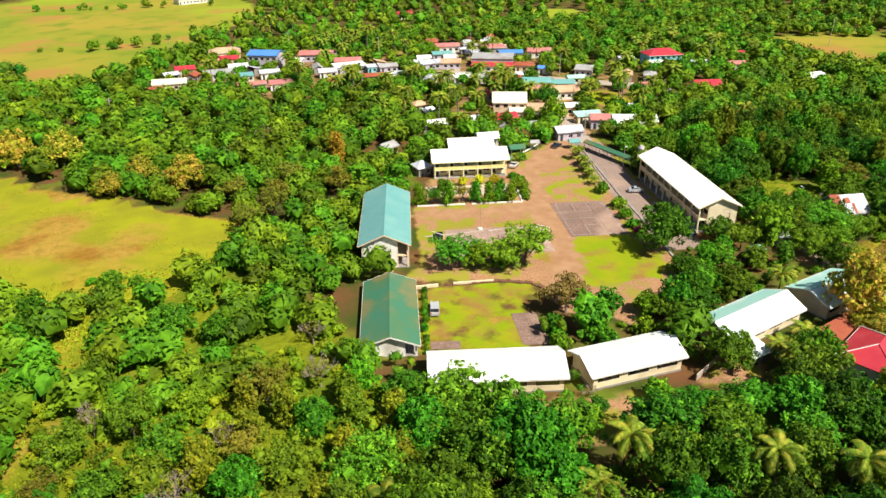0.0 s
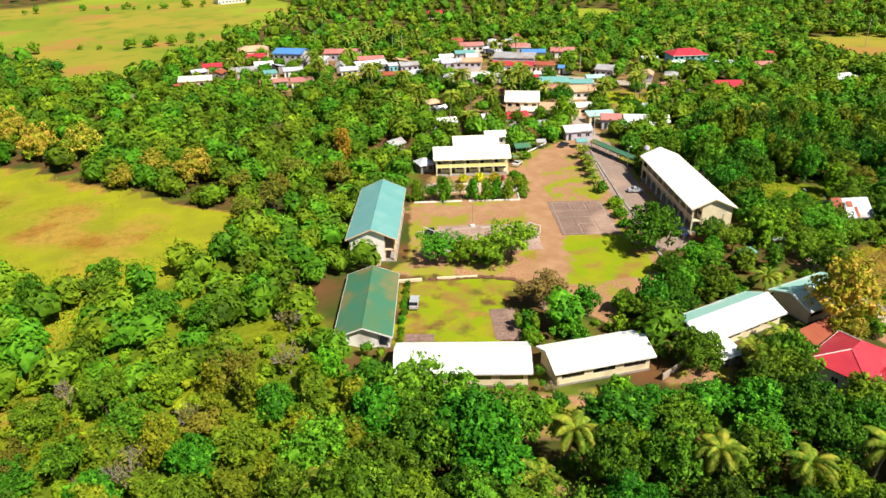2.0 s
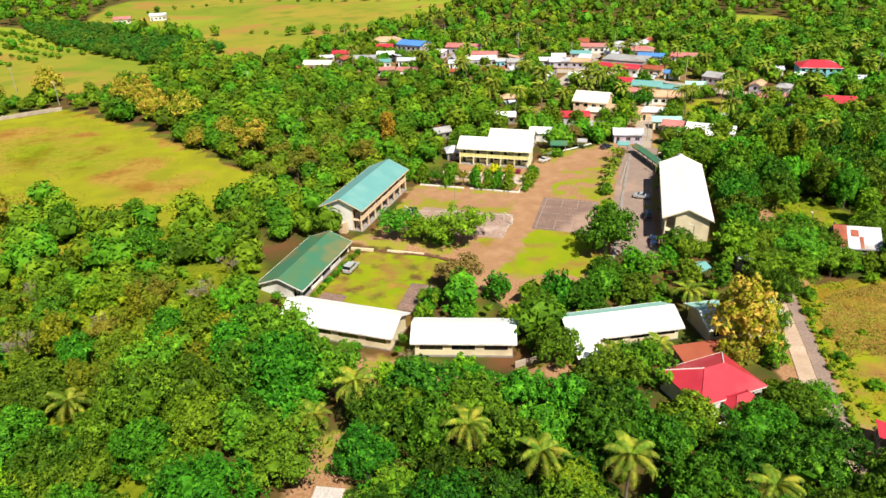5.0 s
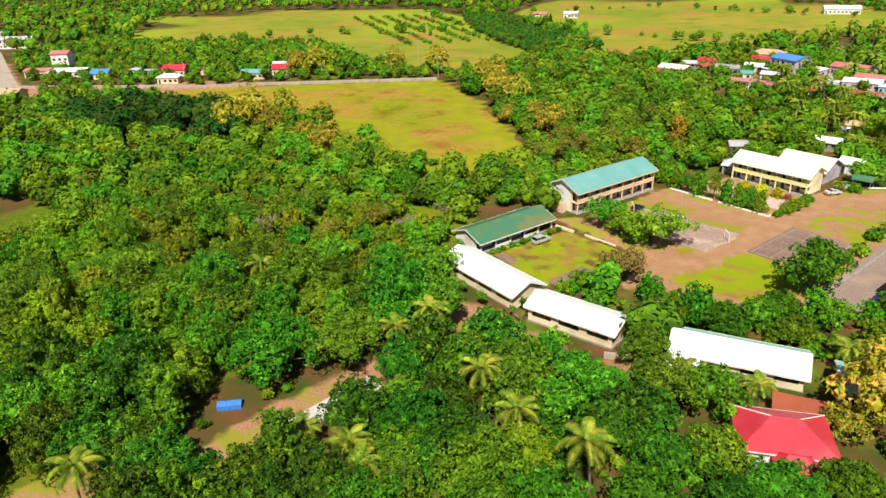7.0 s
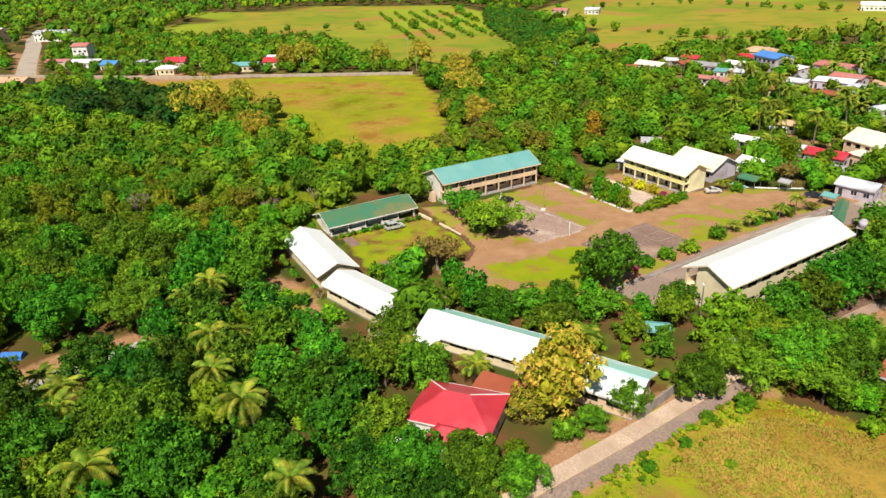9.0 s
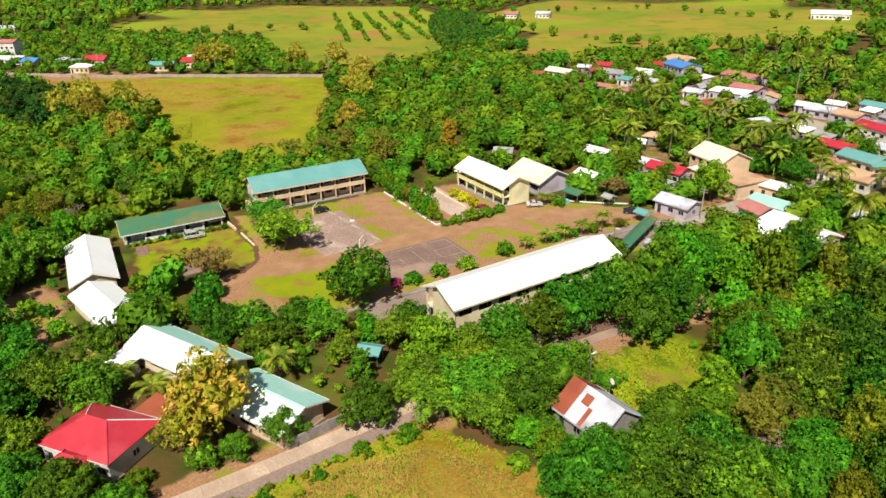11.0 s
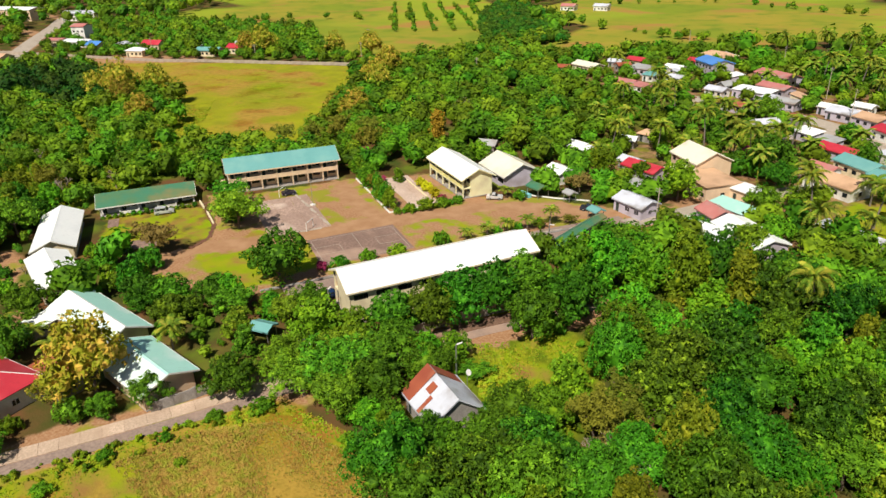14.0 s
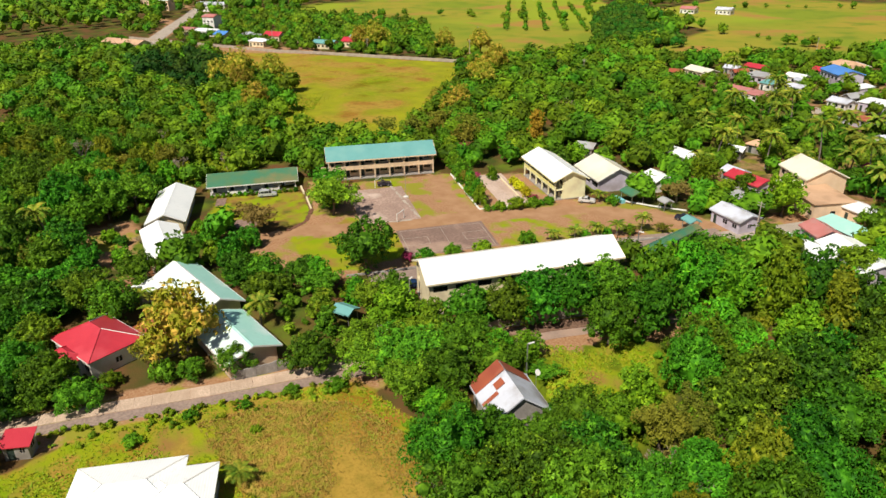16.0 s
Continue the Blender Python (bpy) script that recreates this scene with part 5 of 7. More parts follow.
car("silver and white sports utility car parked on the lawn", -17.2, 134.6, 62, (0.62, 0.63, 0.66), True, 4.6)
car("silver hatchback parked on the drive", 57.6, 159.2, -30, (0.55, 0.57, 0.62), False, 4.0)
car("dark grey car parked beside the long block", 54.2, 147.2, 68, (0.02, 0.025, 0.035), True, 4.5)
car("dark blue car parked on the drive", 49.9, 133.4, 68, (0.02, 0.05, 0.13), False, 4.3)
car("small dark car parked before the teal-roofed block", -1.6, 160.8, 65, (0.03, 0.03, 0.05), False, 3.6)
car("white car parked beside the school office", 41.0, 192.2, 35, (0.75, 0.75, 0.75), False, 4.0)
car("white car parked on the village lane", 118, 292, 60, (0.7, 0.7, 0.7), True, 4.4)
car("dark car parked near the gate", 63.0, 200.5, 20, (0.04, 0.05, 0.08), False, 4.0)

# ---- plants ----


def ico(sub):
    bm = bmesh.new()
    bmesh.ops.create_icosphere(bm, subdivisions=sub, radius=1)
    v = np.array([x.co[:] for x in bm.verts])
    f = [[q.index for q in p.verts] for p in bm.faces]
    bm.free()
    return v, f


ICO1, ICO2 = ico(1), ico(2)


def unit(v):
    return v / np.maximum(np.linalg.norm(v, axis=-1, keepdims=True), 1e-9)


def leaf_cards(rng, pts, out, size, fold=0.25, droop=0.0):
    """Pointed leaf sprays at the points, facing roughly outwards."""
    n = len(pts)
    nrm = unit(out + rng.normal(0, 0.42, (n, 3)) + np.array([0, 0, 0.25]))
    a = unit(np.cross(nrm, rng.normal(0, 1, (n, 3))))
    b = np.cross(nrm, a)
    s = size * rng.uniform(0.6, 1.35, (n, 1))
    v = np.stack([pts - a * s * 0.6 + b * s * 0.5, pts - a * s * 0.6 - b * s * 0.5, pts + a * s * 0.95 - nrm * s * fold - np.array([0, 0, droop]) * s], 1)
    return v.reshape(-1, 3)


def crown_points(rng, lumps, n):
    """Points over small clumps that sit on the lumps, more of them on top and outside."""
    c = np.array([l[0] for l in lumps])
    r = np.array([l[1] for l in lumps])
    span = np.abs(c[:, :2]).max() + r[:, 0].min()
    bead = np.clip(span * 0.15, 0.24, 0.78)
    per = np.clip(1.5 * (r[:, 0] / bead) ** 2, 5, 70).astype(int)
    d = unit(rng.normal(0, 1, (per.sum(), 3)) + np.array([0, 0, 0.45]))
    own = np.repeat(np.arange(len(lumps)), per)
    cc = c[own] + d * r[own] * rng.uniform(0.72, 1.12, (len(own), 1))
    cr = bead * rng.uniform(0.7, 1.35, len(own))
    deep = (((cc[:, None] - c[None]) / (r[None] * 0.72)) ** 2).sum(-1)
    live = (deep > 1).sum(1) >= len(lumps) - 1
    cc, cr, cd = cc[live], cr[live], d[live]
    w = cr**2
    pick = rng.choice(len(cc), n, p=w / w.sum())
    e = unit(rng.normal(0, 1, (n, 3)) + 0.7 * cd[pick] + np.array([0, 0, 0.35]))
    p = cc[pick] + e * cr[pick, None] * rng.uniform(0.75, 1.05, (n, 1))
    m = n // 12
    f = rng.integers(0, len(lumps), m)
    e[:m] = unit(rng.normal(0, 1, (m, 3)) + np.array([0, 0, 0.5]))
    p[:m] = c[f] + e[:m] * r[f] * rng.uniform(0.7, 1.0, (m, 1))
    return p, e


def make_crown(seed, R, H, low, count, lumps, size, shape="dome"):
    """Lumps on limbs, small clumps on the lumps, leaf sprays over the clumps."""
    rng = np.random.default_rng(seed)
    ls = []
    for k in range(lumps):
        a = k * 2.4 + rng.uniform(-0.5, 0.5)
        if shape == "dome":
            f = math.sqrt((k + 0.3) / lumps)
            z = low + (H - low) * (0.22 + 0.52 * (1 - f * f) + rng.uniform(-0.1, 0.1))
            rr = R * rng.uniform(0.22, 0.36)
            sq = 0.9
        elif shape == "flat":
            f = math.sqrt((k + 0.3) / lumps) * rng.uniform(0.8, 1.15)
            z = low + (H - low) * rng.uniform(0.3, 0.78)
            rr = R * rng.uniform(0.22, 0.36)
            sq = 0.6
        else:
            f = rng.uniform(0.1, 0.8)
            z = low + (H - low) * ((k + 0.5) / lumps * 0.85)
            f *= 1 - 0.55 * (k + 0.5) / lumps
            rr = R * rng.uniform(0.32, 0.5)
            sq = 1.0
        x, y = math.cos(a) * f * R * 0.82, math.sin(a) * f * R * 0.82
        ls.append(((x, y, z), (rr, rr, rr * sq)))
    mid = low + (H - low) * 0.46
    wide, deep = {"dome": (0.74, 0.46), "flat": (0.52, 0.24), "tall": (0.48, 0.46)}[shape]
    ls.append(((0, 0, mid), (R * wide, R * wide, (H - low) * deep)))
    pts, outs = crown_points(rng, ls, count)
    cards = leaf_cards(rng, pts, outs, size, droop=0.25)
    verts = [cards]
    q = np.arange(len(cards) // 3)[:, None] * 3
    faces = (q + [0, 1, 2]).tolist()
    at = len(cards)
    for (c, r) in ls:
        core, f0 = (ICO2, 0.62) if r is ls[-1][1] else (ICO1, 0.5)
        v = core[0] * np.array(r) * f0 * (1 + 0.16 * rng.uniform(-1, 1, (len(core[0]), 1))) + np.array(c)
        verts.append(v)
        faces += [[i + at for i in f] for f in core[1]]
        at += len(v)
    return np.concatenate(verts), faces, ls


def make_tree(name, label, category, seed, R, H, low, count, lumps, size, leaf, shape="dome", bark=None, trunk_r=0.22):
    """A tree at the origin: trunk with limbs, crown of leaf sprays."""
    verts, faces, ls = make_crown(seed, R, H, low, count, lumps, size, shape)
    base = thing(name, pose(0, 0, 0), label, category)
    bm = bmesh.new()
    rng = random.Random(seed)
    knot = Vector((rng.uniform(-0.3, 0.3), rng.uniform(-0.3, 0.3), max(0.6, low + 0.1 * H)))
    tube(bm, (0, 0, -0.6), knot * 0.5, trunk_r * 1.35, trunk_r, 7)
    tube(bm, knot * 0.5, knot, trunk_r, trunk_r * 0.85, 7)
    for c, r in ls[::4]:
        mid = knot.lerp(Vector(c), 0.55) + Vector((0, 0, 0.3))
        tube(bm, knot, mid, trunk_r * 0.55, trunk_r * 0.35, 4)
        tube(bm, mid, c, trunk_r * 0.35, trunk_r * 0.12, 4)
    part("trunk", bm, bark or BARK, base)
    raw("crown", verts.tolist(), faces, leaf, base)
    return base


def make_bare(seed, H, bark):
    """A nearly leafless tree: forking thin branches and a few leaves."""
    base = thing("bare_tree", pose(0, 0, 0), "nearly leafless grey-brown tree with thin branches", "tree", "bare trees")
    rng = random.Random(seed)
    bm = bmesh.new()

    def grow(p, d, l, r, depth):
        q = p + d * l
        tube(bm, p, q, r, r * 0.7, 5 if depth < 3 else 4)
        if depth < 5:
            for _ in range(3 if depth else 4):
                n = (d + Vector((rng.uniform(-0.8, 0.8), rng.uniform(-0.8, 0.8), rng.uniform(-0.1, 0.5)))).normalized()
                grow(q, n, l * rng.uniform(0.55, 0.78), r * 0.6, depth + 1)

    grow(Vector((0, 0, -0.4)), Vector((0.05, 0, 1)), H * 0.32, 0.2, 0)
    part("trunk", bm, bark, base)
    g = np.random.default_rng(seed)
    n = 110
    d = unit(g.normal(0, 1, (n, 3)))
    p = d * np.array([H * 0.36, H * 0.36, H * 0.3]) * g.uniform(0.5, 1, (n, 1)) + np.array([0, 0, H * 0.66])
    cards = leaf_cards(g, p, d, 0.3)
    q = np.arange(n)[:, None] * 3
    raw("leaves", cards.tolist(), (q + [0, 1, 2]).tolist(), DRY_LEAF, base)
    return base


def make_palm(seed, H, fronds=17, length=4.5):
    """A coconut palm: bent ringed trunk, arched fronds of many leaflets, nuts."""
    rng = random.Random(seed)
    base = thing("coconut_palm", pose(0, 0, 0), "tall coconut palm with arching yellow-green fronds", "palm tree", "coconut palms")
    bm = bmesh.new()
    lean = Vector((rng.uniform(-0.12, 0.12), rng.uniform(-0.12, 0.12), 0))
    pts = [Vector((0, 0, -0.5)) + (Vector((0, 0, 1)) * (H + 0.5) * k / 7) + lean * H * (k / 7) ** 2 for k in range(8)]
    for k in range(7):
        tube(bm, pts[k], pts[k + 1], 0.2 - 0.012 * k, 0.17 - 0.012 * k, 8)
    part("trunk", bm, PALM_BARK, base)
    top = pts[-1]
    for k in range(fronds):
        a = k * 2.399 + rng.uniform(-0.2, 0.2)
        up = 1.15 - 1.5 * k / fronds + rng.uniform(-0.1, 0.1)
        L = length * rng.uniform(0.85, 1.1)
        d = Vector((math.cos(a), math.sin(a), 0))
        spine, slope, p = [], up, top.copy()
        for s in range(9):
            spine.append(p.copy())
            p += (d * math.cos(slope) + Vector((0, 0, math.sin(slope)))) * L / 8
            slope -= 0.2 + 0.03 * s
        verts, faces = [], []
        side = Vector((-d.y, d.x, 0))
        for s in range(8):
            for j in range(3):
                f = s + j / 3
                c = spine[s].lerp(spine[s + 1], j / 3)
                t = (spine[s + 1] - spine[s]).normalized()
                l = 0.95 * math.sin(min(1, (f + 0.9) / 8.2) * 2.7 + 0.25) + 0.12
                for e in (-1, 1):
                    tip = c + side * e * l * 0.80 + t * l * 0.45 + Vector((0, 0, -0.42 * l))
                    n = len(verts)
                    verts += [tuple(c - t * 0.09), tuple(c + t * 0.09), tuple(c.lerp(tip, 0.55) + t * 0.07 + Vector((0, 0, 0.09 * l))), tuple(tip)]
                    faces += [(n, n + 1, n + 2), (n, n + 2, n + 3)]
        for s in range(8):
            n = len(verts)
            verts += [tuple(spine[s] + side * 0.05), tuple(spine[s] - side * 0.05), tuple(spine[s + 1] - side * 0.03), tuple(spine[s + 1] + side * 0.03)]
            faces += [(n, n + 1, n + 2, n + 3)]
        raw("frond", verts, faces, PALM_LEAF, base)
    bm = bmesh.new()
    for k in range(7):
        m = Matrix.Translation(top + Vector((0.3 * math.cos(k), 0.3 * math.sin(k), -0.35 - 0.1 * (k % 2)))) @ Matrix.Diagonal((0.14, 0.14, 0.17, 1))
        bmesh.ops.create_icosphere(bm, subdivisions=1, radius=1, matrix=m)
    part("coconuts", bm, PALM_BARK, base, "bunch of brown coconuts")
    return base


def tree_models(name, label, count, base_seed, R, H, low, cards, lumps, size, leaves, shapes, bark=None, trunk=0.22, category="tree"):
    """Some trees of a kind, each in a full and in a lighter build."""
    fine, light = [], []
    for k in range(count):
        leaf, shape = leaves[k % len(leaves)], shapes[k % len(shapes)]
        r, h = R * (1 + 0.09 * k), H * (1 + 0.08 * k)
        fine.append(make_tree(name, label, category, base_seed + k, r, h, low, int(cards * 1.45), lumps, size * 0.74, leaf, shape, bark, trunk))
        light.append(make_tree(name, label, category, base_seed + k, r, h, low, int(cards * 0.72), lumps, size * 1.02, leaf, shape, bark, trunk))
    return fine + light


MODELS = {
    "mango": tree_models("mango_tree", "dense dark green mango tree with a rounded crown", 3, 11, 4.5, 7.4, 1.0, 3300, 15, 0.34, [MANGO_LEAF], ["dome"]),
    "deep": tree_models("mango_tree", "broad mango tree with very dark green leaves", 2, 17, 4.7, 7.6, 0.8, 3300, 15, 0.34, [DEEP_LEAF], ["dome"]),
    "acacia": tree_models("acacia_tree", "spreading mid-green tree with layered foliage", 3, 31, 4.6, 7.4, 1.6, 2900, 17, 0.30, [ACACIA_LEAF], ["flat"]),
    "bright": tree_models("leafy_tree", "bright green leafy tree with an uneven crown", 3, 51, 3.9, 7.2, 1.0, 3100, 14, 0.34, [BRIGHT_LEAF], ["tall", "dome"]),
    "tall": tree_models("tall_tree", "tall narrow dark green tree in the wood", 3, 71, 3.1, 9.0, 1.2, 2800, 15, 0.32, [MANGO_LEAF, ACACIA_LEAF, MANGO_LEAF], ["tall"]),
    "olive": tree_models("olive_tree", "thin olive-brown tree with sparse foliage", 2, 81, 3.9, 7.6, 2.0, 2000, 13, 0.28, [OLIVE_LEAF], ["flat"]),
    "lime": tree_models("yellowish_tree", "upright yellow-green tree with dense leaf clumps", 2, 86, 3.4, 8.4, 0.8, 3000, 15, 0.33, [LIME_LEAF], ["tall", "dome"]),
    "flower": tree_models("flowering_tree", "pale yellow flowering tree with a broad crown", 2, 91, 4.6, 9.0, 1.2, 3600, 17, 0.32, [YELLOW_LEAF], ["dome"]),
    "orange": tree_models("orange_tree", "tree with orange-yellow foliage near the school", 1, 101, 3.2, 9.0, 1.6, 2200, 12, 0.32, [ORANGE_LEAF], ["tall"]),
    "bush": tree_models("bush", "rounded leafy green bush on open ground", 2, 111, 2.2, 3.0, 0.15, 1300, 9, 0.26, [BRIGHT_LEAF, MANGO_LEAF], ["dome"], None, 0.1, "bush"),
    "gold": tree_models("golden_bush", "clipped golden-yellow bush in the school garden", 1, 121, 1.3, 1.7, 0.1, 500, 6, 0.22, [GOLD_LEAF], ["dome"], None, 0.07, "bush"),
    "brown": tree_models("dry_tree", "brownish half-dry tree with fine twigs", 1, 131, 4.4, 6.4, 1.4, 2600, 12, 0.28, [DRY_LEAF], ["flat"], GREY_BARK),
    "redbush": tree_models("red_bush", "small garden bush with red leaves", 1, 141, 1.1, 1.4, 0.1, 350, 5, 0.22, [RED_LEAF], ["dome"], None, 0.06, "bush"),
    "bare": [make_bare(151 + k, 7.0, GREY_BARK) for k in range(2)],
    "palm": [make_palm(161 + k, h) for k, h in enumerate((6.2, 8.6))],
}
def near_path(x, y):
    return np.minimum(edge_distance([(-66, 28), (-40, 12), (6, -4), (52, 4), (93, 31), (132, 58)], x, y, False), np.hypot(x - 141, y - 64) - 26)


USED = set()
PLANTED = []


def plant(kind, x, y, scale=1.0, tall=1.0, variant=None, turn=None):
    """Sets a plant of a kind: the model itself first, copies of it after."""
    n = len(MODELS[kind])
    if kind in ("bare", "palm"):
        k = random.randrange(n) if variant is None else variant
    else:
        k = random.randrange(n // 2) if variant is None else variant % (n // 2)
        k += n // 2 if near_path(np.array([x]), np.array([y]))[0] > 68 else 0
    model = MODELS[kind][k]
    tall *= 0.8 if kind == "palm" and (y < 96 or y > 222) else 1.0
    m = pose(x, y, height(x, y) - 0.05, 0, 0, random.uniform(0, 360) if turn is None else turn) @ Matrix.Diagonal((scale, scale, scale * tall, 1))
    PLANTED.append((x, y, 3.6 * scale if kind not in ("bush", "gold", "redbush", "palm") else 2.6 * scale if kind == "palm" else 1.6 * scale))
    if model.name in USED:
        return copy_thing(model, m @ Matrix.Diagonal([1 / v for v in model.scale] + [1]))
    USED.add(model.name)
    model.matrix_basis = m
    return model


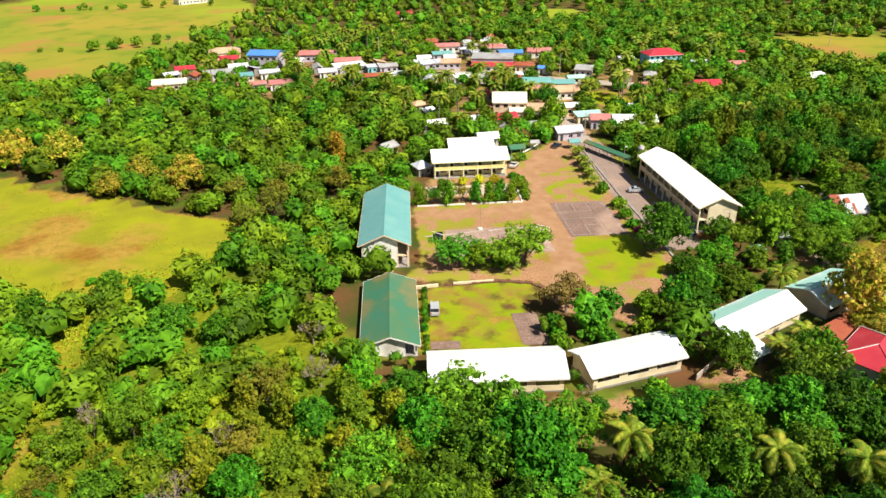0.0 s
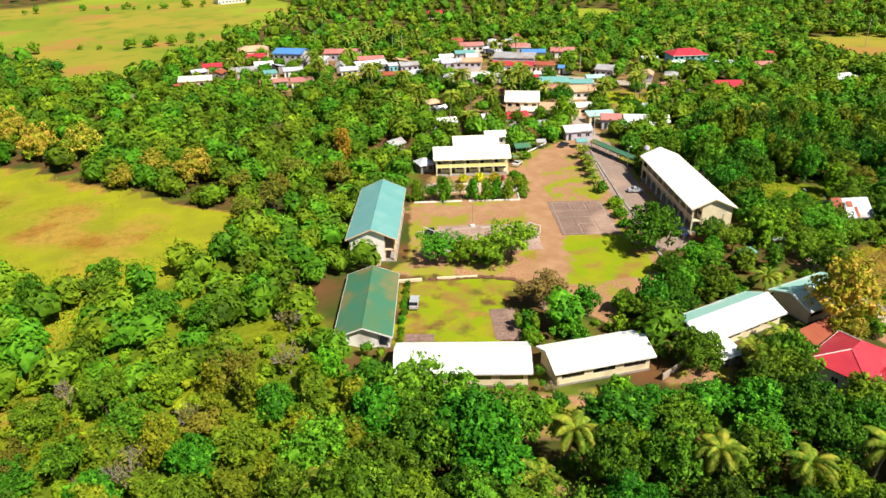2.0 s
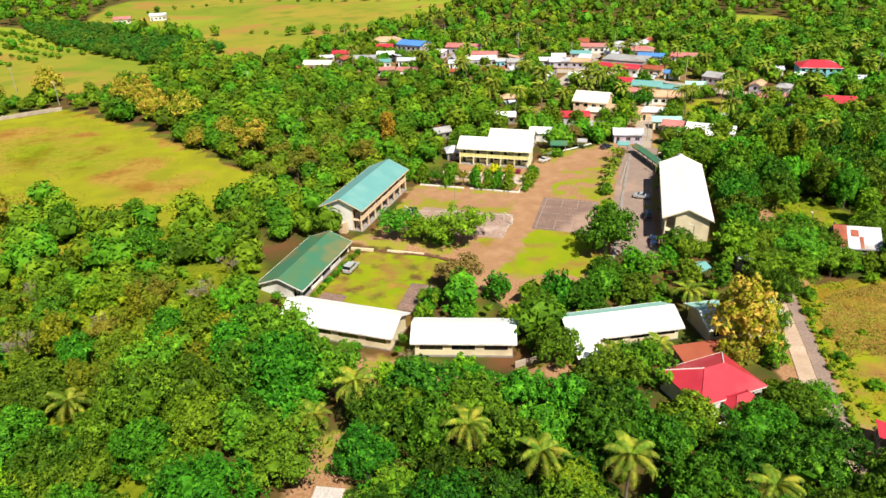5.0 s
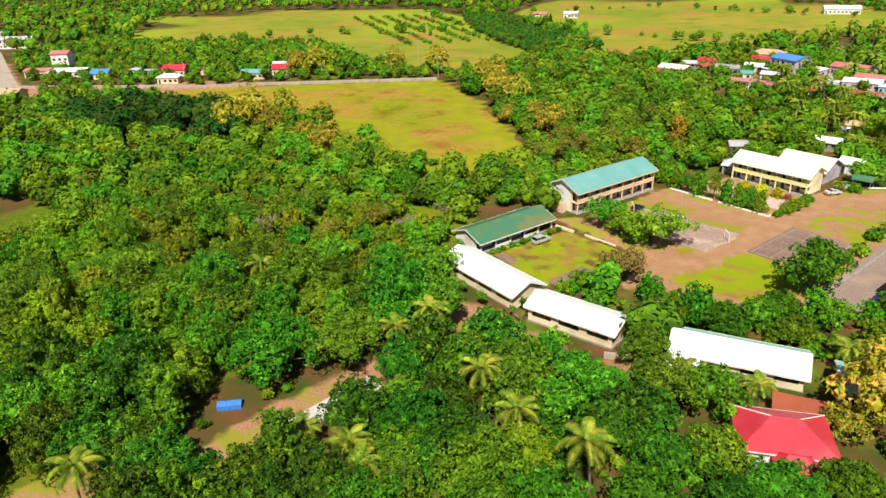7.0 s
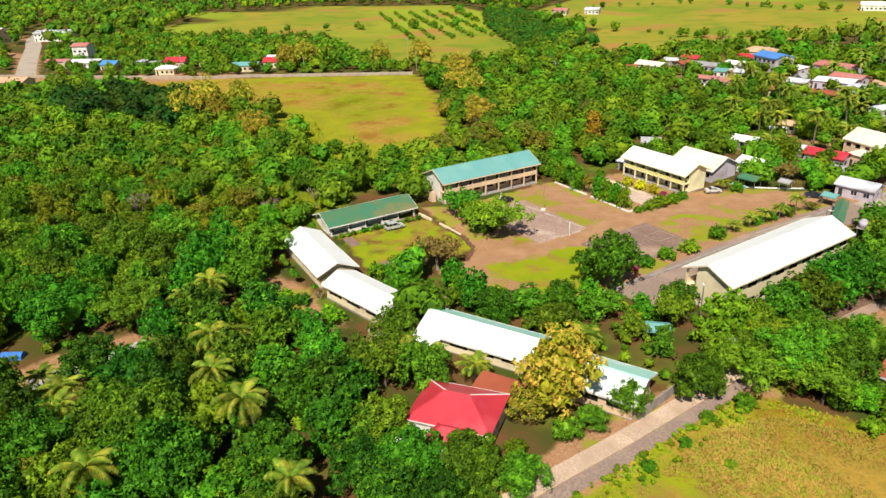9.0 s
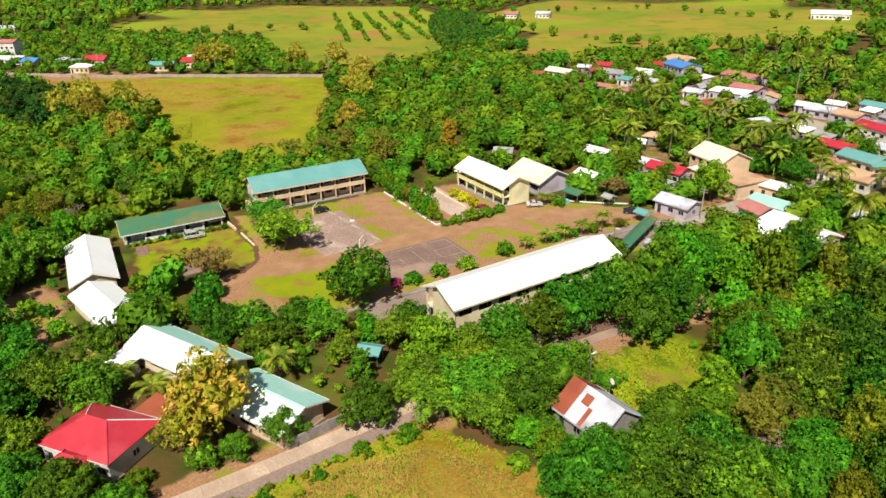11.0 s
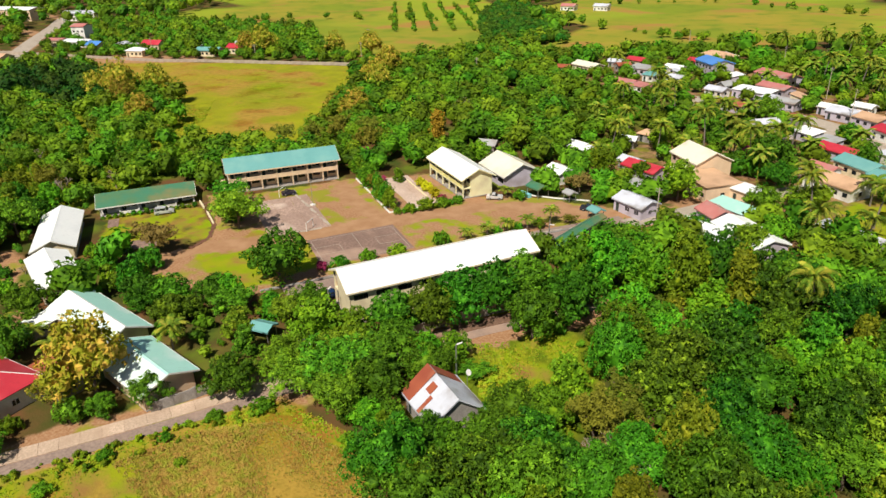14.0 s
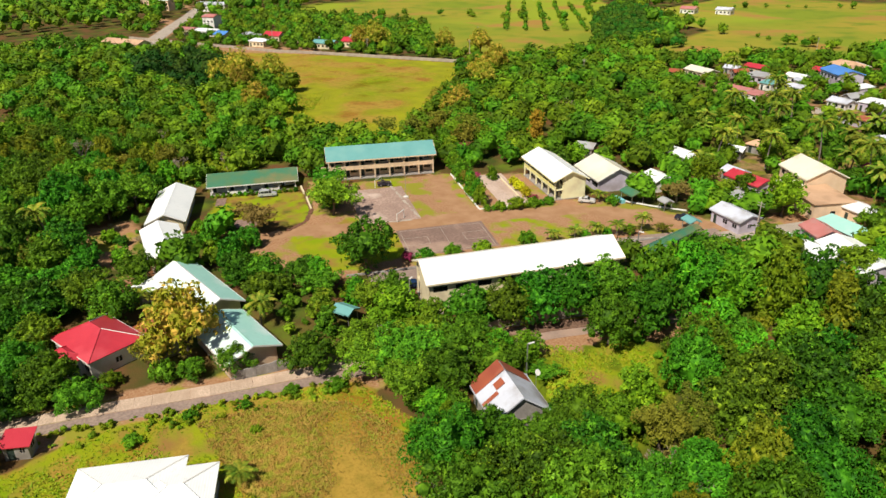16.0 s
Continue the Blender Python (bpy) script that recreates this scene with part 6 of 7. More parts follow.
# plants that can be told apart
for row in (
    ("flower", 47.0, 91.0, 1.3, 1.22, 0), ("flower", 43.8, 86.8, 0.7, 0.85, 1), ("mango", 54.8, 95.6, 0.68, 1.0, 1), ("mango", 52.2, 89.8, 0.55, 0.9, 0), ("bush", 50.0, 86.0, 1.0, 1.1, 1), ("mango", 62.0, 105.0, 0.95, 0.95, 0),
    ("bright", 61.8, 121.0, 1.15, 1.1, 1), ("mango", 38.4, 130.0, 1.3, 1.1, 1), ("acacia", -6.0, 146.8, 1.1, 0.85, 0), ("bright", -1.0, 144.5, 1.0, 0.75, 1), ("acacia", 7.8, 140.0, 1.25, 0.95, 1), ("acacia", 2.5, 141.5, 0.9, 0.85, 2),
    ("mango", 3.5, 141.0, 0.62, 0.65, 2), ("brown", 4.4, 121.5, 1.2, 1.05, 0), ("mango", 15.5, 93.0, 0.9, 0.95, 2), ("mango", 27.0, 85.5, 0.95, 1.1, 1), ("palm", 22.0, 86.5, 1.0, 1.0, 0),
    ("bush", 11.0, 117.2, 1.3, 1.3, 1), ("bush", 3.5, 111.2, 1.3, 1.1, 0), ("bush", 12.0, 108.5, 1.1, 1.1, 0), ("bush", -1.8, 117.4, 0.9, 1.2, 1), ("bush", -4.2, 112.0, 1.0, 1.2, 0), ("bush", -3.0, 114.5, 0.8, 1.1, 0),
    ("bush", 16.5, 112.5, 1.3, 1.3, 0), ("bush", 20.5, 110.0, 1.5, 1.6, 1), ("bright", 24.0, 113.0, 0.6, 0.7, 2), ("mango", 27.0, 108.0, 0.6, 0.65, 1), ("bright", 31.5, 113.0, 0.7, 0.7, 1), ("mango", 37.0, 112.0, 0.75, 0.85, 0),
    ("mango", 33.5, 119.5, 0.7, 0.8, 2), ("acacia", 42.0, 118.0, 0.8, 0.9, 1), ("bright", 47.5, 122.0, 0.75, 0.85, 0), ("palm", 44.0, 104.8, 0.95, 0.75, 0), ("bush", 39.0, 106.8, 1.0, 1.0, 0), ("tall", 54.5, 112.0, 0.8, 0.75, 1),
    ("orange", -3.5, 219.0, 1.1, 1.1, 0), ("bright", 19.5, 212.0, 1.0, 0.9, 1), ("bright", 0.0, 183.0, 0.6, 1.30, 0), ("bright", 3.6, 181.0, 0.6, 1.30, 0), ("acacia", 7.0, 179.2, 0.52, 1.17, 0), ("bright", 10.5, 177.6, 0.6, 1.30, 2), ("bright", 20.0, 173.2, 0.6, 1.30, 0), ("bright", 25.5, 171.0, 0.6, 1.24, 0), ("bright", 13.0, 186.0, 0.5, 1.0, 0),
    ("olive", 14.0, 176.4, 0.52, 1.30, 1), ("bright", 17.0, 174.8, 0.6, 1.37, 0), ("bright", 22.8, 172.2, 0.6, 1.30, 0), ("bright", 32.5, 176.5, 0.62, 0.6, 1), ("bush", 34.5, 180.0, 0.9, 1.0, 0), ("bush", 31.0, 172.5, 0.8, 1.0, 0),
    ("gold", 20.5, 187.0, 1.25, 1.2, 0), ("gold", 24.6, 185.2, 1.3, 1.3, 0), ("gold", 28.6, 183.4, 1.3, 1.3, 0), ("redbush", 31.0, 184.0, 1.1, 0.8, 0), ("redbush", 9.5, 183.5, 1.2, 1.0, 0), ("bush", 35.5, 184.6, 0.8, 0.8, 0),
    ("bush", 49.5, 163.5, 1.0, 1.1, 0), ("bush", 46.5, 153.5, 1.1, 0.9, 0), ("bush", 43.5, 148.0, 1.0, 0.9, 0), ("bush", 41.0, 142.5, 1.0, 0.8, 0), ("redbush", 39.5, 139.0, 1.3, 1.2, 0), ("olive", 60.0, 184.5, 0.5, 0.6, 0),
    ("palm", 54.0, 173.5, 0.62, 0.62, 0), ("palm", 56.2, 178.0, 0.68, 0.62, 0), ("palm", 58.6, 182.0, 0.68, 0.65, 0), ("palm", 61.2, 187.0, 0.72, 0.6, 1), ("palm", 51.8, 169.0, 0.6, 0.55, 0), ("bush", 55.2, 175.6, 0.6, 1.2, 0), ("bush", 57.6, 180.0, 0.6, 1.2, 0), ("bush", 60.0, 184.6, 0.7, 1.2, 0), ("olive", 64.0, 191.0, 0.5, 0.6, 1),
    ("palm", 42.5, 195.0, 0.7, 0.55, 0), ("bush", 46.0, 196.0, 0.9, 1.0, 0), ("brown", 55.0, 209.0, 0.9, 1.0, 0), ("bright", 52.0, 224.0, 1.1, 1.0, 1), ("bright", 76.0, 219.5, 1.2, 1.15, 1), ("mango", 84.0, 255.0, 1.3, 1.1, 0), ("mango", 94.5, 224.0, 0.9, 0.9, 2),
    ("palm", 16.0, 62.5, 1.1, 1.15, 1), ("palm", -17.0, 83.2, 1.05, 1.15, 1), ("palm", -27.5, 93.8, 1.0, 1.1, 0), ("palm", -48.0, 88.6, 1.0, 1.1, 1), ("palm", -13.6, 51.1, 1.0, 0.85, 1), ("palm", -21.0, 53.0, 0.9, 0.85, 0),
    ("palm", -39, 32, 1, 1.1, 1), ("palm", -1.5, 71.0, 1.0, 1.15, 1), ("palm", -4.5, 76.5, 0.9, 1.1, 0), ("palm", -23.0, 80.5, 0.9, 1.0, 0), ("palm", -58, 88, 1.0, 1.1, 0), ("palm", 5.0, 65.5, 1.0, 1.15, 1), ("palm", 29.6, 56, 1, 1.1, 1),
    ("palm", 9.6, 42, 1.1, 1.2, 1), ("palm", -9, 49, 1.0, 1.1, 0), ("palm", 77.5, 86.5, 0.7, 0.5, 0), ("palm", 120.0, 176.0, 1.1, 1.1, 1), ("palm", 32.5, 91.0, 0.9, 0.7, 0), ("palm", 24.5, 90.2, 0.9, 0.7, 0),
    ("palm", 62, 266, 1.3, 1.2, 1), ("palm", 74, 257, 1.3, 1.2, 1), ("palm", 80, 254, 1.3, 1.2, 1), ("palm", 83, 262.5, 1.3, 1.2, 1), ("palm", 55.5, 249, 1.2, 1.1, 1), ("palm", 64, 250, 1.1, 1.1, 0), ("palm", 117, 224, 1.1, 0.9, 0),
    ("palm", 103, 231, 1.2, 1.1, 1), ("palm", 123, 236, 1.2, 1.1, 1), ("palm", 109, 213, 1.2, 1.1, 0), ("palm", 44, 243, 1.2, 1.1, 1), ("palm", 31, 293, 1.2, 1.2, 1), ("palm", 24, 285, 1.2, 1.2, 1), ("palm", 36, 300, 1.2, 1.2, 1), ("palm", 40, 280, 1.2, 1.2, 1),
    ("palm", 46, 232, 1.1, 0.9, 0), ("palm", -12, 341, 1.2, 1.2, 1), ("palm", 76, 378, 1.3, 1.3, 1), ("palm", 62, 377, 1.3, 1.3, 1), ("palm", 45, 442, 1.3, 1.3, 1), ("palm", 55, 436, 1.3, 1.3, 1), ("palm", 34, 418, 1.3, 1.3, 1),
    ("palm", 20, 320, 1.2, 1.2, 1), ("palm", 96, 250, 1.1, 1.0, 0), ("palm", 130, 250, 1.2, 1.2, 1), ("palm", 112, 245, 1.1, 1.1, 0), ("palm", 28, 262, 1.1, 1.1, 1), ("palm", 38, 258, 1.1, 1.0, 0),
    ("mango", -36.0, 65.0, 1.5, 0.85, 2), ("mango", -39.5, 71.5, 1.0, 0.9, 1), ("flower", -74, 259, 1.25, 1.1, 0), ("flower", -46, 221, 1.15, 0.95, 1), ("flower", -56, 232, 1.0, 1.0, 0), ("flower", -145, 183, 1.5, 1.2, 1), ("flower", -141, 196, 1.3, 1.2, 0),
    ("flower", -152, 176, 1.3, 1.1, 0), ("flower", -133, 178, 1.2, 1.0, 1), ("flower", -118, 178, 1.0, 0.9, 0), ("flower", -139, 313, 1.4, 1.1, 0), ("flower", -192, 283, 1.5, 1.1, 1), ("flower", -200, 277, 1.3, 1.1, 0), ("flower", -160, 306, 1.2, 1.1, 1), ("flower", -95, 284, 1.3, 1.1, 1), ("flower", -104, 292, 1.2, 1.1, 0),
    ("olive", -12, 197, 1.1, 1.05, 0), ("olive", -21, 206, 1.15, 1.0, 1), ("olive", -31, 192, 1.1, 1.0, 0), ("olive", -39, 186.5, 1.0, 0.95, 1), ("olive", -28, 199, 1.0, 1.0, 0), ("flower", -86, 267, 1.15, 1.05, 1), ("flower", -64, 227, 0.9, 0.9, 0), ("flower", -104, 171, 1.1, 1.0, 1), ("olive", -37, 207, 1.0, 0.9, 1),
    ("bare", -17, 246, 1.1, 1.1, 0), ("bare", -45, 122, 1.0, 0.9, 0), ("bare", -78, 127, 0.9, 1.0, 1), ("bare", -42, 134, 0.9, 0.9, 1), ("bare", -30, 236, 1.0, 1.0, 1), ("bare", -8, 99.5, 0.55, 0.5, 0), ("bare", 116.5, 124.0, 1.0, 0.9, 1), ("bare", 111, 127, 0.9, 0.9, 0), ("bare", -19, 97, 0.6, 0.5, 1),
    ("mango", -70.5, 172.5, 0.72, 0.9, 0), ("bush", -84, 163, 1.6, 1.6, 1), ("bush", -80, 166, 1.2, 1.3, 0), ("mango", -62.5, 150.0, 1.0, 0.8, 1), ("mango", -56, 143, 0.9, 0.8, 0), ("bush", -66, 173, 0.8, 0.8, 1), ("bush", -74, 178, 0.7, 0.7, 0),
    ("mango", 68.4, 131.5, 1.08, 1.07, 0), ("mango", 71.2, 137.0, 1.10, 1.02, 1), ("mango", 73.8, 142.5, 1.10, 1.05, 2), ("mango", 76.2, 148.0, 1.14, 1.16, 1), ("mango", 78.6, 153.8, 1.1, 1.1, 2), ("bright", 65.6, 125.0, 0.95, 0.95, 1), ("bright", 83.5, 161.5, 1.2, 1.40, 1), ("acacia", 70.2, 111.5, 1.0, 0.9, 1), ("acacia", 75.0, 122.5, 1.0, 0.9, 2), ("mango", 78.0, 129.0, 0.8, 0.9, 0), ("bright", 80.5, 133.5, 0.7, 0.8, 2), ("mango", 64.0, 112.5, 0.9, 0.9, 1), ("acacia", 67.5, 117.5, 0.95, 0.9, 0), ("acacia", -30.0, 105.5, 1.15, 1.05, 1), ("mango", -35.0, 110.5, 1.0, 1.0, 0), ("bush", -12.5, 94.5, 1.1, 1.0, 0), ("bush", -9.5, 96.0, 0.8, 0.9, 1), ("bush", 0.5, 93.5, 1.2, 1.1, 0), ("mango", 1.0, 86.0, 0.8, 0.8, 1), ("mango", 72.5, 128.0, 0.85, 0.85, 2), ("bright", 85.5, 165.5, 1.2, 1.40, 1), ("acacia", 73.0, 115.5, 1.15, 1.0, 0), ("acacia", 69.5, 120.5, 0.9, 0.95, 1), ("bright", 80.5, 127.5, 0.95, 0.95, 0), ("mango", 97.5, 126.5, 0.95, 0.9, 1), ("bright", 102.5, 121.0, 0.9, 0.8, 2), ("olive", 108.5, 136.5, 0.95, 1.0, 0), ("olive", 112.0, 131.5, 0.8, 0.8, 1), ("bright", 76.5, 119.5, 0.7, 0.6, 0),
    ("mango", 100.5, 200.5, 1.0, 0.95, 0), ("bright", 103.0, 208.0, 1.0, 0.9, 1), ("mango", 88.0, 203.0, 0.7, 0.8, 2), ("bright", 72.0, 228.0, 0.9, 0.8, 0), ("mango", 91.0, 243.0, 1.0, 0.9, 1), ("mango", 62.0, 228.0, 0.8, 0.9, 0), ("bright", 104.0, 272.0, 1.0, 0.9, 2), ("mango", 66.0, 305.0, 1.2, 1.0, 1), ("bush", 70.0, 92.0, 0.45, 0.8, 0), ("bush", 64.0, 93.0, 0.5, 0.9, 0), ("bush", 61.5, 86.0, 0.6, 0.8, 0), ("mango", 13.5, 78.5, 1.05, 1.0, 0), ("mango", 16.5, 69.5, 1.0, 1.0, 1), ("mango", 0.0, 80.0, 1.0, 0.95, 2), ("mango", 7.5, 83.0, 0.85, 0.9, 1), ("mango", 20.5, 75.5, 0.9, 1.0, 2), ("mango", 8.0, 73.0, 1.05, 1.0, 0), ("mango", -8.5, 81.0, 0.9, 0.9, 1), ("mango", 23.5, 68.5, 0.95, 1.0, 0), ("mango", 43.6, 71.8, 1.08, 0.95, 0), ("mango", 37.0, 68.5, 1.0, 0.95, 1), ("mango", 49.4, 74.6, 0.75, 0.75, 2), ("mango", 29.0, 73.0, 0.9, 0.85, 2), ("bush", 46.0, 79.5, 0.9, 0.9, 0), ("mango", 32.5, 68.0, 0.8, 0.8, 0),
    ("deep", 104.0, 121.0, 1.1, 1.0, 0), ("deep", 103.0, 113.5, 1.15, 1.0, 1), ("deep", 109.5, 120.0, 1.0, 1.0, 0), ("deep", 99.0, 107.5, 1.0, 0.95, 1), ("olive", 107.0, 131.0, 1.0, 1.05, 0), ("bright", 102.0, 128.5, 0.95, 1.0, 1), ("mango", 115.0, 128.0, 1.1, 1.0, 0), ("deep", 109.5, 148.0, 1.2, 1.05, 1), ("deep", 110.5, 140.0, 1.1, 1.1, 0), ("mango", 101.0, 149.0, 1.15, 1.1, 2), ("bright", 107.0, 166.0, 1.2, 1.05, 0), ("mango", 121.0, 149.0, 1.2, 1.0, 1),
    ("mango", 88.5, 154.5, 1.15, 1.1, 2), ("bright", 93.0, 170.5, 1.2, 1.2, 1), ("mango", 80.5, 170.5, 1.05, 1.1, 0), ("mango", 87.0, 168.0, 1.2, 1.15, 1), ("mango", 83.0, 179.5, 1.1, 1.0, 0), ("bright", 97.5, 158.0, 1.1, 1.05, 1), ("bright", 86.0, 180.5, 1.0, 0.9, 2),
    ("mango", 18.0, 109.2, 0.75, 0.85, 0), ("mango", 25.0, 109.6, 0.85, 0.9, 1), ("mango", 30.5, 112.5, 0.8, 0.9, 2), ("mango", 36.0, 109.0, 0.85, 0.9, 0), ("mango", 34.0, 118.0, 0.7, 0.85, 1), ("bright", 39.0, 119.5, 0.9, 0.95, 0), ("lime", 48.5, 114.5, 0.8, 0.8, 1), ("flower", -2.0, 41.5, 0.75, 0.8, 0), ("bush", 3.0, 107.5, 1.0, 1.2, 1),
    ("deep", 44.5, 64.0, 1.0, 0.95, 0), ("deep", 39.0, 61.0, 1.0, 1.0, 1), ("deep", 32.0, 64.5, 0.9, 0.95, 0), ("mango", 45.0, 69.5, 0.75, 0.8, 1), ("deep", 46.0, 56.0, 1.0, 1.0, 1), ("deep", 28.0, 71.5, 0.8, 0.9, 0), ("deep", 18.0, 75.0, 1.0, 1.0, 1),
    ("mango", 94.0, 113.5, 1.05, 0.92, 0), ("bright", 89.5, 110.5, 0.8, 0.75, 1), ("mango", 99.5, 116.5, 1.0, 1.0, 1), ("mango", 79.5, 118.0, 0.9, 1.0, 2), ("acacia", 77.5, 112.0, 1.0, 0.95, 0), ("bright", 82.0, 113.5, 0.7, 0.75, 1), ("mango", 81.5, 126.0, 0.85, 0.95, 1), ("bush", 84.5, 115.5, 1.0, 1.2, 1), ("bush", 86.5, 113.0, 1.2, 1.2, 0), ("mango", 97.5, 121.5, 0.85, 0.85, 0), ("bush", 95.0, 125.0, 1.0, 1.1, 1), ("acacia", 86.0, 131.5, 0.55, 0.5, 1), ("tall", 104.5, 117.0, 1.0, 0.9, 0), ("bush", 65.0, 100.0, 0.6, 0.8, 0), ("bush", 68.5, 105.5, 0.8, 0.9, 0), ("bush", 84.0, 108.5, 0.8, 1.0, 0), ("bush", 80.0, 112.0, 0.9, 1.1, 1), ("bush", 89.5, 107.0, 0.9, 1.0, 0), ("bush", 62.0, 78.0, 0.7, 0.8, 0), ("bush", 97.0, 96.0, 0.8, 0.8, 1),
):
    plant(*row)

for k in range(90):
    x, y = random.uniform(20, 150), random.uniform(225, 400)
    if inside(VILLAGE, np.array([x]), np.array([y]))[0] and all(math.hypot(x - r[1], y - r[2]) > 0.5 * r[4] + 2.5 for r in VILLAGE_HOUSES):
        if k % 4 == 0:
            plant("palm", x, y, random.uniform(1.0, 1.3), random.uniform(1.0, 1.25), 1)
        elif min(edge_distance(r, np.array([x]), np.array([y]), False)[0] for r in (GATE_ROAD, VILLAGE_ROAD, CROSS_ROAD)) > 6:
            plant(("mango", "bright", "acacia", "lime")[k % 7 % 4], x, y, random.uniform(0.65, 1.0), random.uniform(0.8, 1.05))

# hedge before the low green-roofed rooms
for k in range(16):
    s = (k + 0.5) / 16
    plant("bush", -25.6 + 10.4 * s + random.uniform(-0.2, 0.2), 122.2 + 20.4 * s, random.uniform(0.28, 0.4), random.uniform(1.0, 1.5), k % 2)
for k in range(9):
    plant("bush", 29.5 + 0.8 * k + random.uniform(-0.2, 0.2), 169.8 + 1.75 * k, random.uniform(0.4, 0.6), 1.0, 0)

# ---- woods ----
OPEN = [(POND, 0), (LAWN, 2), (YARD, 2.5), (GARDEN, 0), (PARKING, 2), (FIELD, 1), (LOT, 1.5), (LOT_TWO, 0), (LOT_THREE, 0), (BACKYARD, -0.5), (BACKYARD_TWO, 0)]
LINES = [(ROAD, 5.0), (GATE_ROAD, 5), (VILLAGE_ROAD, 6), (CROSS_ROAD, 5), (WEST_ROAD, 10), (FRONT_PATH, 4.4), ([(-25, 48), (-18.5, 67)], 4.2), ([(-335, 190), (-222, 236), (-203, 249), (-128, 291)], 5)]
BLOCKS = [(-12, 167, 15, 7.5, 65.1), (64.3, 149.4, 20, 8.0, 69.6), (27.2, 195.6, 12, 7, -20), (36, 206.5, 8, 8, -20), (-27, 135.6, 13, 8.5, 63), (-18.2, 110.9, 11.5, 7.0, -27.7), (1.6, 103, 10, 7, -10), (29.7, 98.9, 13, 7, 0), (50.6, 98, 10, 7, 2), (36.3, 79.5, 8, 8.5, 14), (39.5, 88.6, 5, 4, 4), (88.3, 121.4, 7.5, 7.5, -24), (74, 75, 11, 10, 62), (54.5, 66, 3, 3, 0), (35.6, 70, 3, 3, 0), (63.4, 119.4, 3.4, 3, 68), (-37.4, 55, 4.5, 4.5, 0), (70.3, 184, 3, 12, 0), (46, 80, 5, 4, 0), (40, 72.5, 5, 3, 0), (57, 114, 4, 5, 0), (93, 133, 5, 6, 0)]
BLOCKS += [(2, 92, 10, 4.5, -10), (28, 91, 9, 2.5, 0)]
BLOCKS += [(r[1], r[2], r[4] / 2 + 1.6, r[5] / 2 + 1.6, r[3]) for r in VILLAGE_HOUSES]


def is_open(x, y, extra=0.0):
    """Whether points lie on open ground, where no tree may stand."""
    out = np.zeros(x.shape, bool)
    for poly, m in OPEN:
        out |= inside(poly, x, y) | (edge_distance(poly, x, y) < m + extra)
    for line, m in LINES:
        out |= edge_distance(line, x, y, False) < m + extra
    for poly in FAR_FIELDS:
        out |= inside(poly, x, y)
    for cx, cy, hl, hw, a in BLOCKS:
        c, s = math.cos(radians(a)), math.sin(radians(a))
        u, v = (x - cx) * c + (y - cy) * s, -(x - cx) * s + (y - cy) * c
        out |= (np.abs(u) < hl + extra) & (np.abs(v) < hw + extra)
    return out


def scattered(x0, x1, y0, y1, step, seed):
    """A jittered grid of places on wooded ground."""
    rng = np.random.default_rng(seed)
    gx, gy = np.meshgrid(np.arange(x0, x1, step), np.arange(y0, y1, step))
    x = gx.ravel() + rng.uniform(-0.42, 0.42, gx.size) * step
    y = gy.ravel() + rng.uniform(-0.42, 0.42, gx.size) * step
    ok = ~is_open(x, y)
    return x[ok], y[ok], rng


xs, ys, rng = scattered(-120, 150, 16, 226, 6.2, 5)
near = (xs > 96) & (ys > 100) & (ys < 190)
more, less, _ = scattered(96, 150, 100, 190, 6.0, 6)
xs, ys = np.concatenate([xs[~near], more]), np.concatenate([ys[~near], less])
CENTRE = np.array(PLANTED)
BEYOND = []

for x, y in zip(xs, ys):
    gap = np.hypot(CENTRE[:, 0] - x, CENTRE[:, 1] - y) - CENTRE[:, 2]
    scrub = bool(inside(SCRUB, np.array([x]), np.array([y]))[0])
    if gap.min() < 1.2 or (scrub and rng.random() < 0.4):
        continue
    if near_path(np.array([x]), np.array([y]))[0] > 98:
        BEYOND.append((x, y, rng.uniform(3.5, 5.4)))
        continue
    r = rng.random()
    n = noise.noise((x * 0.035, y * 0.035, 7.7))
    if scrub:
        kind = "lime" if x < -88 and r < 0.75 else "bright" if r < 0.3 else "acacia" if r < 0.5 else "lime" if r < 0.62 else "bush"
        s = rng.uniform(0.5, 0.85) if kind != "bush" else rng.uniform(0.8, 1.6)
    elif x > 72:
        kind = "deep" if r < 0.22 + n else "mango" if r < 0.42 else "bright" if r < 0.62 else "lime" if r < 0.74 else "tall" if r < 0.82 else "acacia" if r < 0.92 else "olive" if r < 0.97 else "bare"
        s = rng.uniform(0.8, 1.15)
    elif x > -66 and y < 95:
        kind = "deep" if r < 0.52 + n else "mango" if r < 0.74 else "bright" if r < 0.82 else "acacia" if r < 0.93 else "tall"
        s = rng.uniform(0.85, 1.3)
    elif x < -32 and y < 170:
        kind = "bright" if r < 0.40 + n else "lime" if r < 0.5 else "olive" if r < 0.58 else "acacia" if r < 0.9 else "mango" if r < 0.98 else "bare"
        s = rng.uniform(0.7, 1.1)
    elif y < 150:
        kind = "acacia" if r < 0.36 + n else "bright" if r < 0.72 else "mango" if r < 0.84 else "olive" if r < 0.97 else "bare"
        s = rng.uniform(0.72, 1.2)
    else:
        kind = "mango" if r < 0.34 + n else "acacia" if r < 0.62 else "bright" if r < 0.8 else "deep" if r < 0.9 else "olive"
        s = rng.uniform(0.8, 1.2)
    plant(kind, float(x), float(y), float(s), float(rng.uniform(0.85, 1.1 if kind == "tall" else 1.3)) * (1.15 if x > 72 else 1.0))
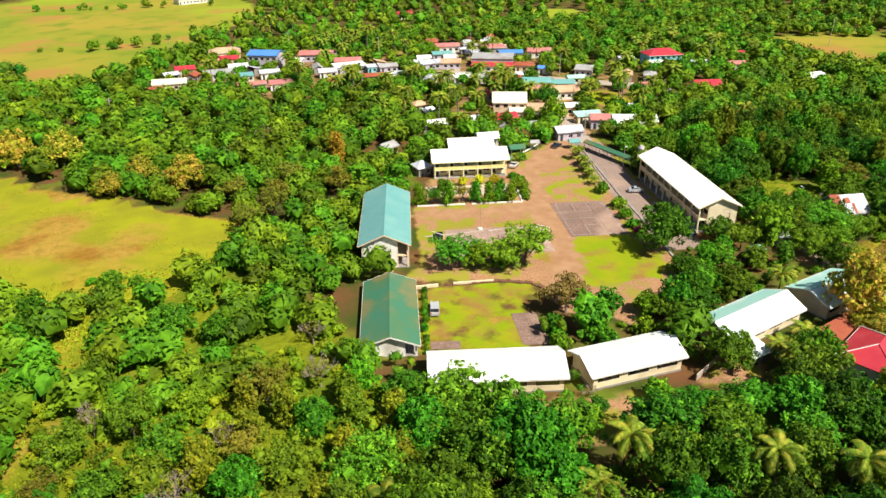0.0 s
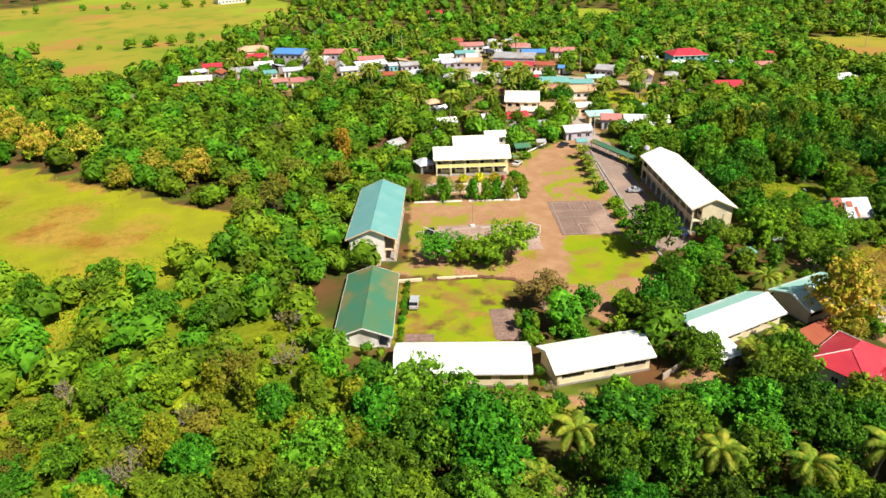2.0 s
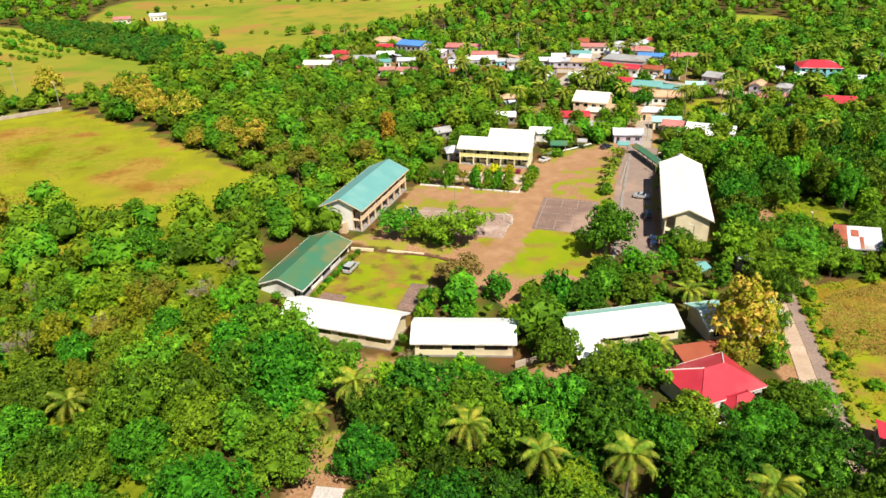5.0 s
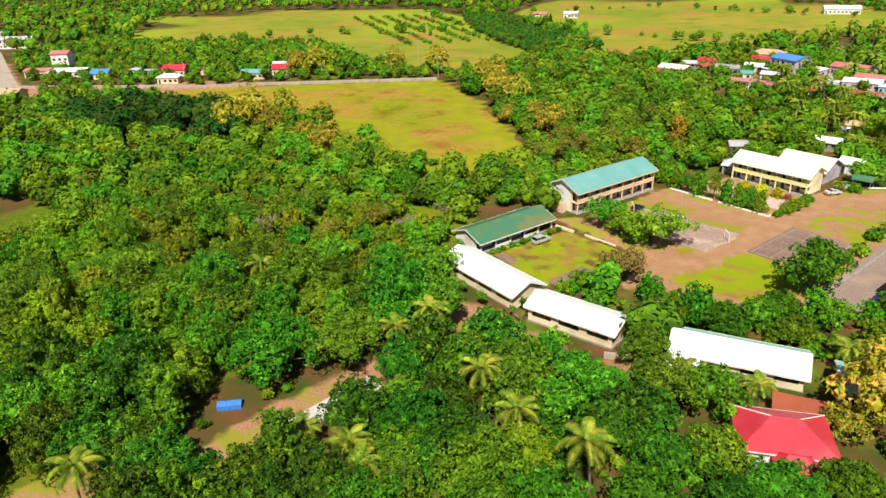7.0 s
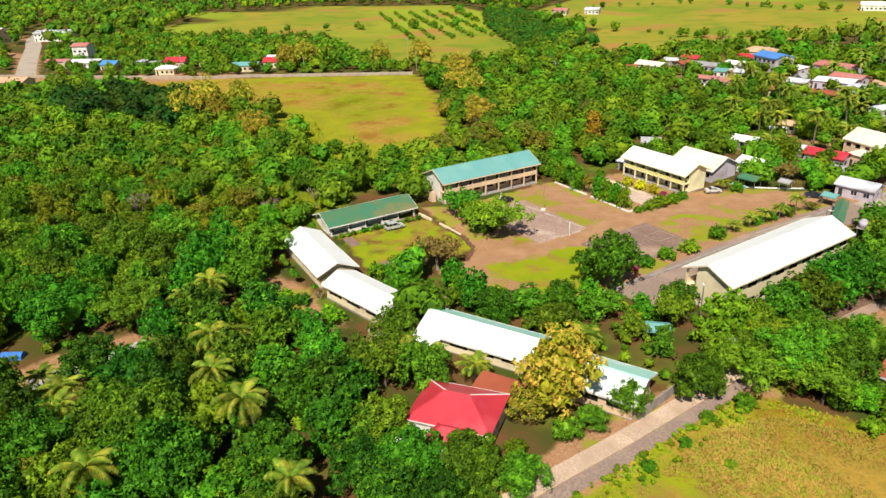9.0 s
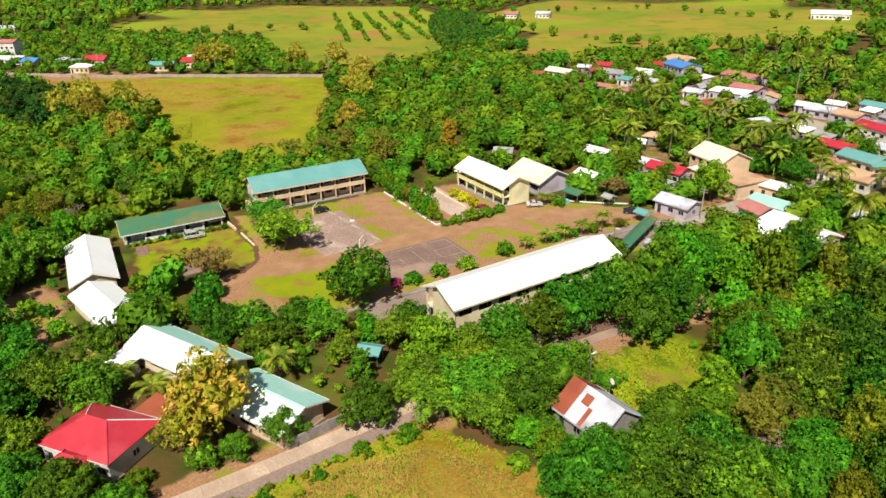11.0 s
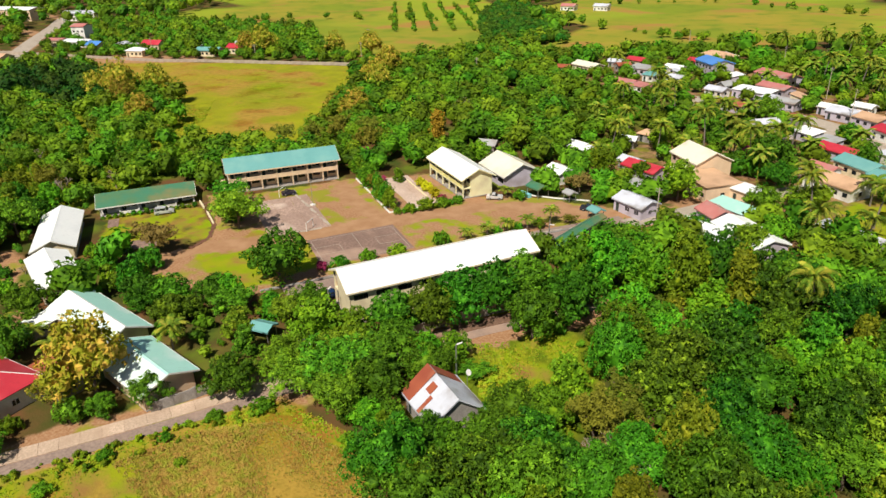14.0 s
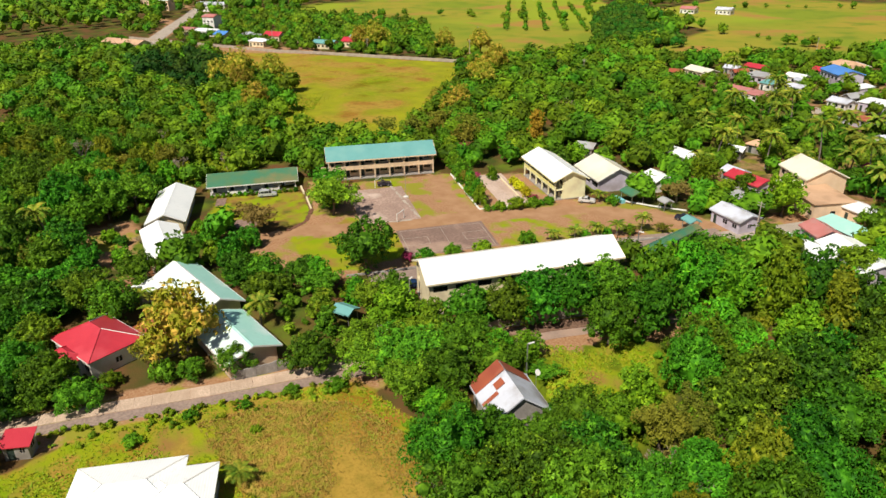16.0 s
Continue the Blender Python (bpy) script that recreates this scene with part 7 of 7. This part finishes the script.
for kind in MODELS:
    for model in MODELS[kind]:
        if model.name not in USED:
            for o in (*model.children_recursive, model):
                bpy.data.objects.remove(o)


def far_wood(name, label, places, seed, cards, leaf, size, lumps=4):
    """Many trees in one mesh: lumpy crowns with leaf sprays."""
    rng = np.random.default_rng(seed)
    vs, fs, tint, at = [], [], [], 0
    f1 = np.array(ICO1[1])
    for x, y, s in places:
        t = rng.random()
        n0 = at
        h = s * rng.uniform(1.1, 1.55)
        for k in range(lumps):
            a = rng.uniform(0, 6.28)
            o = np.array([x + math.cos(a) * s * 0.45 * (k > 0), y + math.sin(a) * s * 0.45 * (k > 0), h * (0.66 if k == 0 else rng.uniform(0.4, 0.6))])
            r = s * (0.62 if k == 0 else rng.uniform(0.42, 0.6))
            v = ICO1[0] * 0.84 * r * np.array([1, 1, 0.85]) * (1 + 0.2 * rng.uniform(-1, 1, (len(ICO1[0]), 1))) + o
            vs.append(v)
            fs.append(f1 + at)
            at += len(v)
            d = unit(rng.normal(0, 1, (cards, 3)) + np.array([0, 0, 0.5]))
            c = leaf_cards(rng, o + d * r * rng.uniform(0.78, 1.1, (cards, 1)), d, size * s)
            q = np.arange(cards)[:, None] * 3 + at
            vs.append(c)
            fs.append(q + [0, 1, 2])
            at += len(c)
        tint.append(np.full(at - n0, t))
    data = bpy.data.meshes.new(name)
    data.from_pydata(np.concatenate(vs).tolist(), [], np.concatenate(fs).tolist())
    data.attributes.new("tint", "FLOAT", "POINT").data.foreach_set("value", np.concatenate(tint).astype(np.float32))
    data.materials.append(leaf)
    return tagged(new(name, data), label, "woodland", kind="stuff")


def far_palms(name, label, places, seed):
    """Many palms in one mesh: thin trunks and drooping fronds."""
    rng = np.random.default_rng(seed)
    vs, fs, tint = [], [], []
    for x, y, h in places:
        n0, t = len(vs), rng.random()
        for k in range(3):
            a = k * 2.1
            vs += [(x + 0.2 * math.cos(a), y + 0.2 * math.sin(a), -0.3), (x + 0.14 * math.cos(a), y + 0.14 * math.sin(a), h)]
        fs += [(n0 + a, n0 + (a + 2) % 6, n0 + (a + 3) % 6) for a in (0, 2, 4)] + [(n0 + a, n0 + (a + 3) % 6, n0 + a + 1) for a in (0, 2, 4)]
        for k in range(16):
            a, up = k * 2.4 + rng.uniform(-0.2, 0.2), 1.0 - 1.4 * k / 16
            dx, dy, L = math.cos(a), math.sin(a), rng.uniform(3.6, 4.8)
            px, pz, w0 = 0.0, h, 0.3
            for s in range(3):
                qx, qz, w1 = px + L / 3 * math.cos(up), pz + L / 3 * math.sin(up), (0.75, 0.6, 0.05)[s]
                for e in (-1, 1):
                    n = len(vs)
                    vs += [(x + dx * px, y + dy * px, pz), (x + dx * qx, y + dy * qx, qz), (x + dx * qx - dy * e * w1, y + dy * qx + dx * e * w1, qz - 0.5 * w1), (x + dx * px - dy * e * w0, y + dy * px + dx * e * w0, pz - 0.5 * w0)]
                    fs.append((n, n + 1, n + 2, n + 3))
                px, pz, w0, up = qx, qz, w1, up - 0.55
        tint += [t] * (len(vs) - n0)
    data = bpy.data.meshes.new(name)
    data.from_pydata(vs, [], fs)
    data.attributes.new("tint", "FLOAT", "POINT").data.foreach_set("value", np.array(tint, np.float32))
    data.materials.append(FAR_PALM)
    return tagged(new(name, data), label, "palm trees", kind="stuff")


def in_view(x, y):
    """The wedge of land that the flight overlooks."""
    a = np.degrees(np.arctan2(y - 20, x - 30))
    return (y > 16) & (a > 15) & (a < 172)


xu, yu, rngu = scattered(-130, 150, 20, 200, 3.0, 8)
near = (near_path(xu, yu) < 110) & (rngu.random(len(xu)) < np.where((xu > 84) | ((xu > -62) & (yu < 95)), 0.3, 0.85))
west = inside([(-140, 20), (-50, 20), (-44, 60), (-34, 96), (-40, 160), (-60, 220), (-160, 240)], xu, yu)
places = np.stack([xu, yu, rngu.uniform(0.8, 1.8, len(xu)) * np.where(west, 1.3, 1.0)], 1)
far_wood("undergrowth", "low bushes and saplings beneath the trees", places[near & ~west], 24, 32, FAR_LEAF, 0.19, 2)
far_wood("scrub_bushes", "yellow-green scrub bushes and saplings", places[near & west], 26, 32, MEADOW_LEAF, 0.19, 2)
GROVE = [(-118, 378), (-184, 454), (-236, 535), (-234, 568), (-147, 491), (-78, 404)]
DARK_WOOD = [(-215, 188), (-165, 196), (-140, 180), (-150, 160), (-190, 150), (-232, 168)]
x1, y1, rng1 = scattered(-400, 640, 100, 420, 7.6, 9)
keep = in_view(x1, y1) & ~((x1 > -120) & (x1 < 150) & (y1 < 226)) & ~((x1 < -330) & (y1 < 200))
town = inside(VILLAGE, x1, y1) | (np.hypot(x1 + 320, y1 - 225) < 75) | (edge_distance([(-335, 190), (-222, 236), (-128, 291)], x1, y1, False) < 28)
keep &= ~((x1 > 330) & (rng1.random(len(x1)) < 0.35))
places = np.stack([x1, y1, np.where(town, rng1.uniform(2.8, 4.4, len(x1)), rng1.uniform(3.8, 6.0, len(x1)))], 1)[keep]
places = np.concatenate([places, np.array(BEYOND)])
dark = inside(DARK_WOOD, places[:, 0], places[:, 1])
far_wood("dark_wood", "dark dense mango trees beside the field", np.stack([places[dark, 0], places[dark, 1], 1.25 * places[dark, 2]], 1), 29, 60, DARK_LEAF, 0.15)
places = places[~dark]
distance = np.hypot(places[:, 0] - 40, places[:, 1] - 20)
far_wood("far_woods", "mixed green woodland round village and fields", places[distance < 260], 21, 56, FAR_LEAF, 0.155)
far_wood("outer_woods", "mixed green woodland beyond the village", places[distance >= 260], 20, 26, FAR_LEAF, 0.2)
xp, yp, rngp = scattered(20, 230, 225, 420, 9, 14)
keep = inside([(20, 225), (60, 215), (130, 215), (230, 230), (230, 330), (150, 400), (60, 420), (-20, 400), (10, 330)], xp, yp) & (rngp.random(len(xp)) < 0.13)
far_palms("far_palms", "coconut palms among the village houses", np.stack([xp, yp, rngp.uniform(5, 8.5, len(xp))], 1)[keep], 25)
x2, y2, rng2 = scattered(-900, 900, 420, 1100, 12, 10)
keep = in_view(x2, y2) & (np.hypot(x2, y2) < 1150) & (rng2.random(len(x2)) < np.clip(1.5 - np.hypot(x2, y2) / 1100, 0.4, 1))
x3, y3, rng3 = scattered(-900, -400, 100, 420, 13, 12)
places = np.concatenate([np.stack([x2, y2, rng2.uniform(4.5, 8.0, len(x2))], 1)[keep], np.stack([x3, y3, rng3.uniform(6, 9, len(x3))], 1)])
far_wood("distant_woods", "distant green woodland", places, 22, 16, FAR_LEAF, 0.22, 1)
rows = [(-318 + 9.5 * i + 5.7 * j + rng3.uniform(-0.8, 0.8), 500 + 8.5 * i - 5.4 * j, rng3.uniform(1.7, 2.7)) for i in range(6) for j in range(22) if rng3.random() < 0.85]
hedges = [(x + rng3.uniform(-4, 4), y + rng3.uniform(-4, 4), rng3.uniform(1.6, 4.5)) for line in ([(-110, 478), (-30, 455), (60, 520)], [(-200, 580), (-94, 660), (60, 610)], [(-372, 318), (-300, 400), (-160, 480)], [(-300, 590), (-230, 500), (-104, 425)], [(-160, 400), (-120, 470)], [(-20, 760), (85, 640)]) for x, y, _, _ in along(line, 7.0) if rng3.random() < 0.62]
xg, yg = (v.ravel() for v in np.meshgrid(np.arange(-240, -75, 6.0), np.arange(375, 570, 6.0)))
ok = inside(GROVE, xg, yg)
far_wood("planted_grove", "close-planted grove of even green trees", np.stack([xg[ok] + rng3.uniform(-1.2, 1.2, ok.sum()), yg[ok] + rng3.uniform(-1.2, 1.2, ok.sum()), rng3.uniform(3.8, 4.8, ok.sum())], 1), 30, 24, GROVE_LEAF, 0.16, 3)
far_wood("hedge_trees", "scattered trees between the far fields", hedges, 28, 30, FAR_LEAF, 0.2, 3)
far_wood("orchard_rows", "rows of small orchard trees in the far field", rows, 23, 14, FAR_LEAF, 0.25)


def tufts(name, label, poly, n, size, seed, leaf):
    """Grass tufts and low weeds over a piece of ground."""
    rng = np.random.default_rng(seed)
    p = np.array(poly)
    x, y = rng.uniform(p[:, 0].min(), p[:, 0].max(), n * 3), rng.uniform(p[:, 1].min(), p[:, 1].max(), n * 3)
    clump = np.array([noise.noise((a * 0.12, b * 0.12, 1.5)) for a, b in zip(x, y)])
    ok = inside(poly, x, y) & (clump > rng.uniform(-0.5, 0.35, len(x)))
    x, y, clump = x[ok][:n], y[ok][:n], clump[ok][:n]
    z = ground_z(x, y)
    vs, fs, tint = [], [], []
    for k in range(3):
        a = rng.uniform(0, 6.28, len(x))
        s = size * rng.uniform(0.5, 1.5, len(x)) * (1 + 0.8 * np.clip(clump, -0.4, 1))
        dx, dy = np.cos(a) * s, np.sin(a) * s
        b = np.arange(len(x))[:, None] * 3 + 3 * k * len(x)
        vs.append(np.stack([np.stack([x - dy * 0.4, y + dx * 0.4, z - 0.02], 1), np.stack([x + dy * 0.4, y - dx * 0.4, z - 0.02], 1), np.stack([x + dx * 0.7, y + dy * 0.7, z + s * 0.6], 1)], 1).reshape(-1, 3))
        fs.append(b + [0, 1, 2])
        tint.append(np.repeat(np.clip(0.5 + clump, 0, 1), 3))
    data = bpy.data.meshes.new(name)
    data.from_pydata(np.concatenate(vs).tolist(), [], np.concatenate(fs).tolist())
    data.attributes.new("tint", "FLOAT", "POINT").data.foreach_set("value", np.concatenate(tint).astype(np.float32))
    data.materials.append(leaf)
    return tagged(new(name, data), label, "grass", kind="stuff")


weeds = [(x + 2.2 + 4.5 * rng3.random() ** 2, y + rng3.uniform(-1, 1), rng3.uniform(0.25, 0.7)) for x, y, _, _ in along(SIDE_ROAD, 0.35) if 68 < y < 108]
far_wood("lane_weeds", "tall green weeds along the lane", weeds, 27, 26, MEADOW_LEAF, 0.22, 3)
tufts("lot_grass", "rough green grass on the empty lot", LOT, 14000, 0.26, 31, GREEN_GRASS)
tufts("dry_grass", "tall brown dry grass on the empty lot", [(63, 86), (66, 97), (72, 105), (84, 108), (92, 104), (90, 92), (80, 86)], 16000, 0.34, 35, DRY_GRASS)
tufts("clearing_grass", "green grass in the clearing", LOT_TWO, 2500, 0.3, 32, GREEN_GRASS)
tufts("field_grass", "dry yellow grass over the open field", FIELD, 12000, 0.18, 33, FIELD_GRASS)
tufts("scrub_grass", "tall weeds among the scrub", SCRUB, 14000, 0.28, 34, GREEN_GRASS)
